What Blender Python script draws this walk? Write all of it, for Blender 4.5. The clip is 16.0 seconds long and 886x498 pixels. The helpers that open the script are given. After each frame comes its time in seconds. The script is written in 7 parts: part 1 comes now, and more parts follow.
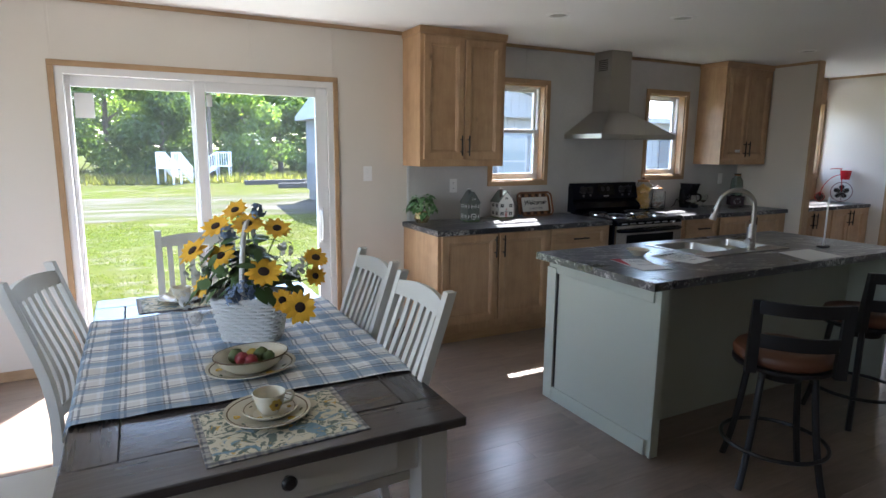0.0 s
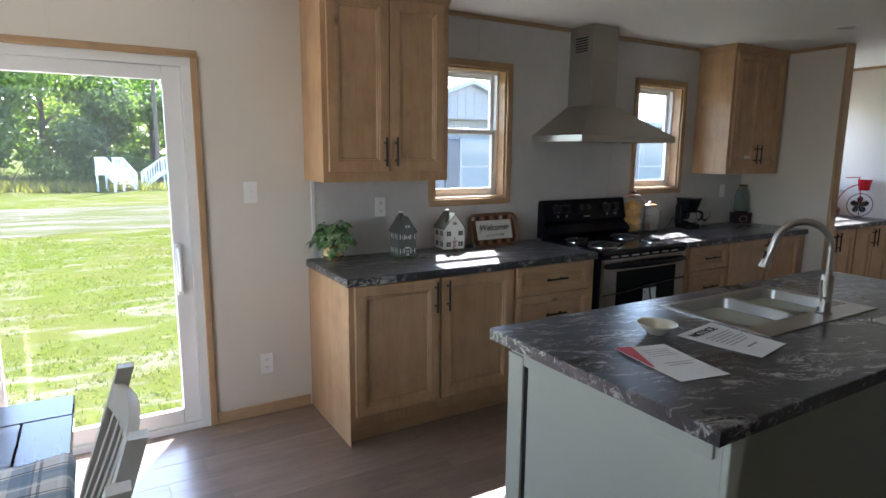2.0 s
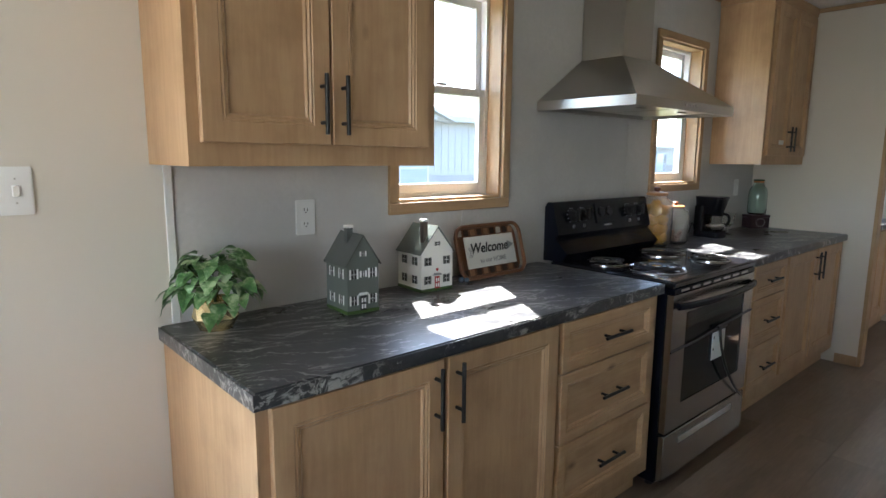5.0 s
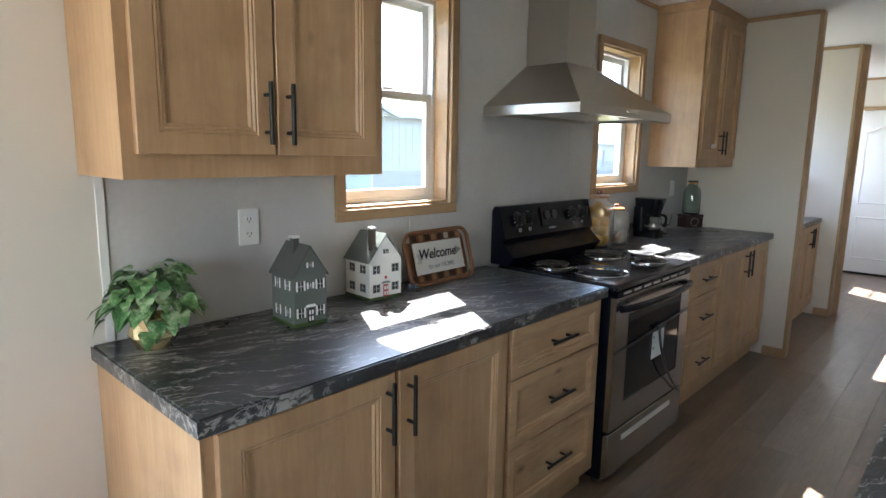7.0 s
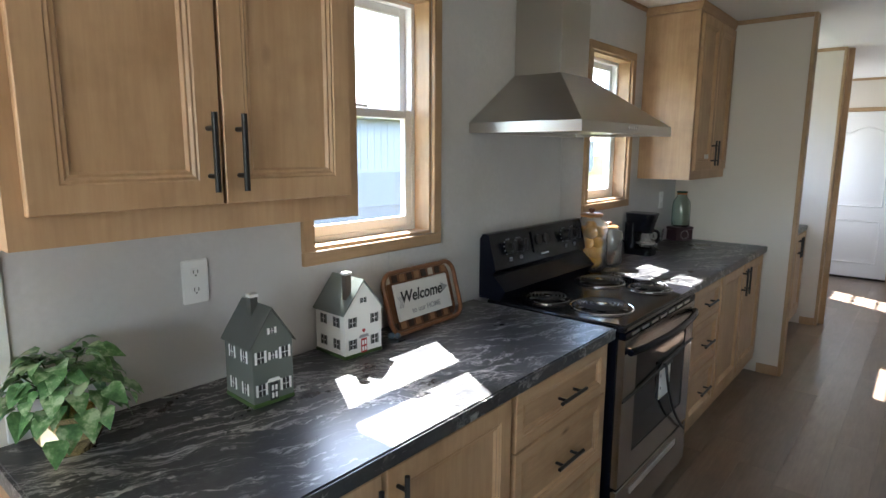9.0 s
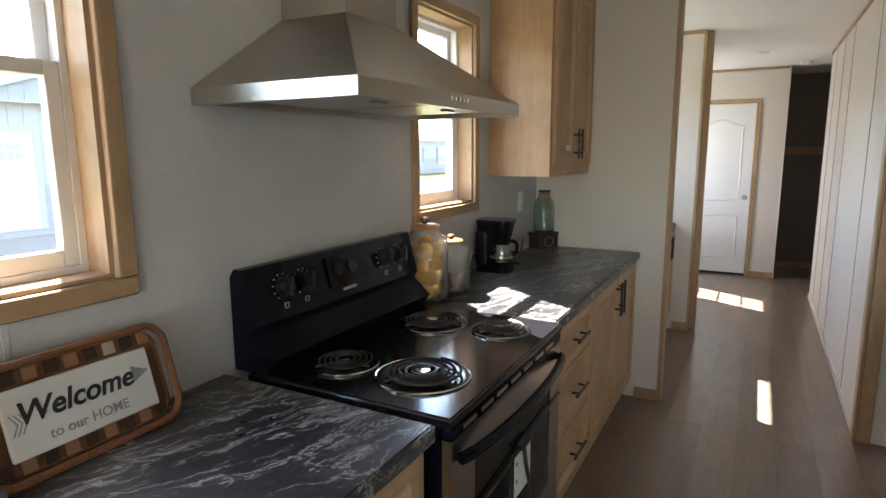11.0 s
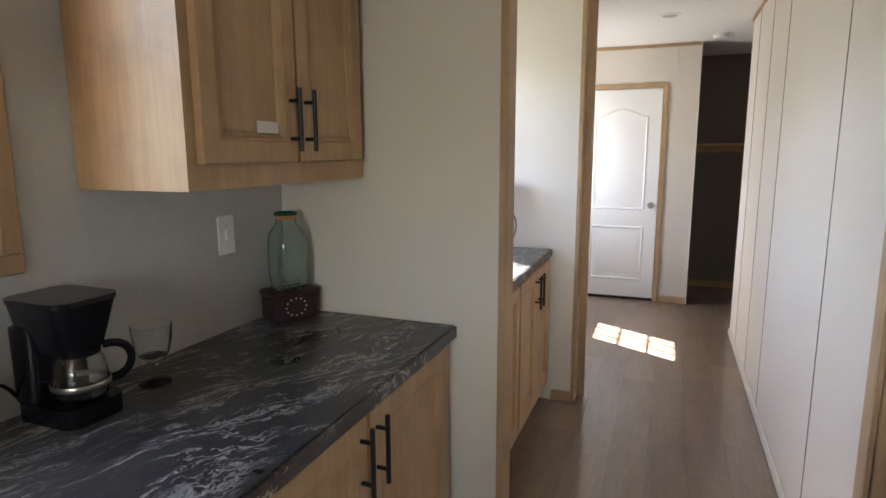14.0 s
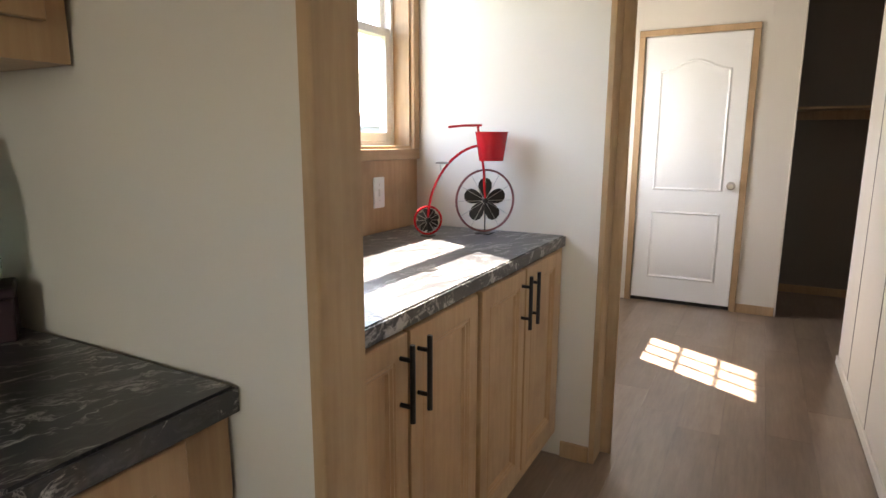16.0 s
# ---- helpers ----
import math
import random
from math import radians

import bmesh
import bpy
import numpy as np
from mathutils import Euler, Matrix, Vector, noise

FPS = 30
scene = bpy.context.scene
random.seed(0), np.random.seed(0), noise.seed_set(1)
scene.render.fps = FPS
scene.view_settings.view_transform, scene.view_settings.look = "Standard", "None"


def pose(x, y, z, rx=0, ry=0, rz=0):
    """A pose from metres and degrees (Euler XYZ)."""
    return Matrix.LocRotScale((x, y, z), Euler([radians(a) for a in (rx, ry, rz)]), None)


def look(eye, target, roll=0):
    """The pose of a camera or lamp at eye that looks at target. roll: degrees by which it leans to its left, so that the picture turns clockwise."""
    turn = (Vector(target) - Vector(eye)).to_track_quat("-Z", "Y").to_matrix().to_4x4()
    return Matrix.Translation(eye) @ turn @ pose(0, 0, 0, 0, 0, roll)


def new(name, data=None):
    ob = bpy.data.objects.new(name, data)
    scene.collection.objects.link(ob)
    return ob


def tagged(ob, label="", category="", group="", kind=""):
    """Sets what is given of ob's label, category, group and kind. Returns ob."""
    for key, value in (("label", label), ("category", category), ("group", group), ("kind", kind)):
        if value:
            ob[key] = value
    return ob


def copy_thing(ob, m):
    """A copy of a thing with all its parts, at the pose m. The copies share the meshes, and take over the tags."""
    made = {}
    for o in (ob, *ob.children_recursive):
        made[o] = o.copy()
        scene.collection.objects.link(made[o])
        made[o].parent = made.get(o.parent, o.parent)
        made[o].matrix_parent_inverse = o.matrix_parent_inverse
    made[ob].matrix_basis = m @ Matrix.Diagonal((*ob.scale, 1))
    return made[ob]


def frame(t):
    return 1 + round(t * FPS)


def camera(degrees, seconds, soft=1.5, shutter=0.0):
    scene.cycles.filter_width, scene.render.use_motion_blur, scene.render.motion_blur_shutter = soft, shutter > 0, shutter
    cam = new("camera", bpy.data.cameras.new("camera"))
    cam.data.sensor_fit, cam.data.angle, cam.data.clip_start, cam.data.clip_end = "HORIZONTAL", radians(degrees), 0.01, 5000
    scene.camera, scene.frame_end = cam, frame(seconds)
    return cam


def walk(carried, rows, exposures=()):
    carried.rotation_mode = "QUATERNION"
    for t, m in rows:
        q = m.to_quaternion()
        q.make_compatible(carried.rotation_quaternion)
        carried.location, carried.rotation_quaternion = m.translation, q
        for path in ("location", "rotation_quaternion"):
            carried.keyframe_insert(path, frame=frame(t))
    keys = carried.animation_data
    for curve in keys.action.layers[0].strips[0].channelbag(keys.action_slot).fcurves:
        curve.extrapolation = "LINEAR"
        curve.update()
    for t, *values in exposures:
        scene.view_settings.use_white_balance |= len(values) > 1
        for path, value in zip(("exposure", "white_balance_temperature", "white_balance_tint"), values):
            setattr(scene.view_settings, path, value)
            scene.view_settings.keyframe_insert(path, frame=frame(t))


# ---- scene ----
cam = camera(74.4, 16.0)
PATH = [
    (0, (0.018, 0.064, 1.536), (0.934, 1.808, 1.192), 0.6),
    (0.5, (0.211, 0.359, 1.569), (1.152, 2.089, 1.222), 0.6),
    (1, (0.479, 0.617, 1.543), (1.448, 2.333, 1.204), 0.6),
    (1.5, (0.715, 0.902, 1.542), (1.707, 2.605, 1.204), 0.5),
    (2, (0.935, 1.21, 1.553), (1.947, 2.903, 1.223), 0.5),
    (2.5, (1.182, 1.497, 1.532), (2.22, 3.176, 1.212), 0.5),
    (3, (1.308, 1.828, 1.52), (2.371, 3.493, 1.206), 0.4),
    (3.2, (1.347, 1.971, 1.527), (2.421, 3.63, 1.22), 0.3),
    (5.3, (1.516, 2.813, 1.391), (2.867, 4.253, 1.075), 0.7),
    (5.5, (1.513, 2.824, 1.382), (2.887, 4.242, 1.062), 0.8),
    (6, (1.502, 2.815, 1.368), (2.915, 4.193, 1.046), 0.8),
    (6.5, (1.505, 2.806, 1.405), (2.94, 4.16, 1.08), 0.9),
    (7, (1.516, 2.796, 1.455), (2.962, 4.139, 1.129), 0.9),
    (7.5, (1.51, 2.795, 1.513), (2.961, 4.133, 1.185), 0.9),
    (8, (1.49, 2.829, 1.562), (2.948, 4.157, 1.23), 1.0),
    (8.2, (1.5, 2.858, 1.566), (2.96, 4.183, 1.233), 0.9),
    (10.3, (2.309, 3.335, 1.508), (3.971, 4.396, 1.178), -0.2),
    (10.5, (2.384, 3.325, 1.503), (4.066, 4.354, 1.172), -0.2),
    (11, (2.662, 3.309, 1.511), (4.399, 4.245, 1.181), -0.3),
    (11.5, (2.984, 3.346, 1.489), (4.76, 4.206, 1.16), -0.5),
    (12, (3.288, 3.384, 1.505), (5.09, 4.185, 1.173), -0.3),
    (12.5, (3.621, 3.353, 1.482), (5.442, 4.109, 1.15), -0.2),
    (13, (3.915, 3.32, 1.469), (5.748, 4.05, 1.141), -0.2),
    (13.5, (4.237, 3.337, 1.477), (6.076, 4.05, 1.149), -0.2),
    (14, (4.529, 3.285, 1.465), (6.369, 3.997, 1.137), -0.2),
    (14.5, (4.831, 3.205, 1.466), (6.665, 3.932, 1.133), 0.0),
    (15, (5.139, 3.207, 1.446), (6.952, 3.979, 1.101), 0.1),
    (15.5, (5.422, 3.241, 1.388), (7.203, 4.074, 1.019), 0.2),
    (16, (5.675, 3.255, 1.266), (7.405, 4.191, 0.904), 0.2),
]
exposures = [(0, 3.27, 5760, 14), (3.2, 3.47, 5880, 13), (5.3, 3.85, 5920, 10), (8.2, 4.0, 5880, 10), (10.4, 4.0, 6100, 11), (11.5, 4.1, 6600, 12), (12.5, 4.2, 6400, 12), (13.5, 4.15, 6150, 12), (14.5, 4.22, 6850, 14), (16, 4.17, 7050, 14)]
walk(cam, [(t, look(eye, target, roll)) for t, eye, target, roll in PATH], exposures)

# ---- world, sun and large lights ----
world = bpy.data.worlds.new("sky_world")
scene.world = world
world.use_nodes = True
wn = world.node_tree.nodes
sky = wn.new("ShaderNodeTexSky")
sky.sky_type = 'NISHITA'
sky.sun_disc = False
SUN = Vector((0.42, 0.745, 1.0)).normalized()
sky.sun_elevation = math.asin(SUN.z)
sky.sun_rotation = math.atan2(SUN.x, SUN.y)
world.node_tree.links.new(sky.outputs[0], wn["Background"].inputs[0])
wn["Background"].inputs[1].default_value = 0.15
sun = new("sun", bpy.data.lights.new("sun", 'SUN'))
sun.data.energy = 4.1
sun.data.angle = radians(0.6)
sun.data.color = (1.0, 0.95, 0.86)
sun.matrix_world = look(SUN * 60, (0, 0, 0))


def area_lamp(name, m, width, height, watts, colour=(0.98, 0.97, 0.96)):
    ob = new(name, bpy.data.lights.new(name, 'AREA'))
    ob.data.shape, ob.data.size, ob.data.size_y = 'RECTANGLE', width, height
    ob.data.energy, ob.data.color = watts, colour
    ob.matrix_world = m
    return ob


# area lamps: sky stand-ins at entry door and niche window, added fills at dining end and slider sill
LIVING, SLIDER_FILL = 3.7, 7.0
area_lamp("window_light_entry", look((9.83, 4.60, 1.5), (9.83, 0, 1.2)), 0.45, 0.88, 0.95)
area_lamp("window_light_niche", look((7.39, 4.60, 1.68), (7.39, 0, 1.2)), 0.62, 0.72, 0.20, (0.90, 0.96, 1.0))
# added fill lamp on the unseen west side, no known window there
area_lamp("fill_light_dining", look((-2.58, 1.75, 1.45), (0, 1.75, 1.45)), 2.3, 1.3, LIVING)
# added fill lamp hidden outside below the sill, imitates bounce off the lawn
area_lamp("fill_light_slider", look((0.60, 5.05, -0.26), (0.75, 4.10, 0.80)), 1.70, 0.45, SLIDER_FILL, (1.0, 0.98, 0.88))


# ---- materials ----
class Nodes:
    """A small writer of node materials."""

    def __init__(self, name):
        self.m = bpy.data.materials.new(name)
        self.m.use_nodes = True
        self.t = self.m.node_tree
        self.b = self.t.nodes["Principled BSDF"]

    def n(self, kind, **props):
        node = self.t.nodes.new(kind)
        for k, v in props.items():
            if k == "noise_type": node.noise_dimensions = v
        return node

    def link(self, a, b):
        self.t.links.new(a, b)

    def coords(self, scale=(1, 1, 1), local=False, shuffle=False, turn=(0, 0, 0)):
        if local:
            src = self.n("ShaderNodeTexCoord").outputs["Object"]
        else:
            src = self.n("ShaderNodeNewGeometry").outputs["Position"]
        if shuffle:
            add = self.n("ShaderNodeVectorMath")
            info = self.n("ShaderNodeObjectInfo")
            mul = self.n("ShaderNodeMath")
            mul.operation = 'MULTIPLY'
            mul.inputs[1].default_value = 37.0
            self.link(info.outputs["Random"], mul.inputs[0])
            self.link(src, add.inputs[0])
            self.link(mul.outputs[0], add.inputs[1])
            src = add.outputs[0]
        mp = self.n("ShaderNodeMapping")
        mp.inputs["Scale"].default_value = scale
        mp.inputs["Rotation"].default_value = [radians(a) for a in turn]
        self.link(src, mp.inputs["Vector"])
        return mp.outputs[0]

    def noise(self, vec, scale, detail=4, rough=0.55, distort=0.0):
        nd = self.n("ShaderNodeTexNoise")
        nd.inputs["Scale"].default_value = scale
        nd.inputs["Detail"].default_value = detail
        nd.inputs["Roughness"].default_value = rough
        nd.inputs["Distortion"].default_value = distort
        self.link(vec, nd.inputs["Vector"])
        return nd.outputs["Fac"]

    def ramp(self, fac, stops):
        r = self.n("ShaderNodeValToRGB")
        e = r.color_ramp.elements
        while len(e) < len(stops): e.new(0.5)
        for el, (p, c) in zip(e, stops):
            el.position = p
            el.color = (*c, 1) if len(c) == 3 else c
        self.link(fac, r.inputs[0])
        return r.outputs[0]

    def mix(self, fac, a, b, mode='MIX'):
        mx = self.n("ShaderNodeMix")
        mx.data_type, mx.blend_type = 'RGBA', mode
        for sock, v in ((mx.inputs[0], fac), (mx.inputs[6], a), (mx.inputs[7], b)):
            if isinstance(v, (int, float)): sock.default_value = v
            elif isinstance(v, tuple): sock.default_value = (*v, 1)
            else: self.link(v, sock)
        return mx.outputs[2]

    def bump(self, height, strength=0.2, distance=0.002):
        bp = self.n("ShaderNodeBump")
        bp.inputs["Strength"].default_value = strength
        bp.inputs["Distance"].default_value = distance
        self.link(height, bp.inputs["Height"])
        self.link(bp.outputs[0], self.b.inputs["Normal"])

    def out(self, colour=None, rough=0.5, metal=0.0, **more):
        b = self.b
        if isinstance(colour, tuple): b.inputs["Base Color"].default_value = (*colour, 1)
        elif colour is not None: self.link(colour, b.inputs["Base Color"])
        if isinstance(rough, (int, float)): b.inputs["Roughness"].default_value = rough
        else: self.link(rough, b.inputs["Roughness"])
        b.inputs["Metallic"].default_value = metal
        for k, v in more.items(): b.inputs[k.replace("_", " ")].default_value = v
        return self.m


def scaled(c, k): return tuple(min(1.0, v * k) for v in c)


def plain(name, c, rough=0.5, metal=0.0, vary=0.1, grain=60.0, relief=0.06, local=True, **more):
    """Paint, plastic or metal with a slight change of tone at two scales and a fine relief."""
    s = Nodes(name)
    v = s.coords(local=local)
    big = s.noise(v, 3.0, 3)
    fine = s.noise(v, grain, 4)
    col = s.mix(big, scaled(c, 1 - vary), scaled(c, 1 + vary))
    col = s.mix(fine, col, scaled(c, 1 - vary * 0.5))
    if relief: s.bump(fine, relief, 0.001)
    rg = s.n("ShaderNodeMapRange")
    rg.inputs["To Min"].default_value, rg.inputs["To Max"].default_value = max(0.02, rough * 0.85), min(1, rough * 1.15)
    s.link(big, rg.inputs["Value"])
    return s.out(col, rg.outputs[0], metal, **more)


def wood(name, dark, mid, light, axis='Z', rough=0.42, shuffle=True, knots=True, grain=1.0):
    """Wood with long grain, broad figure and a few small knots."""
    s = Nodes(name)
    sc = {'Z': (9, 9, 0.7), 'X': (0.7, 9, 9), 'Y': (9, 0.7, 9)}[axis]
    v = s.coords(sc, local=False, shuffle=shuffle)
    broad = s.noise(v, 0.55 * grain, 5, 0.6, 0.6)
    fine = s.noise(v, 7.0 * grain, 5, 0.65, 0.2)
    col = s.ramp(broad, [(0.28, dark), (0.5, mid), (0.72, light)])
    col = s.mix(0.35, col, s.ramp(fine, [(0.3, dark), (0.65, light)]))
    blotch = s.noise(s.coords((1, 1, 1), shuffle=shuffle), 7.0, 4, 0.6)
    col = s.mix(1.0, col, s.ramp(blotch, [(0.30, (0.86, 0.84, 0.82)), (0.5, (0.99,) * 3), (0.70, (1.05, 1.045, 1.04))]), 'MULTIPLY')
    if knots:
        vk = s.coords({'Z': (3, 3, 1.6), 'X': (1.6, 3, 3), 'Y': (3, 1.6, 3)}[axis], shuffle=shuffle)
        vo = s.n("ShaderNodeTexVoronoi")
        vo.inputs["Scale"].default_value = 1.5
        s.link(vk, vo.inputs["Vector"])
        kf = s.ramp(vo.outputs["Distance"], [(0.02, (1, 1, 1)), (0.09, (0, 0, 0))])
        col = s.mix(kf, col, scaled(dark, 0.55))
    s.bump(fine, 0.08, 0.001)
    return s.out(col, rough)


CREAM = plain("cream_vinyl_wall", (0.71, 0.657, 0.582), 0.6, vary=0.03, grain=260, relief=0.12, local=False)
GREY_WALL = plain("grey_linen_wall", (0.635, 0.617, 0.605), 0.6, vary=0.27, grain=65, relief=0.12, local=False)
# closet walls: darkened to taupe, so the nook's shade sits in the colour
CLOSET_SHADE = plain("shaded_closet_wall", (0.20, 0.17, 0.145), 0.65, vary=0.05, local=False)
CEILING = plain("stippled_ceiling_paint", (0.86, 0.85, 0.83), 0.9, vary=0.02, grain=180, relief=0.5, local=False)
OAK = wood("natural_oak", (0.372, 0.222, 0.112), (0.478, 0.298, 0.158), (0.578, 0.386, 0.220))
OAK_X = wood("natural_oak_lengthwise", (0.372, 0.222, 0.112), (0.478, 0.298, 0.158), (0.578, 0.386, 0.220), 'X')
TRIM = wood("oak_trim", (0.34, 0.212, 0.108), (0.435, 0.282, 0.152), (0.52, 0.358, 0.205), 'Z', 0.5, knots=False)
TRIM_X = wood("oak_trim_lengthwise", (0.34, 0.212, 0.108), (0.435, 0.282, 0.152), (0.52, 0.358, 0.205), 'X', 0.5, knots=False)
WHITE_VINYL = plain("white_vinyl", (0.80, 0.80, 0.79), 0.35, vary=0.02)
SAGE = plain("sage_grey_paint", (0.44, 0.46, 0.385), 0.5, vary=0.04, local=False)
BLACK = plain("black_enamel", (0.005, 0.006, 0.011), 0.18, vary=0.1, relief=0, Specular_IOR_Level=0.18)
COOKTOP = plain("black_cooktop_enamel", (0.011, 0.011, 0.014), 0.13, vary=0.1, relief=0, Specular_IOR_Level=0.75)
BLACK_MATT = plain("black_matt_metal", (0.018, 0.017, 0.017), 0.38, 0.3, vary=0.15)
STEEL = plain("brushed_steel", (0.47, 0.442, 0.405), 0.31, 1.0, vary=0.05, grain=400, relief=0.05)
CHROME = plain("polished_chrome", (0.72, 0.72, 0.72), 0.08, 1.0, vary=0.02, relief=0)
DARK_GLASS = plain("dark_oven_glass", (0.006, 0.006, 0.007), 0.05, vary=0.0, relief=0, Specular_IOR_Level=0.2)
PLASTIC_WHITE = plain("white_plastic", (0.87, 0.865, 0.85), 0.3, vary=0.02, relief=0)
OVEN_STEEL = plain("dark_brushed_steel", (0.46, 0.43, 0.395), 0.25, 1.0, vary=0.06, grain=400, relief=0.05)
PAN = plain("black_porcelain_pan", (0.012, 0.012, 0.013), 0.14, vary=0.1, relief=0)
GAP_DARK = plain("dark_shadow_gap", (0.02, 0.018, 0.016), 0.8)


def make_glass(name, tint=(1, 1, 1), rough=0.0):
    s = Nodes(name)
    return s.out(tint, rough, Transmission_Weight=1.0, IOR=1.45)


def make_pane(name, tint=(0.97, 0.985, 0.98), veil=1.0):
    """Thin flat window glass: mostly clear, with Fresnel gloss and a film that imitates glare haze."""
    s = Nodes(name)
    tr = s.n("ShaderNodeBsdfTransparent")
    tr.inputs[0].default_value = (*tint, 1)
    gl = s.n("ShaderNodeBsdfGlossy")
    gl.inputs["Roughness"].default_value = 0.01
    lw = s.n("ShaderNodeLayerWeight")
    pw = s.n("ShaderNodeMath")
    pw.operation = 'POWER'
    pw.inputs[1].default_value = 4.5
    s.link(lw.outputs["Facing"], pw.inputs[0])
    fr = s.n("ShaderNodeMath")
    fr.operation = 'MULTIPLY_ADD'
    fr.inputs[1].default_value, fr.inputs[2].default_value = 0.8, 0.035
    s.link(pw.outputs[0], fr.inputs[0])
    mx = s.n("ShaderNodeMixShader")
    s.link(fr.outputs[0], mx.inputs[0])
    s.link(tr.outputs[0], mx.inputs[1])
    s.link(gl.outputs[0], mx.inputs[2])
    # pale translucent film, added to veil the view as glare does
    scatter = s.n("ShaderNodeBsdfTranslucent")
    scatter.inputs[0].default_value = (0.75, 0.78, 0.80, 1)
    film = s.n("ShaderNodeMixShader")
    s.link(s.ramp(s.noise(s.coords((1, 1, 0.6)), 3.0, 4, 0.6), [(0.3, (0.006 * veil,) * 3), (0.7, (0.012 * veil,) * 3)]), film.inputs[0])
    s.link(mx.outputs[0], film.inputs[1])
    s.link(scatter.outputs[0], film.inputs[2])
    s.link(film.outputs[0], s.t.nodes["Material Output"].inputs[0])
    return s.m


PANE = make_pane("window_glass", veil=1.2)
DOOR_PANE = make_pane("sliding_door_glass", veil=0.55)


def make_counter():
    s = Nodes("black_marble_laminate")
    v = s.coords((1.0, 1.0, 1.0), turn=(0, 0, 24))
    warp = s.noise(v, 2.6, 5, 0.6)
    add = s.n("ShaderNodeVectorMath")
    add.operation = 'MULTIPLY_ADD'
    add.inputs[1].default_value = (0.30, 0.30, 0.15)
    s.link(warp, add.inputs[0])
    s.link(v, add.inputs[2])

    def stretched(scale, size, detail, rough, distort):
        mp = s.n("ShaderNodeMapping")
        mp.inputs["Scale"].default_value = scale
        s.link(add.outputs[0], mp.inputs[0])
        return s.noise(mp.outputs[0], size, detail, rough, distort)

    # broken short dashes, thin long streaks and a fine feathered grain
    dash = s.ramp(stretched((2.2, 11.0, 7.0), 2.9, 8, 0.74, 0.4), [(0.555, (0, 0, 0)), (0.585, (0.35,) * 3), (0.62, (1.0,) * 3)])
    streak = s.ramp(stretched((0.9, 4.6, 3.0), 2.1, 7, 0.66, 0.6), [(0.480, (0, 0, 0)), (0.494, (0.75,) * 3), (0.501, (0.75,) * 3), (0.515, (0, 0, 0))])
    feather = s.ramp(stretched((3.0, 22.0, 14.0), 4.0, 6, 0.7, 0.2), [(0.50, (0, 0, 0)), (0.72, (0.22,) * 3)])
    cloud = s.noise(add.outputs[0], 3.2, 6, 0.62)
    base = s.ramp(cloud, [(0.32, (0.014, 0.014, 0.017)), (0.50, (0.028, 0.028, 0.032)), (0.68, (0.064, 0.063, 0.066))])
    where = s.ramp(s.noise(v, 2.4, 4, 0.6), [(0.34, (0.30,) * 3), (0.56, (1.0,) * 3)])
    col = s.mix(s.mix(1.0, feather, where, 'MULTIPLY'), base, (0.26, 0.255, 0.25))
    col = s.mix(s.mix(1.0, dash, where, 'MULTIPLY'), col, (0.50, 0.485, 0.465))
    gaps = s.ramp(s.noise(v, 3.6, 4), [(0.43, (0, 0, 0)), (0.53, (1, 1, 1))])
    col = s.mix(s.mix(1.0, streak, gaps, 'MULTIPLY'), col, (0.50, 0.485, 0.465))
    s.bump(s.noise(v, 260, 3), 0.10, 0.0006)
    return s.out(col, s.ramp(cloud, [(0.3, (0.26,) * 3), (0.7, (0.35,) * 3)]), Specular_IOR_Level=0.6)


COUNTER = make_counter()


def make_plank():
    s = Nodes("grey_brown_vinyl_plank")
    v = s.coords((0.8, 8, 8), local=True, shuffle=True)
    broad = s.noise(v, 0.8, 5, 0.6, 0.5)
    fine = s.noise(v, 8, 6, 0.65)
    col = s.ramp(broad, [(0.25, (0.185, 0.128, 0.094)), (0.5, (0.238, 0.172, 0.130)), (0.75, (0.285, 0.213, 0.165))])
    col = s.mix(0.26, col, s.ramp(fine, [(0.32, (0.125, 0.088, 0.067)), (0.68, (0.300, 0.238, 0.192))]))
    cloud = s.noise(s.coords((1.5, 4, 4), local=True, shuffle=True), 2.4, 4, 0.6)
    col = s.mix(1.0, col, s.ramp(cloud, [(0.3, (0.84, 0.83, 0.82)), (0.7, (1.10, 1.09, 1.08))]), 'MULTIPLY')
    info = s.n("ShaderNodeObjectInfo")
    col = s.mix(1.0, col, s.ramp(info.outputs["Random"], [(0, (0.80, 0.785, 0.77)), (1, (1.03, 1.02, 1.01))]), 'MULTIPLY')
    knot = s.ramp(s.noise(s.coords((1.6, 5, 5), local=True, shuffle=True), 1.7, 3), [(0.66, (0, 0, 0)), (0.80, (1, 1, 1))])
    col = s.mix(s.mix(1.0, knot, (0.35, 0.35, 0.35), 'MULTIPLY'), col, (0.125, 0.090, 0.068))
    s.bump(fine, 0.06, 0.0008)
    return s.out(col, s.ramp(broad, [(0.2, (0.30,) * 3), (0.8, (0.40,) * 3)]), Coat_Weight=0.55, Coat_Roughness=0.2)


PLANK = make_plank()

# ---- building helpers ----
ORIGIN = {}
UP_Z = Vector((0, 0, 1))


def thing(name, at=(0, 0, 0), label="", category="", group="", kind=""):
    ob = new(name)
    ob.empty_display_size = 0.1
    ob.location = at
    ORIGIN[ob.name] = Vector(at)
    return tagged(ob, label, category, group, kind)


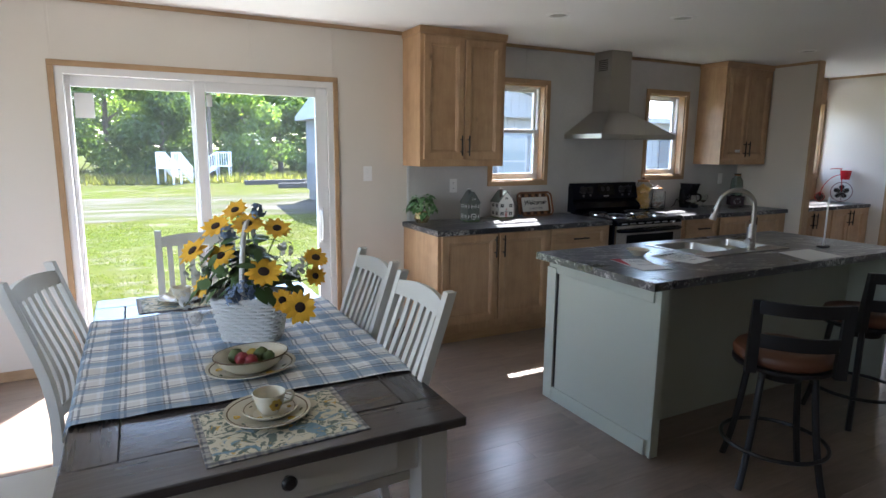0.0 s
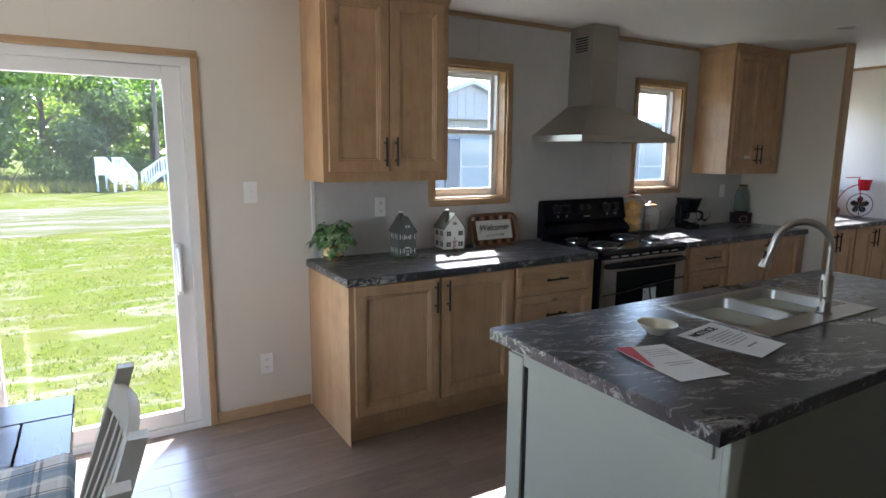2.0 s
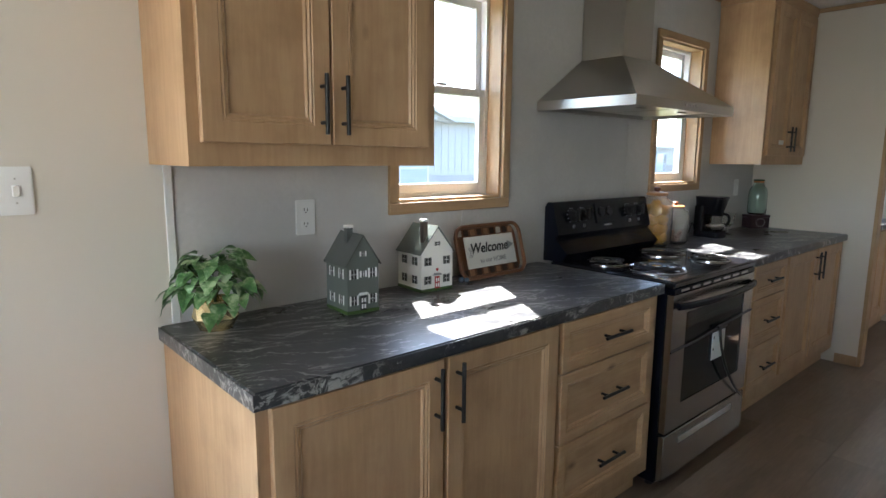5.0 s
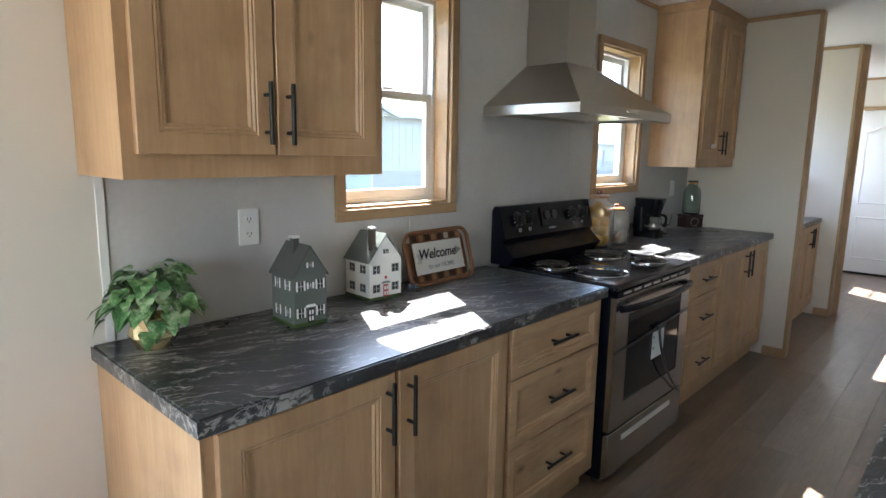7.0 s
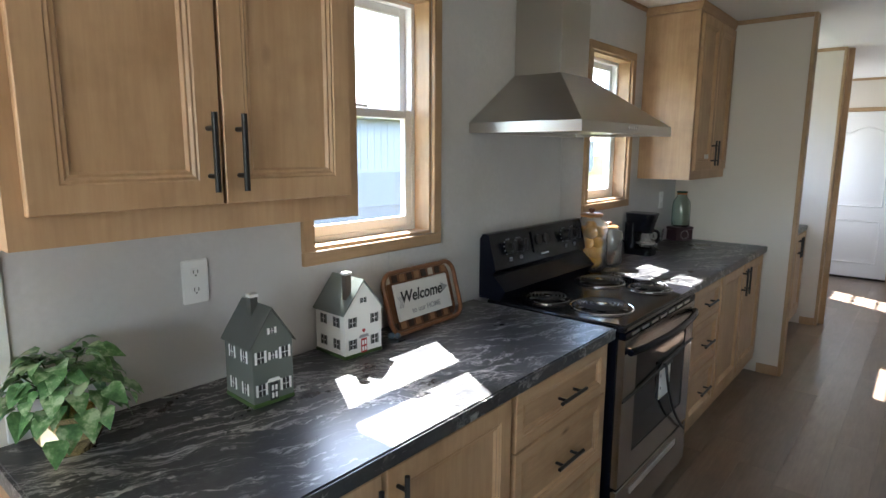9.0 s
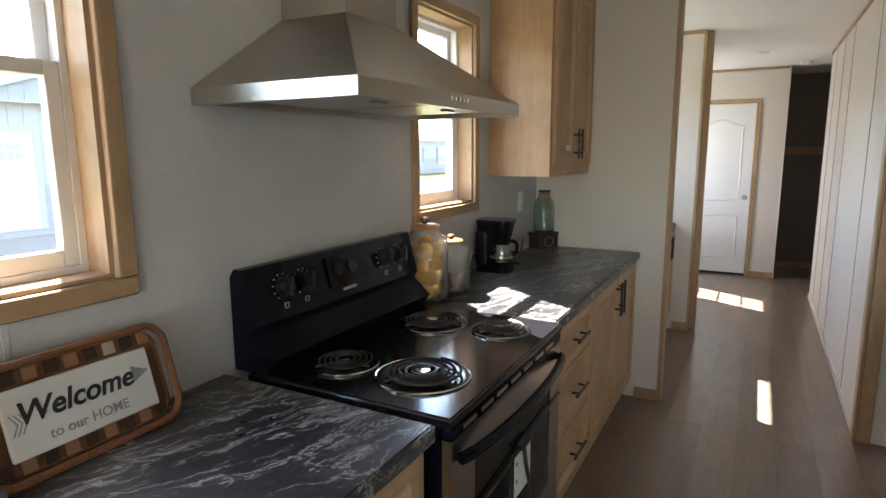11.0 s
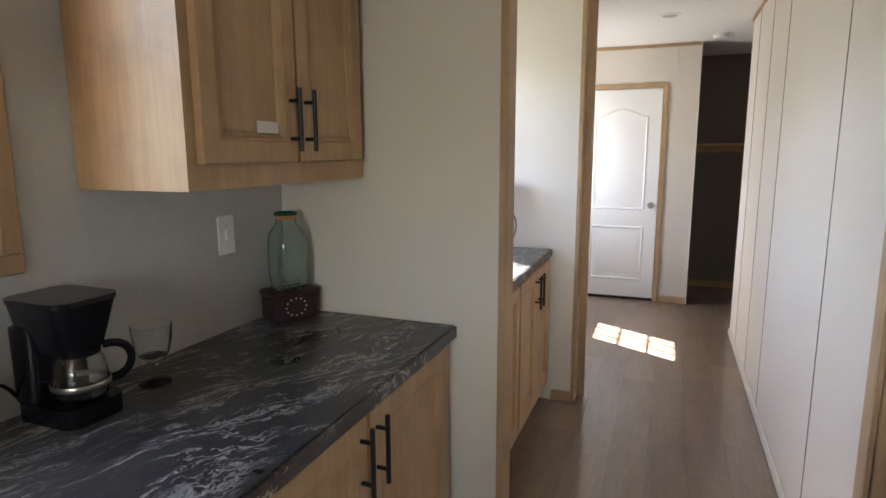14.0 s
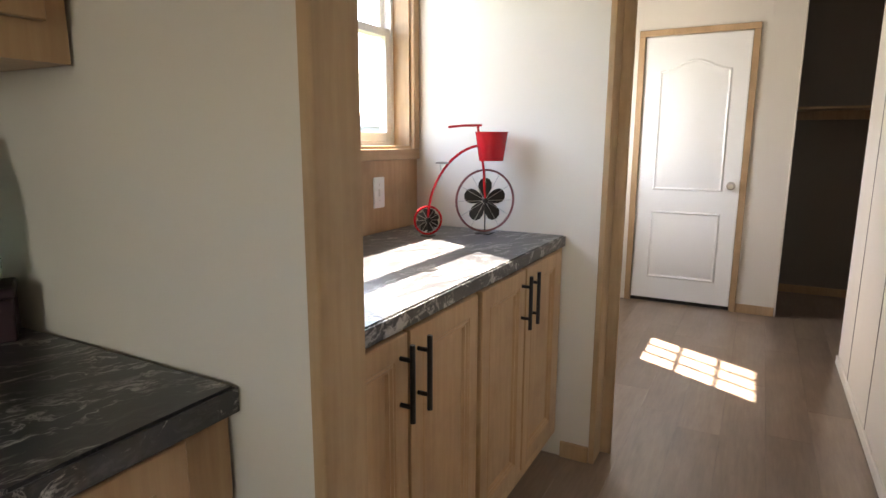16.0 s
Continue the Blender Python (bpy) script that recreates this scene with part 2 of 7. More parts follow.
def mesh_of(name, bm, material, smooth=40):
    bmesh.ops.recalc_face_normals(bm, faces=bm.faces)
    me = bpy.data.meshes.new(name)
    for f in bm.faces: f.smooth = True
    lim = radians(smooth)
    for e in bm.edges:
        e.smooth = len(e.link_faces) == 2 and e.calc_face_angle(0) < lim
    bm.to_mesh(me)
    bm.free()
    for m in (material if isinstance(material, (list, tuple)) else [material]): me.materials.append(m)
    return me


def part(name, bm, material, parent=None, label="", smooth=40, world=True):
    """Links bm as one mesh object; world: its vertices are in the world and move to the parent's origin."""
    base = Vector((0, 0, 0))
    if parent is not None and world: base = ORIGIN[parent.name]
    if base.length: bmesh.ops.translate(bm, verts=bm.verts, vec=-base)
    ob = new(name, mesh_of(name, bm, material, smooth))
    ob.parent = parent
    ORIGIN[ob.name] = base
    return tagged(ob, label)


def solid(name, bm, material, label, category, kind="", group="", smooth=40):
    """One top-level mesh, its origin at the middle of its base."""
    xs, ys, zs = ([v.co[i] for v in bm.verts] for i in range(3))
    at = Vector(((min(xs) + max(xs)) / 2, (min(ys) + max(ys)) / 2, min(zs)))
    bmesh.ops.translate(bm, verts=bm.verts, vec=-at)
    ob = new(name, mesh_of(name, bm, material, smooth))
    ob.location = at
    ORIGIN[ob.name] = at
    return tagged(ob, label, category, group, kind)


def box(bm, x0, x1, y0, y1, z0, z1, bevel=0.0, seg=1):
    r = bmesh.ops.create_cube(bm, size=1.0)
    vs = r["verts"]
    for v in vs:
        v.co = Vector((x0 + (v.co.x + 0.5) * (x1 - x0), y0 + (v.co.y + 0.5) * (y1 - y0), z0 + (v.co.z + 0.5) * (z1 - z0)))
    if bevel:
        es = list({e for v in vs for e in v.link_edges})
        bmesh.ops.bevel(bm, geom=es, offset=bevel, segments=seg, affect='EDGES', clamp_overlap=True)
    return bm


def B(*a, **k): return box(bmesh.new(), *a, **k)


def rod(bm, p, q, r0, r1=None, seg=12, caps=True):
    p, q = Vector(p), Vector(q)
    d = q - p
    m = Matrix.Translation((p + q) / 2) @ d.to_track_quat('Z', 'Y').to_matrix().to_4x4()
    bmesh.ops.create_cone(bm, cap_ends=caps, segments=seg, radius1=r0, radius2=r0 if r1 is None else r1, depth=d.length, matrix=m)
    return bm


def lathe(bm, profile, at=(0, 0, 0), seg=28, m=None):
    """Turns (radius, height) pairs about the upright axis."""
    rings = []
    for r, z in profile:
        if r < 1e-5: rings.append([bm.verts.new((0, 0, z))])
        else: rings.append([bm.verts.new((r * math.cos(2 * math.pi * i / seg), r * math.sin(2 * math.pi * i / seg), z)) for i in range(seg)])
    for a, b in zip(rings, rings[1:]):
        for i in range(seg):
            j = (i + 1) % seg
            if len(a) == 1 and len(b) == 1: continue
            if len(a) == 1: bm.faces.new((a[0], b[i], b[j]))
            elif len(b) == 1: bm.faces.new((a[i], b[0], a[j]))
            else: bm.faces.new((a[i], b[i], b[j], a[j]))
    t = Matrix.Translation(at) @ (m if m is not None else Matrix())
    for ring in rings:
        for v in ring: v.co = t @ v.co
    return bm


def tube(bm, pts, r, seg=10, closed=False, r_end=None):
    """A round tube along points; r may shrink to r_end."""
    pts = [Vector(p) for p in pts]
    n = len(pts)
    rings, up = [], None
    for i, p in enumerate(pts):
        a = pts[(i - 1) % n] if closed or i else pts[i]
        b = pts[(i + 1) % n] if closed or i < n - 1 else pts[i]
        d = (b - a).normalized()
        if up is None: up = d.orthogonal().normalized()
        up = (up - d * up.dot(d)).normalized()
        side = d.cross(up)
        rr = r if r_end is None else r + (r_end - r) * i / (n - 1)
        rings.append([bm.verts.new(p + rr * (math.cos(2 * math.pi * k / seg) * up + math.sin(2 * math.pi * k / seg) * side)) for k in range(seg)])
    pairs = list(zip(rings, rings[1:])) + ([(rings[-1], rings[0])] if closed else [])
    for a, b in pairs:
        for k in range(seg):
            bm.faces.new((a[k], a[(k + 1) % seg], b[(k + 1) % seg], b[k]))
    if not closed:
        bm.faces.new(rings[0][::-1])
        bm.faces.new(rings[-1])
    return bm


def bez(p0, p1, p2, p3, n=12):
    p0, p1, p2, p3 = (Vector(p) for p in (p0, p1, p2, p3))
    out = []
    for i in range(n + 1):
        t = i / n
        u = 1 - t
        out.append(u * u * u * p0 + 3 * u * u * t * p1 + 3 * u * t * t * p2 + t * t * t * p3)
    return out


def prism(bm, outline, axis, a, b):
    """Pushes a 2D outline through from a to b along 'x', 'y' or 'z'."""
    def at(p, q, d): return {'x': (d, p, q), 'y': (p, d, q), 'z': (p, q, d)}[axis]
    lo = [bm.verts.new(at(p, q, a)) for p, q in outline]
    hi = [bm.verts.new(at(p, q, b)) for p, q in outline]
    bm.faces.new(lo)
    bm.faces.new(hi[::-1])
    for i in range(len(lo)):
        j = (i + 1) % len(lo)
        bm.faces.new((lo[i], hi[i], hi[j], lo[j]))
    return bm


def pierced(bm, axis, u0, u1, d0, d1, z0, z1, holes):
    """A wall along axis with through openings (u0, u1, z0, z1)."""
    us = sorted({u0, u1, *[h[0] for h in holes], *[h[1] for h in holes]})
    for a, b in zip(us, us[1:]):
        cuts = sorted([(h[2], h[3]) for h in holes if h[0] <= a + 1e-6 and h[1] >= b - 1e-6])
        z = z0
        for lo, hi in cuts + [(z1, z1)]:
            if lo > z + 1e-6:
                if axis == 'x': box(bm, a, b, d0, d1, z, lo)
                else: box(bm, d0, d1, a, b, z, lo)
            z = max(z, hi)
    bmesh.ops.remove_doubles(bm, verts=bm.verts, dist=1e-5)
    return bm


# ---- the house: floor, walls, ceiling ----
YB, YT, ZC = 4.56, 4.70, 2.44            # inner and outer face of the back wall, ceiling
XL, XR, YF = -2.60, 11.40, -3.60         # inner faces at the far sides
SLIDER = (-0.391, 1.408, 0.0, 2.016)
WIN_1 = (2.864, 3.439, 1.236, 2.106)
WIN_2 = (4.755, 5.296, 1.260, 2.102)
WIN_3 = (6.98, 7.80, 1.237, 2.125)
ENTRY = (9.35, 10.25, 0.0, 2.03)
TOE = 0.0


def structure(name, bm, material, label, category="wall"):
    return solid(name, bm, material, label, category, "structure")


structure("subfloor", B(XL - 0.14, XR + 0.14, YF - 0.14, YT, -0.25, -0.012), GAP_DARK, "dark subfloor under the vinyl planks", "floor")
wall_dining = structure("wall_north_dining", pierced(bmesh.new(), 'x', XL, 2.035, YB, YT, 0, ZC, [SLIDER]), CREAM, "cream vinyl panel wall round the sliding door")
wall_kitchen = structure("wall_north_kitchen", pierced(bmesh.new(), 'x', 2.035, 6.29, YB, YT, 0, ZC, [WIN_1, WIN_2]), GREY_WALL, "grey linen-look panel wall behind the kitchen counter")
wall_niche = structure("wall_north_niche", pierced(bmesh.new(), 'x', 6.29, 7.90, YB, YT, 0, ZC, [WIN_3]), OAK, "oak-panelled back wall of the hall niche")
structure("wall_north_entry", pierced(bmesh.new(), 'x', 7.90, XR, YB, YT, 0, ZC, [ENTRY]), CREAM, "cream wall round the entry door")
# the west opening is made up to hold the dining fill lamp
structure("wall_west", pierced(bmesh.new(), 'y', YF, YB, XL - 0.14, XL, 0, ZC, [(0.60, 2.90, 0.80, 2.10)]), CREAM, "cream wall with an added, unseen opening for the dining fill lamp")
structure("wall_south", B(XL - 0.14, XR, YF - 0.14, YF, 0, ZC), CREAM, "cream wall of the living room")
structure("wall_east", B(XR, XR + 0.14, YF - 0.14, YT, 0, ZC), CLOSET_SHADE, "wall at the back of the closet, shade put into its taupe colour")
structure("wall_living_east", B(6.20, 6.30, YF, 2.655, 0, ZC), CREAM, "cream wall between living room and hall rooms")
wall_hall = structure("wall_hall_south", B(6.20, 9.62, 2.655, 2.765, 0, ZC), CREAM, "cream panel wall along the hall")
structure("wall_closet_side", B(6.30, XR, 1.80, 1.90, 0, ZC), CLOSET_SHADE, "side wall of the closet nook, shade put into its taupe colour")
wall_fin = structure("wall_kitchen_end", B(6.245, 6.335, 3.765, YB - 0.002, 0, ZC), CREAM, "cream wall closing the kitchen counter's end")
wall_fin2 = structure("wall_niche_end", B(7.845, 7.945, 3.765, YB - 0.002, 0, ZC), CREAM, "cream wall closing the hall niche")
DOOR_END = (3.385, 4.115, 0.0, 2.05)
wall_end = structure("wall_hall_end", pierced(bmesh.new(), 'y', 3.085, YB - 0.002, 10.5, 10.6, 0, ZC, [DOOR_END]), CREAM, "cream end wall of the hall with a door")
structure("wall_behind_door", B(XR - 0.05, XR - 0.002, 3.1, YB, 0, ZC), CREAM, "cream wall behind the hall door")
structure("wall_closet_divide", B(10.6, XR - 0.002, 3.085, 3.145, 0, ZC), CLOSET_SHADE, "wall of the open closet, shade put into its taupe colour")
structure("ceiling", B(XL - 0.14, XR + 0.14, YF - 0.14, YT, ZC, ZC + 0.12), CEILING, "white stippled ceiling", "ceiling")
bm = bmesh.new()
prism(bm, [(YF - 0.3, ZC + 0.12), (YT + 0.03, ZC + 0.12), (0.5, ZC + 1.0)], 'x', XL - 0.4, XR + 0.4)
structure("roof", bm, plain("grey_shingles", (0.12, 0.12, 0.12), 0.8), "low grey roof above the ceiling", "roof")


# ---- trim ----
def trim(name, boxes, material, label, bevel=0.003):
    bm = bmesh.new()
    for b in boxes: box(bm, *b, bevel=bevel)
    return solid(name, bm, material, label, "trim", "structure")


CR = 0.028
trim("trim_crown_north", [(XL, 1.985, YB - 0.014, YB, ZC - CR, ZC), (2.775, 3.993, YB - 0.014, YB, ZC - CR, ZC), (4.262, 5.47, YB - 0.014, YB, ZC - CR, ZC)], TRIM_X, "thin oak strip between wall and ceiling")
trim("trim_crown_kitchen_end", [(6.231, 6.245, 3.765, 4.22, ZC - CR, ZC), (6.335, 6.349, 3.765, YB - 0.016, ZC - CR, ZC), (7.831, 7.845, 3.765, YB - 0.016, ZC - CR, ZC), (6.351, 7.829, YB - 0.014, YB, ZC - CR, ZC), (7.945, 7.959, 3.765, YB, ZC - CR, ZC)], TRIM, "thin oak strip at the fin walls' tops")
trim("trim_crown_hall", [(6.27, 9.62, 2.765, 2.779, ZC - CR, ZC), (10.486, 10.5, 3.085, YB, ZC - CR, ZC)], TRIM_X, "thin oak strip along the hall ceiling")
BH = 0.068
trim("baseboard_dining", [(XL, -0.44, YB - 0.012, YB, 0, BH), (1.43, 1.99, YB - 0.012, YB, 0, BH), (XL, XL + 0.012, YF, YB - 0.014, 0, BH)], TRIM_X, "oak baseboard along the dining wall")
trim("baseboard_hall", [(6.27, 9.62, 2.765, 2.776, 0, 0.05)], CREAM, "cream baseboard along the hall wall")
trim("baseboard_hall_end", [(10.488, 10.5, 3.085, 3.34, 0, BH), (XR - 0.012, XR, 1.9, 3.08, 0, BH)], TRIM, "oak baseboard at the hall end")
trim("baseboard_fin", [(6.233, 6.245, 3.765, 3.90, 0, BH), (7.833, 7.845, 3.765, 3.88, 0, BH)], TRIM, "short oak baseboard on the fin walls")
trim("baseboard_living", [(6.188, 6.2, YF, 2.64, 0, BH)], CREAM, "cream baseboard of the living room wall")
# oak caps on the free wall ends
for n, x0, x1, y0, y1 in (("trim_cap_kitchen_end", 6.240, 6.340, 3.742, 3.765), ("trim_cap_niche_end", 7.840, 7.950, 3.742, 3.765)):
    trim(n, [(x0, x1, y0, y1, 0, ZC)], TRIM, "oak cap on the free end of a wall")
trim("trim_corner_niche", [(7.952, 7.966, 3.70, 3.765, 0, ZC)], TRIM, "oak corner strip at the entry recess")
trim("trim_corner_hall", [(6.186, 6.262, 2.768, 2.782, 0, ZC), (6.184, 6.198, 2.70, 2.766, 0, ZC)], TRIM, "oak corner trim at the hall's mouth")
trim("trim_closet_edge", [(10.49, 10.60, 3.073, 3.084, 0, ZC)], CREAM, "cream edge strip of the closet opening")

# wall battens over the panel joints
JOINT = plain("grey_brown_joint_strip", (0.27, 0.24, 0.21), 0.6, local=False)
def batten(parent, x0, x1, y0, y1, z0, z1):
    return part("batten", B(x0, x1, y0, y1, z0, z1, bevel=0.001), parent.data.materials[0], parent)


for x in (-1.6, -0.40, 0.81, 1.41):
    batten(wall_dining, x - 0.007, x + 0.007, YB - 0.003, YB, 2.06 if -0.43 < x < 1.42 else BH, ZC - CR)
for x, z0 in ((3.21, 2.14), (3.21, 0.92), (4.47, 1.2)):
    batten(wall_kitchen, x - 0.006, x + 0.006, YB - 0.003, YB, z0, ZC - CR if z0 > 1 else 1.19)
part("corner_strip", B(2.028, 2.052, YB - 0.006, YB, 0.914, 1.383, bevel=0.002), WHITE_VINYL, wall_kitchen, "white strip between cream and grey panels")
for x in (6.86, 8.03, 8.60, 9.2):
    part("batten", B(x - 0.004, x + 0.004, 2.765, 2.767, 0.05, ZC - CR), JOINT, wall_hall, "grey-brown joint strip")
batten(wall_end, 10.497, 10.5, 3.27, 3.284, 2.13, ZC - CR)
batten(wall_fin, 6.242, 6.245, 4.545, 4.557, 0.914, 1.38)


# ---- windows ----
def casing(parent, o, w, y0, y1, sides="lrtb", mats=(None, None)):
    """Four boards round the opening o on the room side."""
    x0, x1, z0, z1 = o
    if "t" in sides: part("casing", B(x0 - w, x1 + w, y0, y1, z1, z1 + w, bevel=0.003), TRIM_X, parent)
    if "b" in sides: part("casing", B(x0 - w, x1 + w, y0, y1, z0 - w, z0, bevel=0.003), TRIM_X, parent)
    zb = z0 if "b" in sides else 0.0
    part("casing", B(x0 - w, x0, y0, y1, zb, z1, bevel=0.003), TRIM, parent)
    part("casing", B(x1, x1 + w, y0, y1, zb, z1, bevel=0.003), TRIM, parent)


def hung_window(name, o, label):
    x0, x1, z0, z1 = o
    w = thing(name, ((x0 + x1) / 2, YB, z0), label, "window", kind="structure")
    casing(w, o, 0.044, YB - 0.018, YB)
    bm = bmesh.new()                       # oak lining of the reveal
    d = 0.012
    box(bm, x0, x0 + d, YB, YB + 0.075, z0 + d, z1 - d)
    box(bm, x1 - d, x1, YB, YB + 0.075, z0 + d, z1 - d)
    box(bm, x0, x1, YB, YB + 0.075, z1 - d, z1)
    part("jamb", bm, TRIM, w)
    part("window_sill", B(x0, x1, YB - 0.001, YB + 0.075, z0, z0 + d, bevel=0.002), TRIM_X, w)
    bm = bmesh.new()                       # outer vinyl frame
    f = 0.028
    ya, yb = YB + 0.075, YB + 0.135
    box(bm, x0, x0 + f, ya, yb, z0, z1)
    box(bm, x1 - f, x1, ya, yb, z0, z1)
    box(bm, x0 + f, x1 - f, ya, yb, z0, z0 + f)
    box(bm, x0 + f, x1 - f, ya, yb, z1 - f, z1)
    part("window_frame", bm, WHITE_VINYL, w)
    zm = z0 + (z1 - z0) * 0.515
    for nm, a, b, y in (("lower_sash", z0 + f, zm + 0.02, ya + 0.004), ("upper_sash", zm - 0.012, z1 - f, ya + 0.032)):
        s = 0.032
        bm = bmesh.new()
        box(bm, x0 + f, x0 + f + s, y, y + 0.026, a, b, bevel=0.002)
        box(bm, x1 - f - s, x1 - f, y, y + 0.026, a, b, bevel=0.002)
        box(bm, x0 + f + s, x1 - f - s, y, y + 0.026, a, a + s + 0.006, bevel=0.002)
        box(bm, x0 + f + s, x1 - f - s, y, y + 0.026, b - s, b, bevel=0.002)
        sash = part(nm, bm, WHITE_VINYL, w)
        pane = part("pane", B(x0 + f + s - 0.004, x1 - f - s + 0.004, y + 0.011, y + 0.015, a + s, b - s + 0.004), PANE, sash)
        pane.visible_shadow = False
    bm = bmesh.new()
    box(bm, (x0 + x1) / 2 - 0.03, (x0 + x1) / 2 + 0.03, ya - 0.006, ya + 0.006, zm + 0.02, zm + 0.032, bevel=0.003)
    part("sash_lock", bm, WHITE_VINYL, w)
    return w


hung_window("window_1", WIN_1, "double-hung white vinyl window in oak casing above the counter")
hung_window("window_2", WIN_2, "double-hung white vinyl window in oak casing beside the range hood")
hung_window("window_3", WIN_3, "double-hung white vinyl window in the oak niche")

# ---- sliding glass door ----
x0, x1, z0, z1 = SLIDER
sd = thing("door_1", (0.5, YB, 0), "white vinyl sliding glass door in thin oak casing", "sliding door", kind="structure")
casing(sd, SLIDER, 0.036, YB - 0.016, YB, "lrt")
bm = bmesh.new()
box(bm, x0, x0 + 0.045, YB - 0.004, YT, 0.0, z1)
box(bm, x1 - 0.045, x1, YB - 0.004, YT, 0.0, z1)
box(bm, x0 + 0.045, x1 - 0.045, YB - 0.004, YT, z1 - 0.045, z1)
box(bm, x0 + 0.045, x1 - 0.045, YB - 0.004, YT, 0.0, 0.035)
part("door_frame", bm, WHITE_VINYL, sd)


def glazed_panel(name, a, b, y, lo, hi, st, parent):
    bm = bmesh.new()
    box(bm, a, a + st[0], y, y + 0.038, lo, hi, bevel=0.004)
    box(bm, b - st[1], b, y, y + 0.038, lo, hi, bevel=0.004)
    box(bm, a + st[0], b - st[1], y, y + 0.038, hi - 0.072, hi, bevel=0.004)
    box(bm, a + st[0], b - st[1], y, y + 0.038, lo, lo + 0.085, bevel=0.004)
    p = part(name, bm, WHITE_VINYL, parent)
    g = part("pane", B(a + st[0] - 0.004, b - st[1] + 0.004, y + 0.016, y + 0.022, lo + 0.08, hi - 0.07), DOOR_PANE, p)
    g.visible_shadow = False
    return p


glazed_panel("fixed_panel", x0 + 0.045, 0.475, YB + 0.075, 0.035, z1 - 0.045, (0.03, 0.075), sd)
slide = glazed_panel("sliding_panel", 0.42, x1 - 0.045, YB + 0.018, 0.035, z1 - 0.045, (0.07, 0.09), sd)
bm = bmesh.new()
tube(bm, bez((1.30, YB + 0.018, 0.80), (1.30, YB - 0.05, 0.80), (1.30, YB - 0.05, 1.03), (1.30, YB + 0.018, 1.03), 14), 0.010)
box(bm, 1.283, 1.317, YB + 0.008, YB + 0.0185, 0.775, 1.055, bevel=0.004)
part("handle", bm, WHITE_VINYL, slide, "white D-shaped pull handle")
part("paper_sticker", B(-0.30, -0.19, YB + 0.088, YB + 0.0905, 1.70, 1.86), plain("white_paper", (0.75, 0.75, 0.72), 0.7, vary=0.03), sd, "white paper label on the glass")
part("paper_sticker", B(0.50, 0.535, YB + 0.030, YB + 0.0335, 1.80, 1.88), bpy.data.materials["white_paper"], sd, "small white paper label on the glass")
PAPER = bpy.data.materials["white_paper"]

# ---- glazed entry door round the corner ----
x0, x1, z0, z1 = ENTRY
ed = thing("door_3", ((x0 + x1) / 2, YB, 0), "white entry door with a gridded glass light", "door", kind="structure")
gx0, gx1, gz0, gz1 = 9.60, 10.06, 1.10, 1.98
part("door_leaf", pierced(bmesh.new(), 'x', x0 + 0.004, x1 - 0.004, YB + 0.05, YB + 0.095, 0.004, z1 - 0.004, [(gx0, gx1, gz0, gz1)]), WHITE_VINYL, ed)
bm = bmesh.new()
for i in (1, 2): box(bm, gx0 + (gx1 - gx0) * i / 3 - 0.010, gx0 + (gx1 - gx0) * i / 3 + 0.010, YB + 0.068, YB + 0.076, gz0, gz1)
for i in (1, 2): box(bm, gx0, gx1, YB + 0.0665, YB + 0.0775, gz0 + (gz1 - gz0) * i / 3 - 0.009, gz0 + (gz1 - gz0) * i / 3 + 0.009)
part("grille", bm, WHITE_VINYL, ed)
part("pane", B(gx0, gx1, YB + 0.084, YB + 0.088, gz0, gz1), PANE, ed).visible_shadow = False

# ---- interior door at the hall's end ----
y0, y1, z0, z1 = DOOR_END
hd = thing("door_2", (10.5, (y0 + y1) / 2, 0), "closed white two-panel door with an arched top panel", "door", kind="structure")
part("casing", B(10.482, 10.5, y0 - 0.045, y0, 0, z1, bevel=0.003), TRIM, hd)
part("casing", B(10.482, 10.5, y1, y1 + 0.045, 0, z1, bevel=0.003), TRIM, hd)
part("casing", B(10.482, 10.5, y0 - 0.045, y1 + 0.045, z1, z1 + 0.045, bevel=0.003), TRIM, hd)
leaf = part("door_leaf", B(10.505, 10.54, y0 + 0.004, y1 - 0.004, 0.030, z1 - 0.004, bevel=0.002), WHITE_VINYL, hd)


def arch_panel(a, b, lo, hi, rise, inset):
    """Outline of a door panel whose top swells in the middle."""
    a, b, lo = a + inset, b - inset, lo + inset
    hi = hi - inset
    pts = [(a, lo), (b, lo), (b, hi)]
    if rise:
        n = 18
        for i in range(1, n):
            u = i / n
            pts.append((b + (a - b) * u, hi + rise * math.sin(math.pi * u) ** 2))
    pts.append((a, hi))
    return pts


def raised_panel(a, b, lo, hi, rise):
    bm = bmesh.new()
    loops = []
    for inset, x in ((0.0, 10.505), (0.012, 10.497), (0.024, 10.5035), (0.055, 10.5035), (0.075, 10.4985)):
        loops.append([bm.verts.new((x, p, q)) for p, q in arch_panel(a, b, lo, hi, rise, inset)])
    for l0, l1 in zip(loops, loops[1:]):
        for i in range(len(l0)):
            j = (i + 1) % len(l0)
            bm.faces.new((l0[i], l0[j], l1[j], l1[i]))
    bm.faces.new(loops[-1])
    return part("panel", bm, WHITE_VINYL, leaf, smooth=25)


raised_panel(y0 + 0.115, y1 - 0.115, 0.90, 1.80, 0.075)
raised_panel(y0 + 0.115, y1 - 0.115, 0.20, 0.74, 0.0)
bm = bmesh.new()
lathe(bm, [(0, 0), (0.030, 0), (0.031, 0.006), (0.012, 0.010), (0.011, 0.03), (0.024, 0.04), (0.028, 0.052), (0.020, 0.064), (0, 0.067)], (10.505, 3.445, 0.95), m=pose(0, 0, 0, 0, -90, 0), seg=20)
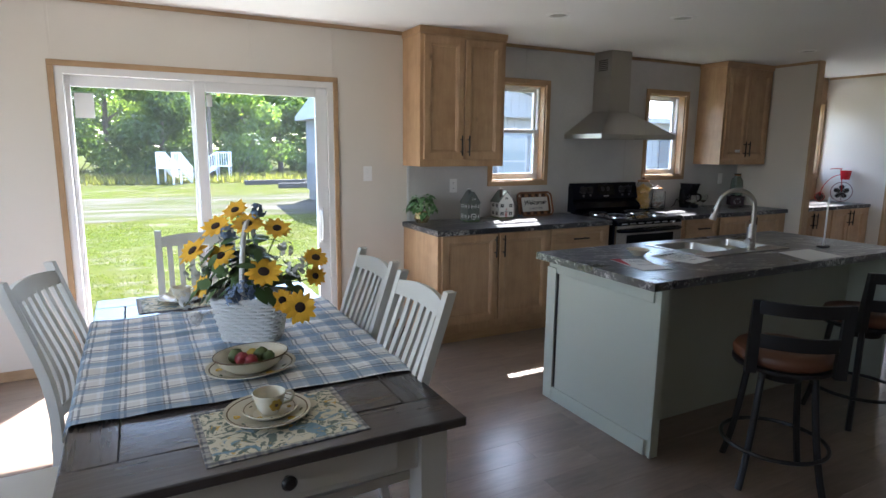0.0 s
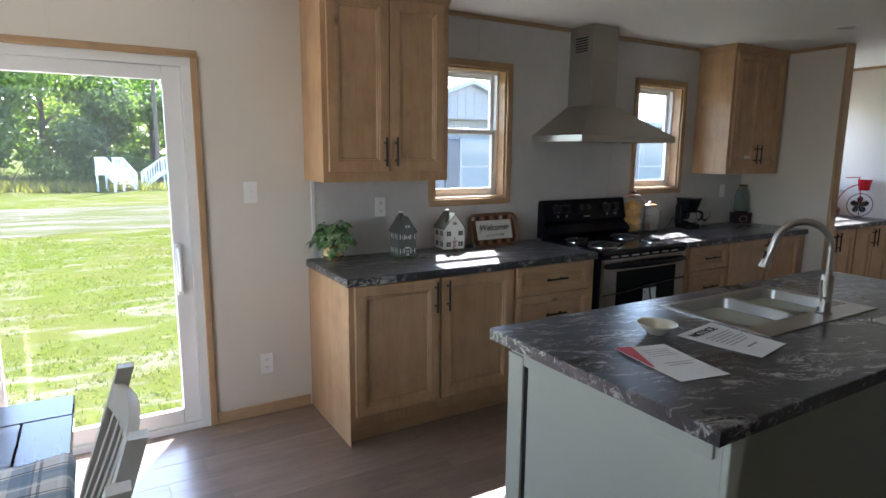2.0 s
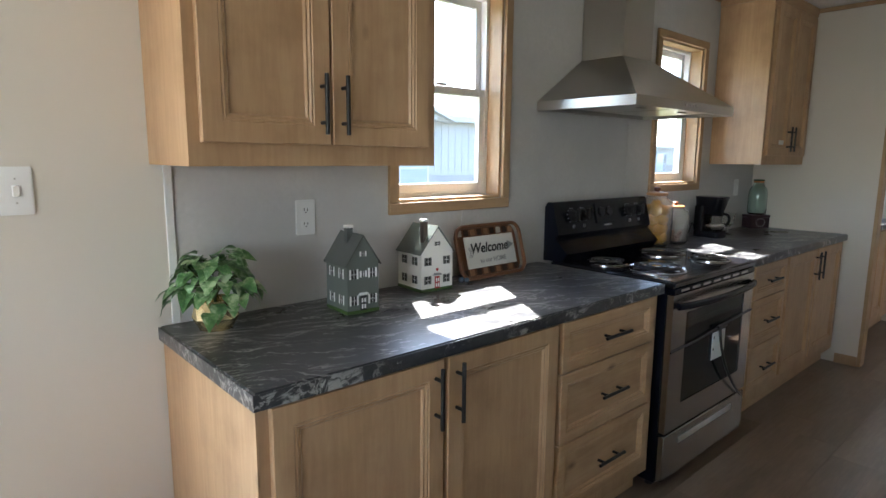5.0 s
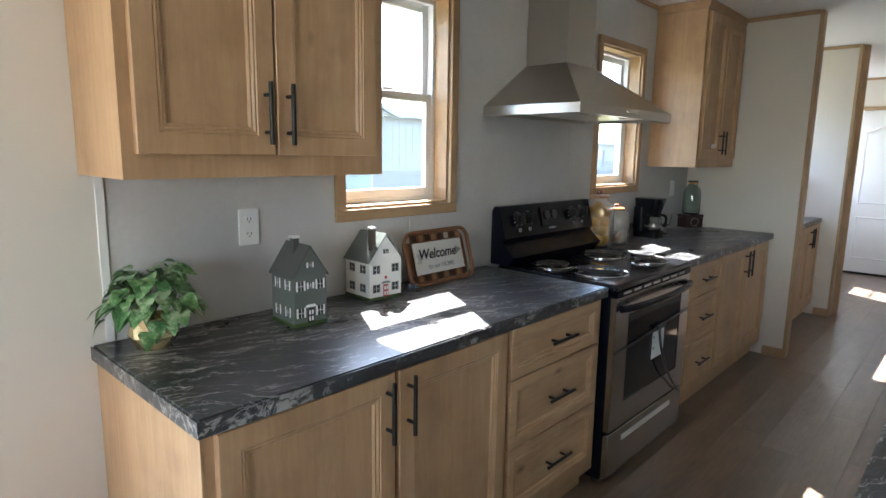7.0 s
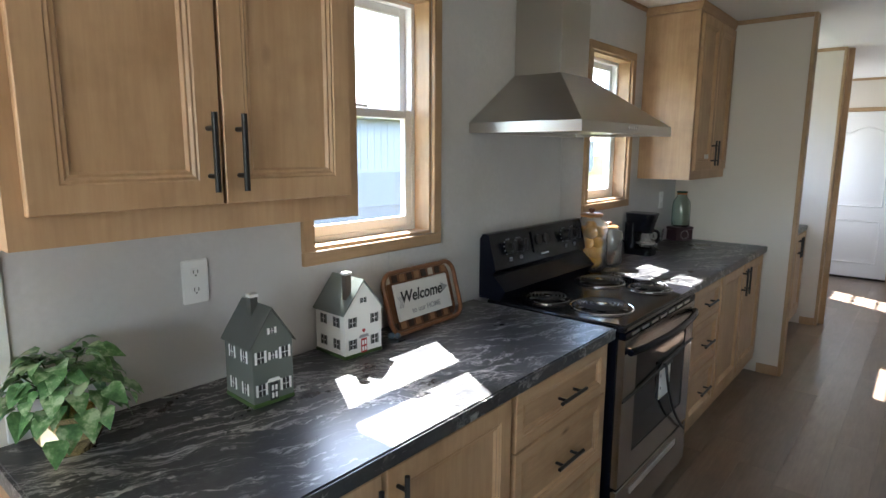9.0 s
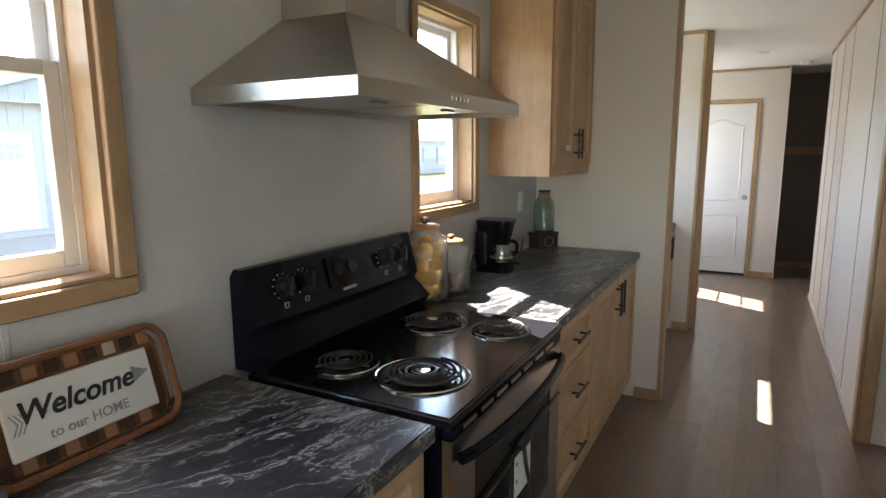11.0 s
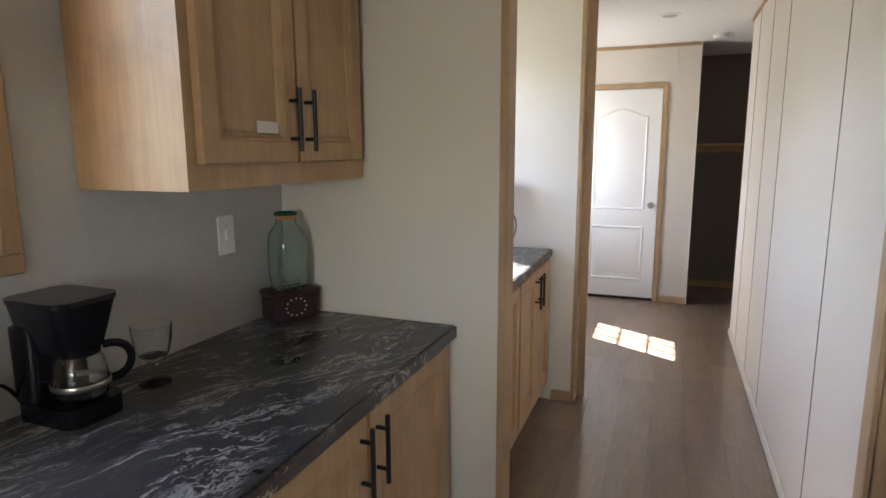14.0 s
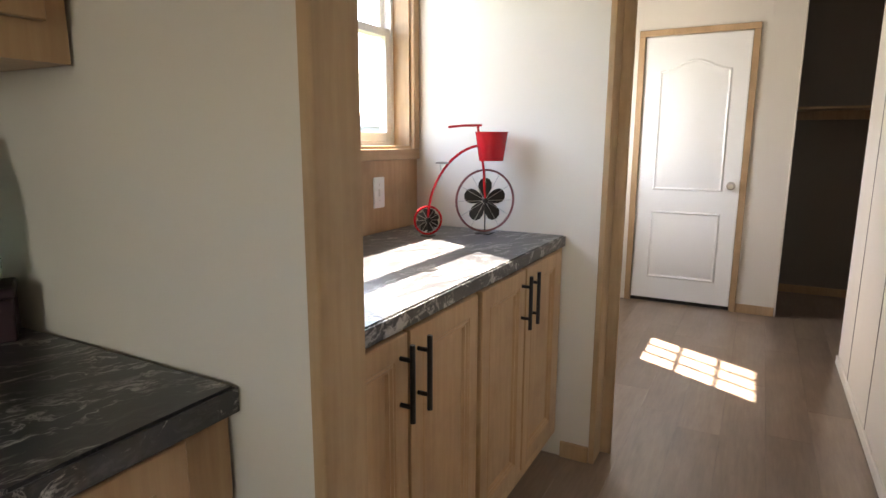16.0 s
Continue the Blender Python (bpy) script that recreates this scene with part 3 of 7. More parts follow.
part("knob", bm, STEEL, leaf, "satin nickel round knob")
# near-black strip below the leaf, the gap's shade put in as colour
part("shadow_gap", B(10.51, 10.53, y0, y1, 0.002, 0.028), GAP_DARK, hd)

# ---- open closet at the hall's end ----
cs = thing("closet_shelf", (11.2, 2.5, 1.50), "oak closet shelf on a wall cleat", "shelf")
part("board", B(11.02, XR, 1.90, 3.085, 1.52, 1.538, bevel=0.002), TRIM, cs)
part("cleat", B(XR - 0.02, XR, 1.90, 3.085, 1.45, 1.52, bevel=0.002), TRIM, cs)


# ---- cabinets ----
def shaker(name, parent, x0, x1, z0, z1, y, rail=0.058, drawer=False, material=None):
    """A recessed-panel door or drawer front that faces the room; y is its back."""
    yf = y - 0.020
    bm = bmesh.new()
    rings = []
    for inset, yy in ((0.0, y), (0.0, yf + 0.002), (0.002, yf), (rail - 0.008, yf), (rail - 0.005, yf + 0.003), (rail, yf + 0.001), (rail + 0.005, yf + 0.006), (rail + 0.010, yf + 0.005), (rail + 0.015, yf + 0.012)):
        rings.append([bm.verts.new(c) for c in ((x0 + inset, yy, z0 + inset), (x1 - inset, yy, z0 + inset), (x1 - inset, yy, z1 - inset), (x0 + inset, yy, z1 - inset))])
    for a, b in zip(rings, rings[1:]):
        for i in range(4):
            j = (i + 1) % 4
            bm.faces.new((a[i], a[j], b[j], b[i]))
    bm.faces.new(rings[-1])
    bm.faces.new(rings[0][::-1])
    return part(name, bm, OAK_X if drawer else OAK, parent, smooth=15)


def bar_handle(parent, p, length, upright):
    """Black bar pull on two posts; p is its middle on the front's face."""
    x, y, z = p
    h, k = length / 2, length * 0.30
    bm = bmesh.new()
    d = (0, 0, 1) if upright else (1, 0, 0)
    c = Vector((x, y - 0.030, z))
    rod(bm, c - Vector(d) * h, c + Vector(d) * h, 0.0062, seg=12)
    for s in (-k, k):
        q = c + Vector(d) * s
        rod(bm, q, q + Vector((0, 0.031, 0)), 0.0052, seg=10)
    return part("handle", bm, BLACK_MATT, parent, "black bar pull")


CT = 0.914
YC = 3.925                                  # face frame of the base cabinets


def base_unit(label, x0, x1, fronts, y=YC, side_l=False, back=YB - 0.004, toe=0.10, group="kitchen base cabinets"):
    c = thing("base_cabinet", ((x0 + x1) / 2, (y + back) / 2, 0), label, "cabinet", group)
    bm = bmesh.new()
    box(bm, x0, x1, y + 0.0, back, toe, CT - 0.041)
    part("body", bm, OAK, c)
    part("toe_kick", B(x0 + (0.0 if not side_l else 0.002), x1, y + 0.055, back, 0.0, toe - 0.002), OAK_X, c)
    if side_l:
        part("end_panel", B(x0 - 0.006, x0 - 0.001, y - 0.002, back, 0.0, CT - 0.041), OAK, c)
    for f in fronts:
        kind, a, b, lo, hi, hand = f
        d = shaker("door" if kind == "door" else "drawer", c, a, b, lo, hi, y - 0.001, drawer=kind != "door", rail=0.058 if kind == "door" else 0.042)
        if kind == "door":
            hx = b - 0.030 if hand == "r" else a + 0.030
            bar_handle(d, (hx, y - 0.021, hi - 0.100), 0.172, True)
        else:
            bar_handle(d, ((a + b) / 2, y - 0.021, (lo + hi) / 2), 0.165, False)
    return c


ZD0, ZD1 = 0.165, 0.868
base_unit("natural oak base cabinet with two recessed-panel doors", 2.006, 3.048, [("door", 2.030, 2.528, ZD0, ZD1, "r"), ("door", 2.546, 3.036, ZD0, ZD1, "l")], side_l=True)
DRAWERS = ((0.690, 0.868), (0.431, 0.684), (0.165, 0.425))
base_unit("natural oak base cabinet with three drawers beside the stove", 3.050, 3.708, [("drawer", 3.062, 3.655, a, b, "") for a, b in DRAWERS])
base_unit("natural oak narrow base cabinet with three drawers", 4.600, 5.140, [("drawer", 4.672, 5.122, a, b, "") for a, b in DRAWERS])
base_unit("natural oak base cabinet with two doors by the wall", 5.142, 6.238, [("door", 5.160, 5.640, ZD0, ZD1, "r"), ("door", 5.656, 6.150, ZD0, ZD1, "l")])


def slab(bm, x0, x1, y0, y1, top=CT, t=0.04):
    return box(bm, x0, x1, y0, y1, top - t, top, bevel=0.005, seg=2)


def counter_run(x0, x1, y0, y1, label, left_end=False):
    """A laminate top with its front edge strip, and an end strip where the end is open."""
    c = thing("countertop", ((x0 + x1) / 2, (y0 + y1) / 2, CT - 0.04), label, "countertop", "laminate countertops")
    part("top", slab(bmesh.new(), x0 + (0.002 if left_end else 0), x1, y0 + 0.002, y1), COUNTER, c)
    part("front_edge", B(x0, x1, y0, y0 + 0.0018, CT - 0.0405, CT - 0.003), COUNTER, c)
    if left_end: part("end_edge", B(x0, x0 + 0.0018, y0 + 0.002, y1, CT - 0.0405, CT - 0.003), COUNTER, c)
    return c


counter_run(1.988, 3.718, 3.901, YB - 0.002, "black marble-look laminate countertop with pale veins", True)
counter_run(4.594, 6.240, 3.901, YB - 0.002, "black marble-look laminate countertop in the kitchen corner")


def wall_unit(label, x0, x1, group="kitchen wall cabinets"):
    yf, z0, z1 = 4.228, 1.383, ZC - 0.004
    c = thing("wall_cabinet", ((x0 + x1) / 2, 4.4, z0), label, "cabinet", group)
    bm = bmesh.new()
    box(bm, x0, x1, yf, YB - 0.004, z0, 2.385)
    part("body", bm, OAK, c)
    bm = bmesh.new()
    prism(bm, [(yf - 0.004, 2.386), (yf - 0.020, z1), (YB - 0.004, z1), (YB - 0.004, 2.386)], 'x', x0 - 0.010, x1 + 0.008)
    part("cornice", bm, OAK_X, c)
    m = (x0 + x1) / 2 - 0.003
    for a, b, hx in ((x0 + 0.028, m - 0.004, m - 0.032), (m + 0.004, x1 - 0.040, m + 0.034)):
        d = shaker("door", c, a, b, z0 + 0.058, 2.368, yf - 0.001)
        bar_handle(d, (hx, yf - 0.021, z0 + 0.165), 0.16, True)
    return c


wall_unit("natural oak wall cabinet with two doors and black pulls", 1.993, 2.765)
cab2 = wall_unit("natural oak wall cabinet in the kitchen corner", 5.485, 6.238)
part("paper_label", B(5.690, 5.770, 4.2055, 4.2072, 1.512, 1.540), PAPER, cab2, "small white printed label")

# ---- hall niche ----
base_unit("natural oak niche cabinet with two doors", 6.337, 7.050, [("door", 6.365, 6.682, ZD0, ZD1, "r"), ("door", 6.694, 7.036, ZD0, ZD1, "l")], y=3.905, group="niche cabinets")
base_unit("natural oak niche cabinet with two narrow doors", 7.052, 7.843, [("door", 7.064, 7.392, ZD0, ZD1, "r"), ("door", 7.404, 7.745, ZD0, ZD1, "l")], y=3.905, group="niche cabinets")
counter_run(6.337, 7.843, 3.893, YB - 0.002, "black marble-look laminate top in the hall niche")

# ---- island ----
IX0, IX1, IY0, IY1 = 2.148, 4.43, 1.97, 2.895
isl = thing("kitchen_island", (3.3, 2.45, 0), "sage grey kitchen island with panelled ends", "island")
part("body", B(2.245, 4.36, 2.265, 2.83, 0, CT - 0.041), SAGE, isl)
part("end_panel", B(2.215, 2.243, 2.00, 2.85, 0, CT - 0.041, bevel=0.002), SAGE, isl)
part("end_panel", B(4.362, 4.39, 2.00, 2.85, 0, CT - 0.041, bevel=0.002), SAGE, isl)
for a, b, lo, hi in ((2.768, 2.852, 0, 0.83), (2.02, 2.768, 0.80, 0.872), (2.02, 2.768, 0, 0.085)):
    part("panel_trim", B(2.203, 2.214, a, b, lo, hi, bevel=0.002), SAGE, isl)
part("corner_post", B(2.205, 2.26, 1.975, 1.996, 0, CT - 0.041, bevel=0.003), SAGE, isl)
# dark strip laid beside the trim, paints the shade of a panel joint
part("panel_gap", B(2.2125, 2.2146, 2.752, 2.768, 0.085, 0.80), GAP_DARK, isl)
SINK = (2.945, 3.725, 2.315, 2.795)
bm = bmesh.new()
sx0, sx1, sy0, sy1 = (SINK[0] + 0.03, SINK[1] - 0.03, SINK[2] + 0.10, SINK[3] - 0.02)
us = (IX0, sx0, sx1, IX1)
for a, b, c, d in ((IX0, sx0, IY0, IY1), (sx1, IX1, IY0, IY1), (sx0, sx1, IY0, sy0), (sx0, sx1, sy1, IY1)):
    box(bm, a, b, c, d, CT - 0.04, CT)
bmesh.ops.remove_doubles(bm, verts=bm.verts, dist=1e-5)
it = thing("countertop", (3.3, 2.43, CT - 0.04), "black marble-look laminate island top with pale veins", "countertop", "laminate countertops")
part("top", bm, COUNTER, it)
part("front_edge", B(IX0 - 0.002, IX1 + 0.002, IY0 - 0.002, IY0 - 0.0002, CT - 0.041, CT - 0.002), COUNTER, it)
part("end_edge", B(IX0 - 0.002, IX0 - 0.0002, IY0, IY1, CT - 0.041, CT - 0.002), COUNTER, it)


# ---- stove ----
RX0, RX1, RYF = 3.738, 4.577, 3.875
st = thing("electric_stove", (4.157, 4.2, 0), "black and stainless electric coil stove with oven", "stove")
part("body", B(RX0 + 0.004, RX1 - 0.004, 3.905, 4.50, 0.035, 0.895), BLACK, st)
for x in (RX0 + 0.05, RX1 - 0.05):
    for y in (3.95, 4.42): part("foot", rod(bmesh.new(), (x, y, 0), (x, y, 0.036), 0.018, 0.014), BLACK_MATT, st)
bm = box(bmesh.new(), RX0, RX1, RYF - 0.005, 4.50, 0.893, 0.922, bevel=0.008, seg=3)
top = part("cooktop", bm, COOKTOP, st, "glossy black enamel cooktop")
bm = bmesh.new()
prism(bm, [(4.43, 0.923), (4.40, 0.965), (4.47, 1.03), (4.455, 1.050), (4.495, 1.203), (4.525, 1.203), (4.54, 1.18), (4.54, 0.923)], 'x', RX0, RX1)
bg = part("backguard", bm, BLACK, st, "black control panel")


def on_panel(x, z):
    """A point on the leaning control panel."""
    return Vector((x, 4.455 + (z - 1.055) * 0.25, z))


GREY_PRINT = plain("grey_print", (0.30, 0.30, 0.31), 0.5, vary=0.0)
PN = Vector((0, -1, 0.25)).normalized()
for x in (RX0 + 0.13, RX0 + 0.215, RX1 - 0.205, RX1 - 0.115):
    c = on_panel(x, 1.135)
    bm = bmesh.new()
    rod(bm, c, c + PN * 0.012, 0.030, 0.028, 20)
    rod(bm, c + PN * 0.012, c + PN * 0.03, 0.022, 0.019, 20)
    box(bm, x - 0.006, x + 0.006, c.y - 0.044, c.y - 0.028, c.z - 0.02, c.z + 0.034, bevel=0.002)
    part("knob", bm, BLACK_MATT, bg)
    b = bmesh.new()
    for k in range(10):
        a = radians(-140 + 280 * k / 9)
        q = c + Vector((math.sin(a) * 0.037, 0, 0)) + Vector((0, 0.25, 1)).normalized() * math.cos(a) * 0.037
        box(b, q.x - 0.0022, q.x + 0.0022, q.y - 0.0012, q.y + 0.002, q.z - 0.0022, q.z + 0.0022)
    q = on_panel(x, 1.083)
    for s, (w, h) in ((-1, (0.008, 0.0012)), (1, (0.008, 0.0012))):
        box(b, q.x - w, q.x + w, q.y - 0.0012, q.y + 0.002, q.z + s * 0.007 - h, q.z + s * 0.007 + h)
    for s in (-1, 1): box(b, q.x + s * 0.007 - 0.0012, q.x + s * 0.007 + 0.0012, q.y - 0.0018, q.y + 0.002, q.z - 0.0065, q.z + 0.0065)
    part("dial_marks", b, GREY_PRINT, bg)
disp = bmesh.new()
prism(disp, [(4.4605, 1.088), (4.4585, 1.088), (4.4825, 1.184), (4.4845, 1.184)], 'x', RX0 + 0.325, RX0 + 0.53)
part("display", disp, DARK_GLASS, bg)
for dx in (0.375, 0.445):
    c = on_panel(RX0 + dx, 1.142)
    part("button", rod(bmesh.new(), c, c + PN * 0.012, 0.024, 0.022, 18), BLACK_MATT, bg)
b = bmesh.new()
for dx in (0.335, 0.350, 0.475, 0.490, 0.505):
    for z in (1.108, 1.130, 1.152):
        q = on_panel(RX0 + dx, z)
        box(b, q.x - 0.004, q.x + 0.004, q.y - 0.004, q.y - 0.001, q.z - 0.0013, q.z + 0.0013)
q = on_panel(RX0 + 0.42, 1.075)
tagged(part("brand_bar", B(q.x - 0.034, q.x + 0.034, q.y - 0.001, q.y + 0.002, q.z - 0.004, q.z + 0.004), GREY_PRINT, bg))
tagged(part("panel_print", b, GREY_PRINT, bg), kind="stuff")


COIL = plain("burnt_coil_metal", (0.055, 0.052, 0.05), 0.36, metal=0.5, vary=0.2)


def coil_burner(x, y, r):
    p = part("drip_pan", lathe(bmesh.new(), [(r * 1.17, 0.9265), (r * 1.14, 0.9270), (r * 1.02, 0.9245), (r * 0.6, 0.9226), (0.0, 0.9222)], (x, y, 0), 40), PAN, st, "black drip pan under a coil")
    part("trim_ring", lathe(bmesh.new(), [(r * 1.24, 0.9225), (r * 1.24, 0.9262), (r * 1.21, 0.9282), (r * 1.175, 0.9272), (r * 1.165, 0.9225)], (x, y, 0), 40), CHROME, p, "thin chrome ring")
    pts = []
    turns = 5 if r > 0.085 else 4
    for k in range(turns * 30 + 1):
        a = 2 * math.pi * k / 30
        q = r * (0.22 + 0.78 * k / (turns * 30))
        pts.append((x + q * math.cos(a), y + q * math.sin(a), 0.9375))
    part("coil", tube(bmesh.new(), pts, r * 0.043, 6), COIL, p)
    part("coil_centre", lathe(bmesh.new(), [(0, 0.9415), (r * 0.19, 0.9405), (r * 0.2, 0.937), (r * 0.2, 0.930)], (x, y, 0), 20), CHROME, p)
    b = bmesh.new()
    for k in range(3):
        a = 2 * math.pi * k / 3 + 0.5
        rod(b, (x, y, 0.931), (x + r * 1.05 * math.cos(a), y + r * 1.05 * math.sin(a), 0.931), 0.0035, seg=6)
    part("coil_support", b, STEEL, p)


coil_burner(3.935, 4.058, 0.105)
coil_burner(3.910, 4.298, 0.080)
coil_burner(4.369, 4.272, 0.100)
coil_burner(4.400, 4.030, 0.080)
# oven door, its window, handle and the drawer below
door = part("oven_door", pierced(bmesh.new(), 'x', RX0 + 0.012, RX1 - 0.010, RYF, 3.903, 0.262, 0.862, [(RX0 + 0.135, RX1 - 0.110, 0.372, 0.775)]), OVEN_STEEL, st, "stainless oven door")
part("window", B(RX0 + 0.128, RX1 - 0.103, RYF + 0.004, RYF + 0.012, 0.365, 0.782), DARK_GLASS, door)
part("vent_trim", B(RX0 + 0.012, RX1 - 0.010, RYF - 0.001, 3.903, 0.864, 0.890, bevel=0.003), BLACK, st)
b = bmesh.new()
for k in range(7): box(b, RX0 + 0.07 + k * 0.1, RX0 + 0.14 + k * 0.1, RYF - 0.0025, RYF - 0.0005, 0.872, 0.882)
part("vent_slots", b, STEEL, st)
pts = [Vector((RX0 + 0.035 + (RX1 - RX0 - 0.07) * k / 16, RYF - 0.012 - 0.040 * math.sin(math.pi * k / 16) ** 0.6, 0.815)) for k in range(17)]
part("handle", tube(bmesh.new(), pts, 0.015, 10), BLACK, door, "black bowed oven handle")
part("drawer", B(RX0 + 0.012, RX1 - 0.010, RYF, 3.903, 0.045, 0.248, bevel=0.003), OVEN_STEEL, st, "stainless storage drawer")
part("drawer_grip", B(RX0 + 0.14, RX1 - 0.16, RYF - 0.004, RYF - 0.0005, 0.185, 0.212, bevel=0.0015), plain("pale_steel_grip", (0.72, 0.72, 0.7), 0.35, 0.8), st)
part("hang_tag", B(4.14, 4.27, RYF - 0.0035, RYF - 0.001, 0.50, 0.63), PAPER, door, "white paper tag on the oven")
for z in (0.545, 0.60): part("tag_print", B(4.15, 4.158, RYF - 0.0045, RYF - 0.0034, z, z + 0.012), BLACK_MATT, door)
b = bmesh.new()
tube(b, [(RX0 + 0.01, RYF - 0.003, 0.622), (4.0, RYF - 0.006, 0.632), (4.2, RYF - 0.006, 0.652), (4.4, RYF - 0.006, 0.665), (RX1 - 0.01, RYF - 0.003, 0.672)], 0.004, 6)
tube(b, bez((4.2, RYF - 0.008, 0.652), (4.16, RYF - 0.03, 0.56), (4.25, RYF - 0.03, 0.40), (4.50, RYF - 0.012, 0.24), 12), 0.006, 6)
rod(b, (4.17, RYF - 0.012, 0.652), (4.25, RYF - 0.012, 0.655), 0.009, seg=8)
part("strap", b, BLACK_MATT, door, "black strap tied round the oven door")

# ---- range hood ----
HX0, HX1, HY, HZ = 3.672, 4.590, 4.050, 1.627
CX0, CX1, CY = 4.000, 4.255, 4.325
hood = thing("range_hood", ((HX0 + HX1) / 2, 4.4, HZ), "stainless pyramid range hood with a square chimney", "range hood")
bm = bmesh.new()
lip = [(HX0, HY), (HX1, HY), (HX1, YB - 0.004), (HX0, YB - 0.004)]
chim = [(CX0, CY), (CX1, CY), (CX1, YB - 0.004), (CX0, YB - 0.004)]
lo = [bm.verts.new((x, y, HZ + 0.041)) for x, y in lip]
hi = [bm.verts.new((x, y, 1.885)) for x, y in chim]
for k in range(4): bm.faces.new((lo[k], lo[(k + 1) % 4], hi[(k + 1) % 4], hi[k]))
bm.faces.new(hi)
part("canopy", bm, STEEL, hood, smooth=10)
bm = bmesh.new()
a = [bm.verts.new((x, y, HZ)) for x, y in lip]
b = [bm.verts.new((x, y, HZ + 0.041)) for x, y in lip]
for k in range(4): bm.faces.new((a[k], a[(k + 1) % 4], b[(k + 1) % 4], b[k]))
inner = [bm.verts.new((x, y, HZ)) for x, y in ((HX0 + 0.03, HY + 0.03), (HX1 - 0.03, HY + 0.03), (HX1 - 0.03, YB - 0.03), (HX0 + 0.03, YB - 0.03))]
deep = [bm.verts.new((v.co.x, v.co.y, HZ + 0.025)) for v in inner]
for k in range(4):
    bm.faces.new((a[k], a[(k + 1) % 4], inner[(k + 1) % 4], inner[k]))
    bm.faces.new((inner[k], inner[(k + 1) % 4], deep[(k + 1) % 4], deep[k]))
bm.faces.new(deep)
part("rim", bm, STEEL, hood, smooth=10)
for k in range(2):
    x0 = HX0 + 0.09 + k * 0.38
    f = part("grease_filter", B(x0, x0 + 0.36, HY + 0.10, YB - 0.08, HZ + 0.012, HZ + 0.024, bevel=0.002), STEEL, hood)
    part("filter_latch", B(x0 + 0.15, x0 + 0.21, HY + 0.125, HY + 0.145, HZ + 0.006, HZ + 0.0118, bevel=0.002), STEEL, f)
for x in (HX0 + 0.16, HX1 - 0.16):
    part("hood_lamp", lathe(bmesh.new(), [(0, HZ + 0.010), (0.026, HZ + 0.010), (0.032, HZ + 0.013), (0.034, HZ + 0.026)], (x, HY + 0.068, 0), 24), PLASTIC_WHITE, hood, "small round lamp, switched off")
part("chimney", B(CX0, CX1, CY, YB - 0.004, 1.884, 2.20, bevel=0.002), STEEL, hood)
part("chimney_sleeve", B(CX0 + 0.003, CX1 - 0.003, CY + 0.003, YB - 0.004, 2.20, ZC - 0.002), STEEL, hood)
for k in range(5):
    part("button", rod(bmesh.new(), (4.086 + k * 0.024, HY + 0.001, HZ + 0.024), (4.086 + k * 0.024, HY - 0.004, HZ + 0.024), 0.0062, seg=12), CHROME, hood)
b = bmesh.new()
for k in range(6): box(b, CX0 - 0.001, CX0 + 0.004, CY + 0.05, CY + 0.17, 2.26 + k * 0.018, 2.268 + k * 0.018)
part("chimney_vents", b, BLACK_MATT, hood)

# ---- sink and faucet on the island ----
sk = thing("kitchen_sink", (3.37, 2.57, 0.75), "stainless double-bowl drop-in sink", "sink")
X0, X1, Y0, Y1 = SINK
bowls = ((X0 + 0.035, X0 + 0.385, Y0 + 0.105, Y1 - 0.025), (X0 + 0.412, X1 - 0.035, Y0 + 0.105, Y1 - 0.025))


def rounded(x0, x1, y0, y1, r, n=5):
    pts = []
    for cx, cy, a0 in ((x1 - r, y0 + r, -90), (x1 - r, y1 - r, 0), (x0 + r, y1 - r, 90), (x0 + r, y0 + r, 180)):
        for k in range(n + 1):
            a = radians(a0 + 90 * k / n)
            pts.append((cx + r * math.cos(a), cy + r * math.sin(a)))
    return pts


bm = bmesh.new()
us = sorted({X0, X1, bowls[0][0], bowls[0][1], bowls[1][0], bowls[1][1]})
vs = [Y0, bowls[0][2], bowls[0][3], Y1]
for i in range(5):
    for j in range(3):
        if j == 1 and i in (1, 3): continue
        box(bm, us[i], us[i + 1], vs[j], vs[j + 1], CT + 0.0005, CT + 0.006)
bmesh.ops.remove_doubles(bm, verts=bm.verts, dist=1e-5)
part("rim", bm, STEEL, sk)
for x0, x1, y0, y1 in bowls:
    bm = bmesh.new()
    rings = []
    for ins, z in ((-0.004, CT + 0.0065), (0.004, CT + 0.002), (0.010, CT - 0.12), (0.030, CT - 0.155), (0.06, CT - 0.16)):
        rings.append([bm.verts.new((p, q, z)) for p, q in rounded(x0 + ins, x1 - ins, y0 + ins, y1 - ins, 0.05)])
    for r0, r1 in zip(rings, rings[1:]):
        for k in range(len(r0)): bm.faces.new((r0[k], r0[(k + 1) % len(r0)], r1[(k + 1) % len(r0)], r1[k]))
    bm.faces.new(rings[-1])
    bowl = part("bowl", bm, STEEL, sk)
    cx, cy = (x0 + x1) / 2, (y0 + y1) / 2
    part("drain", lathe(bmesh.new(), [(0, CT - 0.158), (0.03, CT - 0.158), (0.042, CT - 0.156), (0.045, CT - 0.159)], (cx, cy, 0), 20), CHROME, bowl)
fx, fy = 3.435, 2.385
fc = thing("kitchen_faucet", (fx, fy, CT + 0.006), "brushed nickel pull-down faucet with a high arc", "faucet")
bm = bmesh.new()
lathe(bm, [(0, CT + 0.006), (0.030, CT + 0.006), (0.031, CT + 0.012), (0.024, CT + 0.016), (0.023, CT + 0.16), (0.019, CT + 0.165), (0.0, CT + 0.165)], (fx, fy, 0), 24)
part("base", bm, STEEL, fc)
dx, dy = -0.28, 0.25
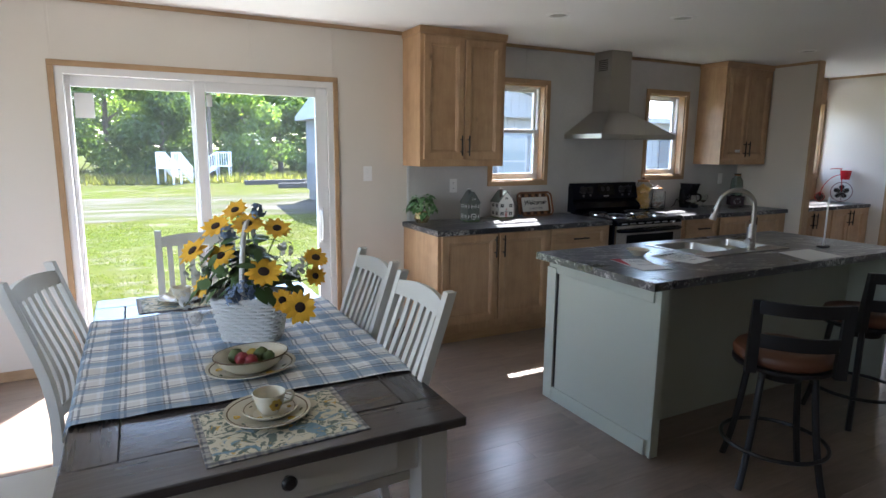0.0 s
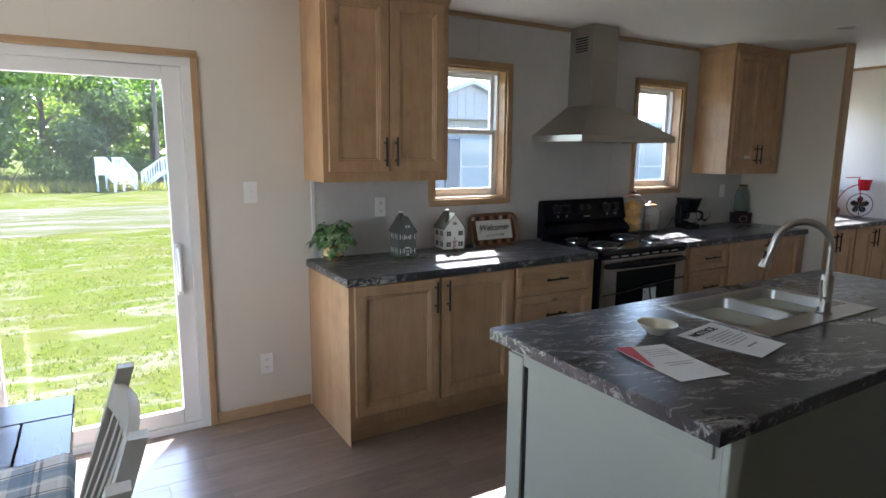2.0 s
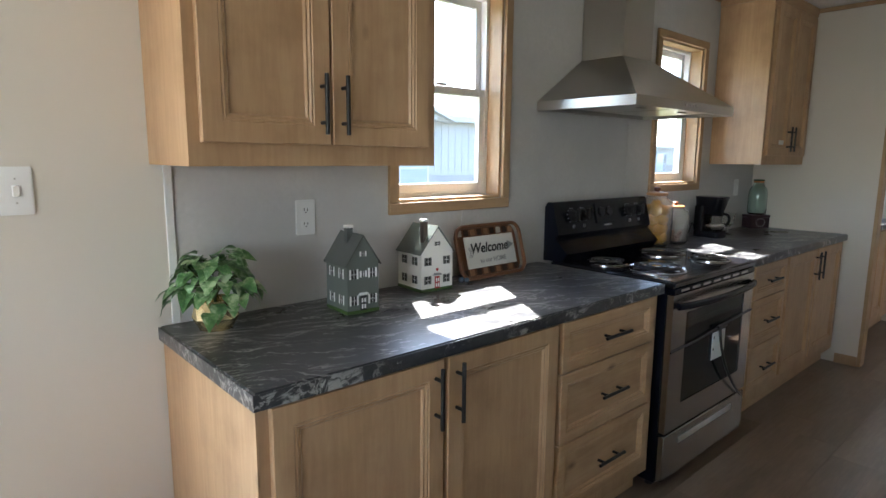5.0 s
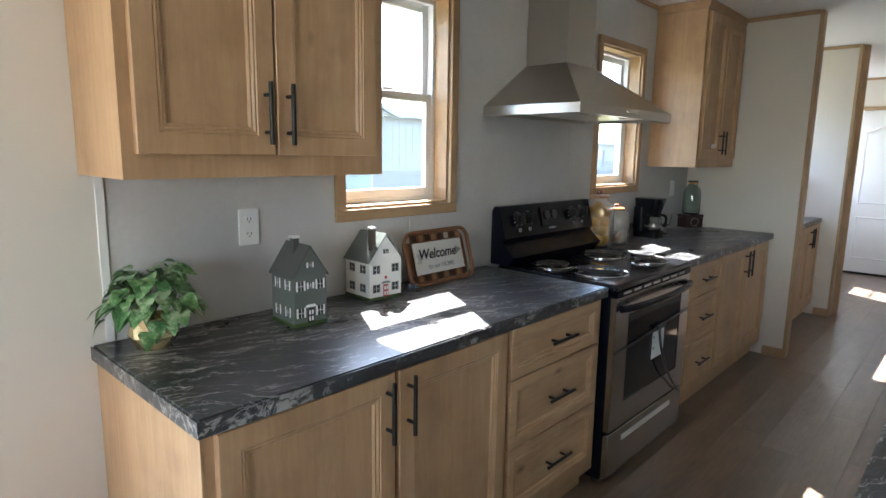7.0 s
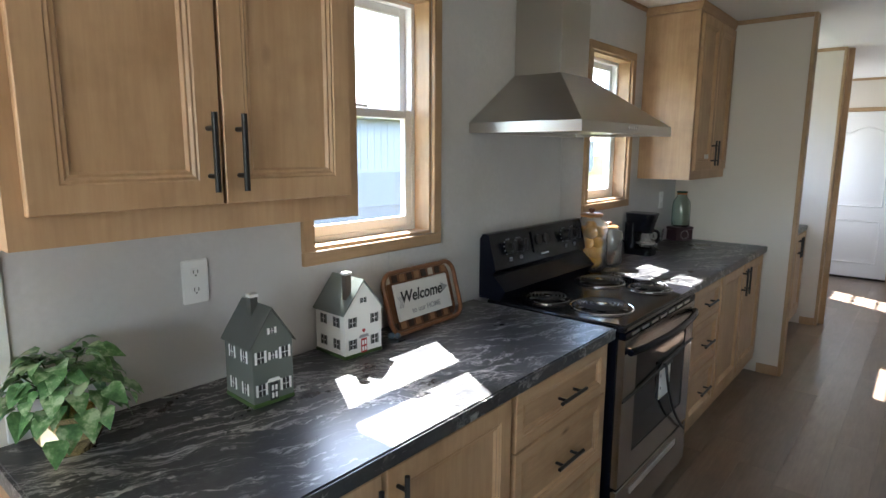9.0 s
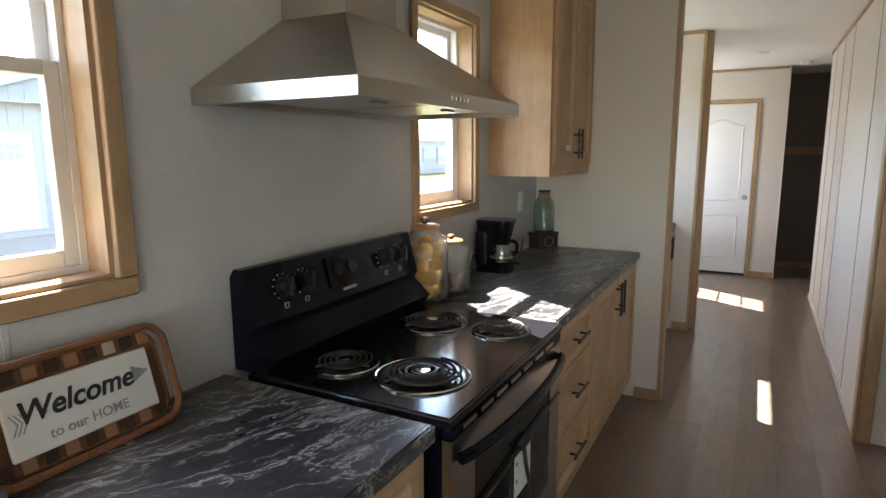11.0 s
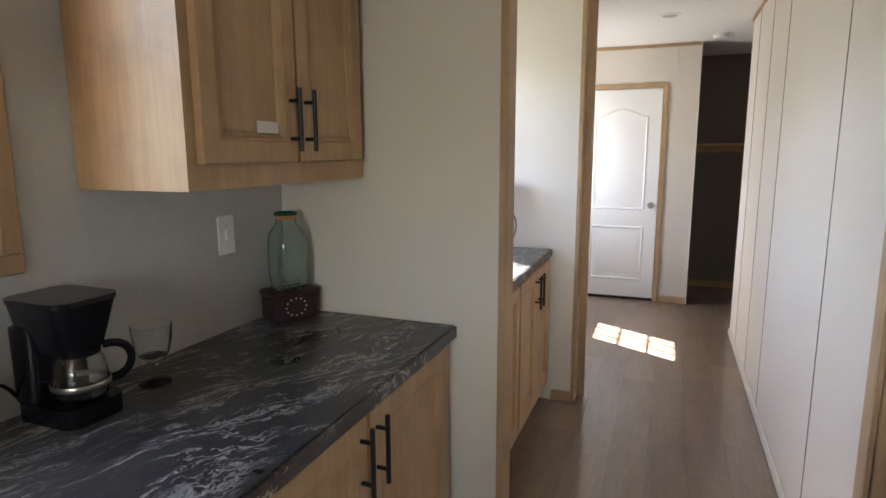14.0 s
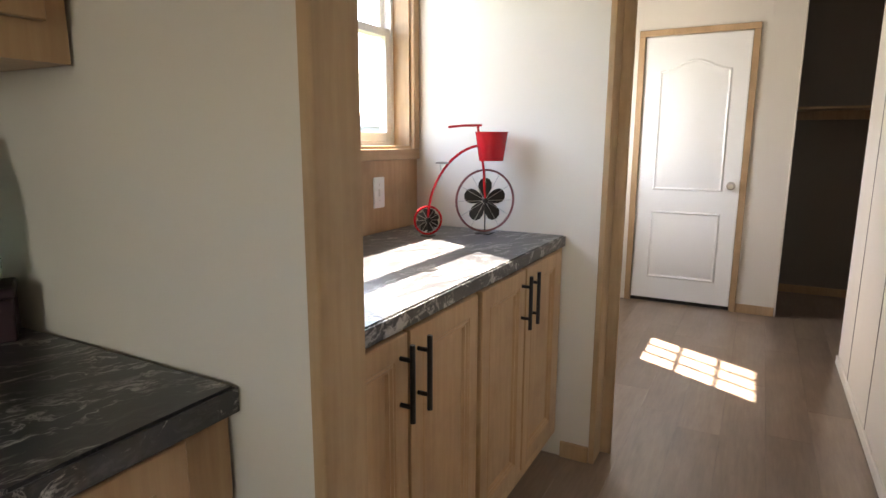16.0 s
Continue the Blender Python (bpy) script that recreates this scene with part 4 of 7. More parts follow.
L = math.hypot(dx, dy)
ux, uy = dx / L, dy / L
R = 0.105
pts = [(fx, fy, CT + 0.15), (fx, fy, CT + 0.25)]
for k in range(19):
    a = math.pi * k / 18 * 0.94
    d = R * (1 - math.cos(a))
    pts.append((fx + ux * d, fy + uy * d, CT + 0.27 + R * math.sin(a)))
part("spout", tube(bmesh.new(), pts, 0.0145, 12), STEEL, fc)
e0 = Vector(pts[-1])
dn = (Vector(pts[-1]) - Vector(pts[-2])).normalized()
bm = bmesh.new()
rod(bm, e0, e0 + dn * 0.06, 0.0155, 0.0165, 16)
rod(bm, e0 + dn * 0.061, e0 + dn * 0.11, 0.0165, 0.023, 16)
sh = part("spray_head", bm, STEEL, fc)
q = e0 + dn * 0.05
part("spray_button", B(q.x - 0.022, q.x - 0.008, q.y + 0.004, q.y + 0.016, q.z - 0.03, q.z + 0.01, bevel=0.003), BLACK_MATT, sh)
bm = bmesh.new()
hx, hy = fx - 0.055, fy - 0.01
rod(bm, (fx, fy, CT + 0.06), (hx, hy, CT + 0.06), 0.018, 0.018, 16)
rod(bm, (hx + 0.005, hy, CT + 0.06), (hx - 0.01, hy, CT + 0.15), 0.006, 0.005, 10)
part("lever", bm, STEEL, fc)


# ---- dining table ----
TX0, TX1, TY0, TY1, TZ = -0.198, 0.830, 1.447, 3.378, 0.758
DARK_TOP = wood("dark_grey_stained_wood", (0.030, 0.024, 0.022), (0.055, 0.046, 0.043), (0.085, 0.073, 0.068), 'X', 0.2, knots=False)
DARK_TOP_Y = wood("dark_grey_stained_wood_crosswise", (0.030, 0.024, 0.022), (0.055, 0.046, 0.043), (0.085, 0.073, 0.068), 'Y', 0.2, knots=False)
CHALK = plain("rubbed_white_paint", (0.58, 0.555, 0.49), 0.45, vary=0.06, grain=24)
tb = thing("dining_table", (0.315, 2.435, 0), "farmhouse dining table with dark plank top and white base", "table")
n = 6
for k in range(n):
    y0 = TY0 + 0.17 + k * (TY1 - TY0 - 0.34) / n
    part("top_plank", B(TX0 + 0.13, TX1 - 0.13, y0 + 0.001, y0 + (TY1 - TY0 - 0.34) / n - 0.001, TZ - 0.03, TZ, bevel=0.002), DARK_TOP, tb)
for a, b in ((TX0, TX0 + 0.128), (TX1 - 0.128, TX1)):
    part("top_border", B(a, b, TY0 + 0.17, TY1 - 0.17, TZ - 0.03, TZ, bevel=0.004), DARK_TOP_Y, tb)
for a, b in ((TY0, TY0 + 0.168), (TY1 - 0.168, TY1)):
    part("top_border", B(TX0, TX1, a, b, TZ - 0.03, TZ, bevel=0.004), DARK_TOP, tb)
ap = 0.06
for y0, y1 in ((TY0 + ap, TY0 + ap + 0.022), (TY1 - ap - 0.022, TY1 - ap)):
    part("apron", B(TX0 + 0.13, TX1 - 0.13, y0, y1, 0.60, TZ - 0.031), CHALK, tb)
for x0, x1 in ((TX0 + ap, TX0 + ap + 0.022), (TX1 - ap - 0.022, TX1 - ap)):
    part("apron", B(x0, x1, TY0 + 0.13, TY1 - 0.13, 0.60, TZ - 0.031), CHALK, tb)
dr = part("drawer", B(TX0 + 0.20, TX1 - 0.20, TY0 + 0.048, TY0 + 0.062, 0.618, TZ - 0.045, bevel=0.004), CHALK, tb)
part("knob", lathe(bmesh.new(), [(0.0, 0), (0.009, 0), (0.008, 0.012), (0.019, 0.020), (0.021, 0.028), (0.014, 0.036), (0, 0.038)], (0.315, TY0 + 0.048, 0.675), 20, pose(0, 0, 0, 90)), BLACK_MATT, dr, "black round drawer knob")
for x in (TX0 + 0.085, TX1 - 0.085):
    for y in (TY0 + 0.085, TY1 - 0.085):
        bm = bmesh.new()
        h = 0.042
        for z0, z1, a, b in ((0.58, TZ - 0.031, h, h), (0.0, 0.58, h * 0.72, h)):
            lo = [bm.verts.new((x + sx * a, y + sy * a, z0)) for sx, sy in ((-1, -1), (1, -1), (1, 1), (-1, 1))]
            hi = [bm.verts.new((x + sx * b, y + sy * b, z1)) for sx, sy in ((-1, -1), (1, -1), (1, 1), (-1, 1))]
            for k in range(4): bm.faces.new((lo[k], lo[(k + 1) % 4], hi[(k + 1) % 4], hi[k]))
            bm.faces.new(lo[::-1])
            bm.faces.new(hi)
        part("leg", bm, CHALK, tb, smooth=10)


# ---- dining chairs ----
def dining_chair(label):
    c = thing("dining_chair", (0, 0, 0), label, "chair", "chairs round the dining table")
    bm = bmesh.new()
    bmesh.ops.create_grid(bm, x_segments=12, y_segments=12, size=1)
    for v in bm.verts:
        u, w = v.co.x, v.co.y
        wid = 0.235 - 0.025 * (1 - w) / 2
        v.co = Vector((u * wid, w * 0.215, 0.452 - 0.012 * (1 - u * u) * (1 - 0.5 * w * w)))
    geo = bmesh.ops.extrude_face_region(bm, geom=list(bm.faces))
    for v in geo["geom"]:
        if isinstance(v, bmesh.types.BMVert): v.co.z = 0.418
    part("seat", bm, CHALK, c, world=False, smooth=50)
    for s in (-1, 1):
        part("leg", prism(bmesh.new(), [(0.175, 0.42), (0.210, 0.42), (0.205, 0.0), (0.180, 0.0)], 'x', s * 0.20 - 0.018, s * 0.20 + 0.018), CHALK, c, world=False)
        prof = bez((0, -0.27, 0.0), (0, -0.20, 0.25), (0, -0.17, 0.52), (0, -0.215, 0.70), 8) + bez((0, -0.215, 0.70), (0, -0.245, 0.82), (0, -0.290, 0.93), (0, -0.328, 1.055), 6)[1:]
        out = [(p.y - 0.016, p.z) for p in prof] + [(p.y + 0.018, p.z) for p in prof[::-1]]
        part("back_post", prism(bmesh.new(), out, 'x', s * 0.195 - 0.017, s * 0.195 + 0.017), CHALK, c, world=False, smooth=35)
    bm = bmesh.new()                       # crest rail, bowed backwards and upwards
    rings = []
    for k in range(13):
        u = -1 + k / 6
        x = u * 0.180
        yb = -0.312 - 0.022 * (1 - u * u)
        zt = 1.018 + 0.014 * (1 - u * u)
        rings.append([bm.verts.new(p) for p in ((x, yb + 0.028, 0.968), (x, yb + 0.008, 0.968), (x, yb - 0.008, zt), (x, yb + 0.012, zt + 0.004))])
    for a, b in zip(rings, rings[1:]):
        for k in range(4): bm.faces.new((a[k], a[(k + 1) % 4], b[(k + 1) % 4], b[k]))
    bm.faces.new(rings[0])
    bm.faces.new(rings[-1][::-1])
    part("crest_rail", bm, CHALK, c, world=False, smooth=35)
    part("lower_rail", B(-0.18, 0.18, -0.205, -0.180, 0.535, 0.580, bevel=0.004), CHALK, c, world=False)
    for k in range(6):
        x = -0.140 + k * 0.056
        bow = 0.018 * (1 - (x / 0.19) ** 2)
        prof = bez((0, -0.192, 0.575), (0, -0.175, 0.68), (0, -0.235 - bow, 0.80), (0, -0.296 - bow, 0.978), 9)
        out = [(p.y - 0.006, p.z) for p in prof] + [(p.y + 0.006, p.z) for p in prof[::-1]]
        part("slat", prism(bmesh.new(), out, 'x', x - 0.014, x + 0.014), CHALK, c, world=False, smooth=35)
    for s in (-1, 1):
        part("stretcher", B(s * 0.20 - 0.009, s * 0.20 + 0.009, -0.215, 0.185, 0.19, 0.215, bevel=0.003), CHALK, c, world=False)
    part("stretcher", B(-0.19, 0.19, -0.01, 0.012, 0.195, 0.215, bevel=0.003), CHALK, c, world=False)
    part("apron", B(-0.185, 0.185, 0.178, 0.196, 0.365, 0.418), CHALK, c, world=False)
    return c


ch = dining_chair("white painted slat-back dining chair drawn up to the table")
ch.matrix_basis = pose(0.605, 1.945, 0, 0, 0, 90)
for x, y, a in ((0.640, 2.505, 90), (-0.060, 2.62, -106), (-0.48, 2.06, -90), (0.300, 3.36, 180)):
    copy_thing(ch, pose(x, y, 0, 0, 0, a))

# ---- cloth, place settings ----
def plaid(name, ground, lines, scale=1.0):
    """Woven check: (period, width, shift, colour, strength) stripes along x and y."""
    s = Nodes(name)
    geo = s.n("ShaderNodeNewGeometry")
    sep = s.n("ShaderNodeSeparateXYZ")
    s.link(geo.outputs["Position"], sep.inputs[0])
    weave = s.noise(s.coords((1, 1, 1)), 320, 2)
    col = s.mix(weave, scaled(ground, 0.92), scaled(ground, 1.04))
    for axis in (0, 1):
        for period, width, shift, c, k in lines:
            add = s.n("ShaderNodeMath")
            add.operation = 'ADD'
            add.inputs[1].default_value = 10 * period + shift + axis * period * 0.3
            s.link(sep.outputs[axis], add.inputs[0])
            md = s.n("ShaderNodeMath")
            md.operation = 'MODULO'
            md.inputs[1].default_value = period
            s.link(add.outputs[0], md.inputs[0])
            lt = s.n("ShaderNodeMath")
            lt.operation = 'LESS_THAN'
            lt.inputs[1].default_value = width
            s.link(md.outputs[0], lt.inputs[0])
            mul = s.n("ShaderNodeMath")
            mul.operation = 'MULTIPLY'
            mul.inputs[1].default_value = k
            s.link(lt.outputs[0], mul.inputs[0])
            col = s.mix(mul.outputs[0], col, c)
    s.bump(weave, 0.3, 0.001)
    return s.out(col, 0.85)


PLAID = plaid("blue_white_plaid_cotton", (0.64, 0.62, 0.56), [(0.118, 0.044, 0.0, (0.10, 0.19, 0.30), 0.55), (0.118, 0.007, 0.060, (0.025, 0.035, 0.06), 0.6), (0.118, 0.005, 0.074, (0.025, 0.035, 0.06), 0.6), (0.118, 0.009, 0.018, (0.75, 0.76, 0.75), 0.55), (0.118, 0.013, 0.092, (0.16, 0.24, 0.31), 0.4)])


def draped(name, x0, x1, y0, y1, z, drop, material, label, seed, folds=0.013, nx=70, ny=70, skew=0.0, lines=()):
    """A cloth on the table: a fine sheet with soft wrinkles and pressed folds, with a hem thickness."""
    bm = bmesh.new()
    bmesh.ops.create_grid(bm, x_segments=nx, y_segments=ny, size=0.5)
    for v in bm.verts:
        u, w = v.co.x + 0.5, v.co.y + 0.5
        x, y = x0 + (x1 - x0) * u, y0 + (y1 - y0) * w + skew * (u - 0.5)
        h = folds * (0.5 + 0.5 * noise.noise((x * 5, y * 9, seed))) + folds * 0.8 * abs(noise.noise((x * 2.3 + y * 3, y * 15 - x * 4, seed + 5)))
        for ly, lh in lines: h += lh * math.exp(-((y - ly) / 0.012) ** 2)
        e = max(TX0 - x, x - TX1, 0)
        v.co = Vector((x - 0.4 * e * (1 if x > 0.3 else -1), y, z + h - e * drop))
    geo = bmesh.ops.extrude_face_region(bm, geom=list(bm.faces))
    for v in geo["geom"]:
        if isinstance(v, bmesh.types.BMVert): v.co.z -= 0.0015
    return solid(name, bm, material, label, "cloth", smooth=70)


draped("table_runner", TX0 - 0.020, TX1 + 0.018, 1.850, 2.930, TZ + 0.0035, 1.5, PLAID, "blue and white plaid cloth across the dining table", 1.0, skew=-0.03, lines=((2.30, 0.010), (2.60, 0.006)))


def make_floral():
    s = Nodes("cream_floral_cotton")
    v = s.coords()
    leaf = s.noise(v, 26, 3, 0.6, 1.6)
    big = s.noise(v, 15, 3, 0.55, 1.4)
    col = s.mix(s.ramp(leaf, [(0.53, (0, 0, 0)), (0.56, (1, 1, 1))]), (0.62, 0.56, 0.40), (0.13, 0.155, 0.12))
    col = s.mix(s.ramp(big, [(0.56, (0, 0, 0)), (0.60, (0.9,) * 3)]), col, (0.15, 0.25, 0.31))
    col = s.mix(s.ramp(s.noise(v, 34, 2, 0.5, 1.0), [(0.66, (0, 0, 0)), (0.70, (0.9,) * 3)]), col, (0.55, 0.33, 0.06))
    s.bump(s.noise(v, 300, 2), 0.3, 0.001)
    return s.out(col, 0.85)


FLORAL = make_floral()
MAT_EDGE = plaid("dark_plaid_edging", (0.30, 0.27, 0.22), [(0.03, 0.012, 0.0, (0.03, 0.04, 0.06), 0.6), (0.045, 0.008, 0.01, (0.5, 0.47, 0.4), 0.5)])


def placemat(x0, x1, y0, y1, turn, label):
    m = thing("placemat", ((x0 + x1) / 2, (y0 + y1) / 2, TZ), label, "placemat", "placemats on the table")
    w, d = (x1 - x0) / 2, (y1 - y0) / 2
    part("border", B(-w, w, -d, d, 0.0008, 0.0034, bevel=0.0008), MAT_EDGE, m, "dark plaid edging", world=False)
    part("field", B(-w + 0.020, w - 0.020, -d + 0.020, d - 0.020, 0.0035, 0.0044), FLORAL, m, world=False)
    m.matrix_basis = pose((x0 + x1) / 2, (y0 + y1) / 2, TZ, 0, 0, turn)
    return m


placemat(0.115, 0.545, 1.492, 1.818, 2, "cream floral placemat with dark plaid edging under a cup and plate")
placemat(-0.02, 0.42, 3.03, 3.34, 2, "cream floral placemat on the table's far end")
CERAMIC = plain("cream_glazed_ceramic", (0.66, 0.61, 0.47), 0.16, vary=0.04, grain=30, relief=0.0)
RIM_BROWN = plain("brown_glaze_line", (0.13, 0.085, 0.05), 0.2)
MOTIF_Y = plain("mustard_painted_flower", (0.50, 0.32, 0.05), 0.25)
MOTIF_G = plain("grey_green_painted_leaf", (0.09, 0.11, 0.07), 0.25)


def petal_print(bm, x, y, z, r, n=6):
    """A flat painted blossom: petals round a middle."""
    for k in range(n):
        a = 2 * math.pi * k / n
        lathe(bm, [(0, 0.0004), (r * 0.42, 0.0002), (r * 0.42, -0.0004)], (x + math.cos(a) * r * 0.6, y + math.sin(a) * r * 0.6, z), 8)
    return bm


def leaf_print(bm, x, y, z, l, a):
    pts = [(x + math.cos(a) * l * u - math.sin(a) * w, y + math.sin(a) * l * u + math.cos(a) * w) for u, w in ((0, 0), (0.35, 0.16 * l), (1, 0), (0.35, -0.16 * l))]
    return prism(bm, pts, 'z', z - 0.0004, z + 0.0003)


def plate(at, r, label, oval=1.0, turn=0.0, name="plate"):
    p = thing(name, at, label, "plate", "crockery on the table")
    part("dish", lathe(bmesh.new(), [(0, 0.004), (r * 0.60, 0.004), (r * 0.68, 0.010), (r * 0.97, 0.021), (r, 0.023), (r * 1.0, 0.020), (r * 0.70, 0.004), (r * 0.58, 0.0), (0, 0.0)], seg=44), CERAMIC, p, world=False)
    part("rim_line", lathe(bmesh.new(), [(r * 0.900, 0.0191), (r * 0.905, 0.0199), (r * 0.925, 0.0205), (r * 0.93, 0.0199)], seg=44), RIM_BROWN, p, world=False)
    bm = bmesh.new()
    for k in range(40):
        a = 2 * math.pi * k / 40
        lathe(bm, [(0, 0.003), (0.0035, 0.0015), (0, 0)], (math.cos(a) * r * 0.985, math.sin(a) * r * 0.985, 0.0205), 5)
    tagged(part("beaded_edge", bm, CERAMIC, p, world=False), kind="stuff")
    for k in range(3):
        a = 0.6 + k * 2.2
        part("painted_flower", petal_print(bmesh.new(), math.cos(a) * r * 0.72, math.sin(a) * r * 0.72, 0.0135, r * 0.10), MOTIF_Y, p, world=False)
        part("painted_leaf", leaf_print(bmesh.new(), math.cos(a + 0.5) * r * 0.75, math.sin(a + 0.5) * r * 0.75, 0.0145, r * 0.22, a + 1.9), MOTIF_G, p, world=False)
    p.matrix_basis = pose(*at, 0, 0, turn) @ Matrix.Diagonal((1, oval, 1, 1))
    return p


SET = TZ + 0.0046
plate((0.310, 1.702, SET), 0.122, "cream ceramic plate with painted flowers and beaded rim", 1.0, 20)
plate((0.315, 1.700, SET + 0.006), 0.078, "cream ceramic saucer under the cup", 1.0, 70, "saucer")
cup = thing("tea_cup", (0.315, 1.700, SET + 0.011), "cream ceramic cup painted with a yellow flower", "cup")
part("bowl", lathe(bmesh.new(), [(0, 0), (0.024, 0), (0.026, 0.004), (0.037, 0.022), (0.044, 0.048), (0.0475, 0.062), (0.0455, 0.063), (0.042, 0.048), (0.034, 0.022), (0.02, 0.008), (0, 0.007)], seg=36), CERAMIC, cup, world=False)
part("handle", tube(bmesh.new(), bez((0.043, 0, 0.050), (0.085, 0, 0.062), (0.082, 0, 0.012), (0.036, 0, 0.018), 14), 0.0045, 8), CERAMIC, cup, world=False)
bm = bmesh.new()
for k in range(6):
    a = 2 * math.pi * k / 6
    lathe(bm, [(0, 0.0016), (0.0085, 0.0008), (0.0085, -0.003)], (math.cos(a) * 0.011, math.sin(a) * 0.011, 0), 8)
for v in bm.verts: v.co = Vector((v.co.x + 0.006, -0.0415 - v.co.z - (v.co.y) * 0.24 + (v.co.x + 0.006) ** 2 * 11, 0.035 + v.co.y))
part("painted_flower", bm, MOTIF_Y, cup, world=False)
bm = lathe(bmesh.new(), [(0, 0.0022), (0.005, 0.0012), (0.005, -0.002)], (0, 0, 0), 10)
for v in bm.verts: v.co = Vector((v.co.x + 0.006, -0.0418 - v.co.z - v.co.y * 0.24, 0.035 + v.co.y))
part("flower_eye", bm, RIM_BROWN, cup, world=False)
cup.matrix_basis = pose(0.315, 1.700, SET + 0.011, 0, 0, 8)
plate((0.325, 2.050, TZ + 0.0185), 0.150, "large oval cream serving platter with painted flowers", 0.85, 10, "serving_platter")
bw = thing("serving_bowl", (0.325, 2.050, TZ + 0.025), "oval cream bowl with brown rim holding painted fruit", "bowl")
part("bowl", lathe(bmesh.new(), [(0, 0), (0.07, 0), (0.075, 0.004), (0.105, 0.03), (0.122, 0.062), (0.125, 0.064), (0.126, 0.060), (0.118, 0.058), (0.10, 0.032), (0.07, 0.012), (0, 0.010)], seg=40), CERAMIC, bw, world=False)
part("rim_line", lathe(bmesh.new(), [(0.1235, 0.0645), (0.1245, 0.0660), (0.1265, 0.0645), (0.1268, 0.0605)], seg=40), RIM_BROWN, bw, world=False)
bw.matrix_basis = pose(0.325, 2.050, TZ + 0.025, 0, 0, 12) @ Matrix.Diagonal((1, 0.80, 0.85, 1))
FRUIT_R, FRUIT_G = plain("dark_red_berry", (0.22, 0.015, 0.02), 0.4, vary=0.3), plain("green_berry_leaves", (0.06, 0.085, 0.02), 0.6, vary=0.3)
rng = random.Random(3)
for x, y, r, m, w in ((-0.030, 0.0, 0.024, FRUIT_R, "red strawberry"), (-0.005, -0.025, 0.022, FRUIT_R, "red strawberry"), (-0.045, 0.03, 0.026, FRUIT_G, "green leafy fruit"), (0.035, 0.01, 0.026, FRUIT_G, "green leafy fruit"), (0.055, -0.01, 0.022, FRUIT_G, "green leafy fruit"), (0.01, 0.035, 0.022, plain("yellow_fruit", (0.45, 0.32, 0.05), 0.5), "yellow fruit")):
    bm = bmesh.new()
    bmesh.ops.create_icosphere(bm, subdivisions=3, radius=r)
    for v in bm.verts: v.co *= 1 + 0.18 * noise.noise(v.co * 90 + Vector((x, y, 0)) * 50)
    ob = new("artificial_fruit", mesh_of("artificial_fruit", bm, m, 60))
    ob.location = (0.325 + x, 2.050 + y, TZ + 0.025 + 0.013 + r)
    tagged(ob, w + " in the serving bowl", "fruit", "fruit in the bowl")
plate((0.185, 3.20, TZ + 0.0046), 0.115, "cream ceramic plate at the table's far place", 1.0, 50)
cup2 = copy_thing(cup, pose(0.185, 3.20, TZ + 0.0092, 0, 0, 140))

# ---- flower basket ----
WICKER = plain("white_painted_wicker", (0.70, 0.70, 0.68), 0.6, vary=0.06)
BX, BY, BZ = 0.395, 2.425, TZ + 0.012
fb = thing("flower_basket", (BX, BY, BZ), "white wicker basket of artificial sunflowers", "flower basket")
FR = Vector((0.886, -0.463, 0))             # the basket's long side
FD = Vector((0.463, 0.886, 0))


def loop_at(z, a, b, off, n=64):
    pts = []
    for k in range(n):
        t = 2 * math.pi * k / n
        c, s = math.cos(t), math.sin(t)
        q = (abs(c) ** 4 + abs(s) ** 4) ** -0.25
        wob = off * (1 if (k // 2) % 2 else -1)
        p = FR * (a + wob) * q * c + FD * (b + wob) * q * s
        pts.append((BX + p.x, BY + p.y, BZ + z))
    return pts


wv = bmesh.new()
for k in range(13):
    u = k / 12
    tube(wv, loop_at(0.006 + u * 0.165, 0.105 + 0.036 * u, 0.075 + 0.03 * u, 0.0042 * (1 if k % 2 else -1)), 0.0064, 5, closed=True)
part("weave", wv, WICKER, fb)
part("rim", tube(bmesh.new(), loop_at(0.178, 0.144, 0.108, 0.0), 0.009, 8, closed=True), WICKER, fb)
st_ = bmesh.new()
for a, b in zip(loop_at(0.0, 0.103, 0.073, 0, 32), loop_at(0.172, 0.142, 0.106, 0, 32)): rod(st_, a, b, 0.003, seg=5)
part("stakes", st_, WICKER, fb)
part("bottom", prism(bmesh.new(), [(p[0], p[1]) for p in loop_at(0, 0.1, 0.07, 0)], 'z', BZ, BZ + 0.012), WICKER, fb)
hand = [Vector((BX, BY, BZ + 0.17)) + FD * 0.105 * math.cos(math.pi * k / 20) + UP_Z * 0.30 * math.sin(math.pi * k / 20) for k in range(21)]
part("handle", tube(bmesh.new(), hand, 0.010, 8), WICKER, fb)

PETAL = plain("yellow_silk_petal", (0.86, 0.47, 0.025), 0.6, vary=0.18, grain=50)
EYE = plain("dark_brown_seed_head", (0.030, 0.014, 0.008), 0.9, vary=0.3, grain=200, relief=0.8)
LEAF = plain("silk_leaf_green", (0.055, 0.105, 0.025), 0.55, vary=0.3, grain=20)
BLUE_F = plain("dusty_blue_blossom", (0.16, 0.22, 0.34), 0.7, vary=0.25, grain=60)
WHITE_F = plain("white_blossom", (0.66, 0.66, 0.64), 0.7, vary=0.1, grain=60)
STEM = plain("green_stem", (0.05, 0.09, 0.02), 0.6)


def frame_of(p, n, roll):
    return Matrix.Translation(p) @ Vector(n).to_track_quat('Z', 'Y').to_matrix().to_4x4() @ pose(0, 0, 0, 0, 0, roll)


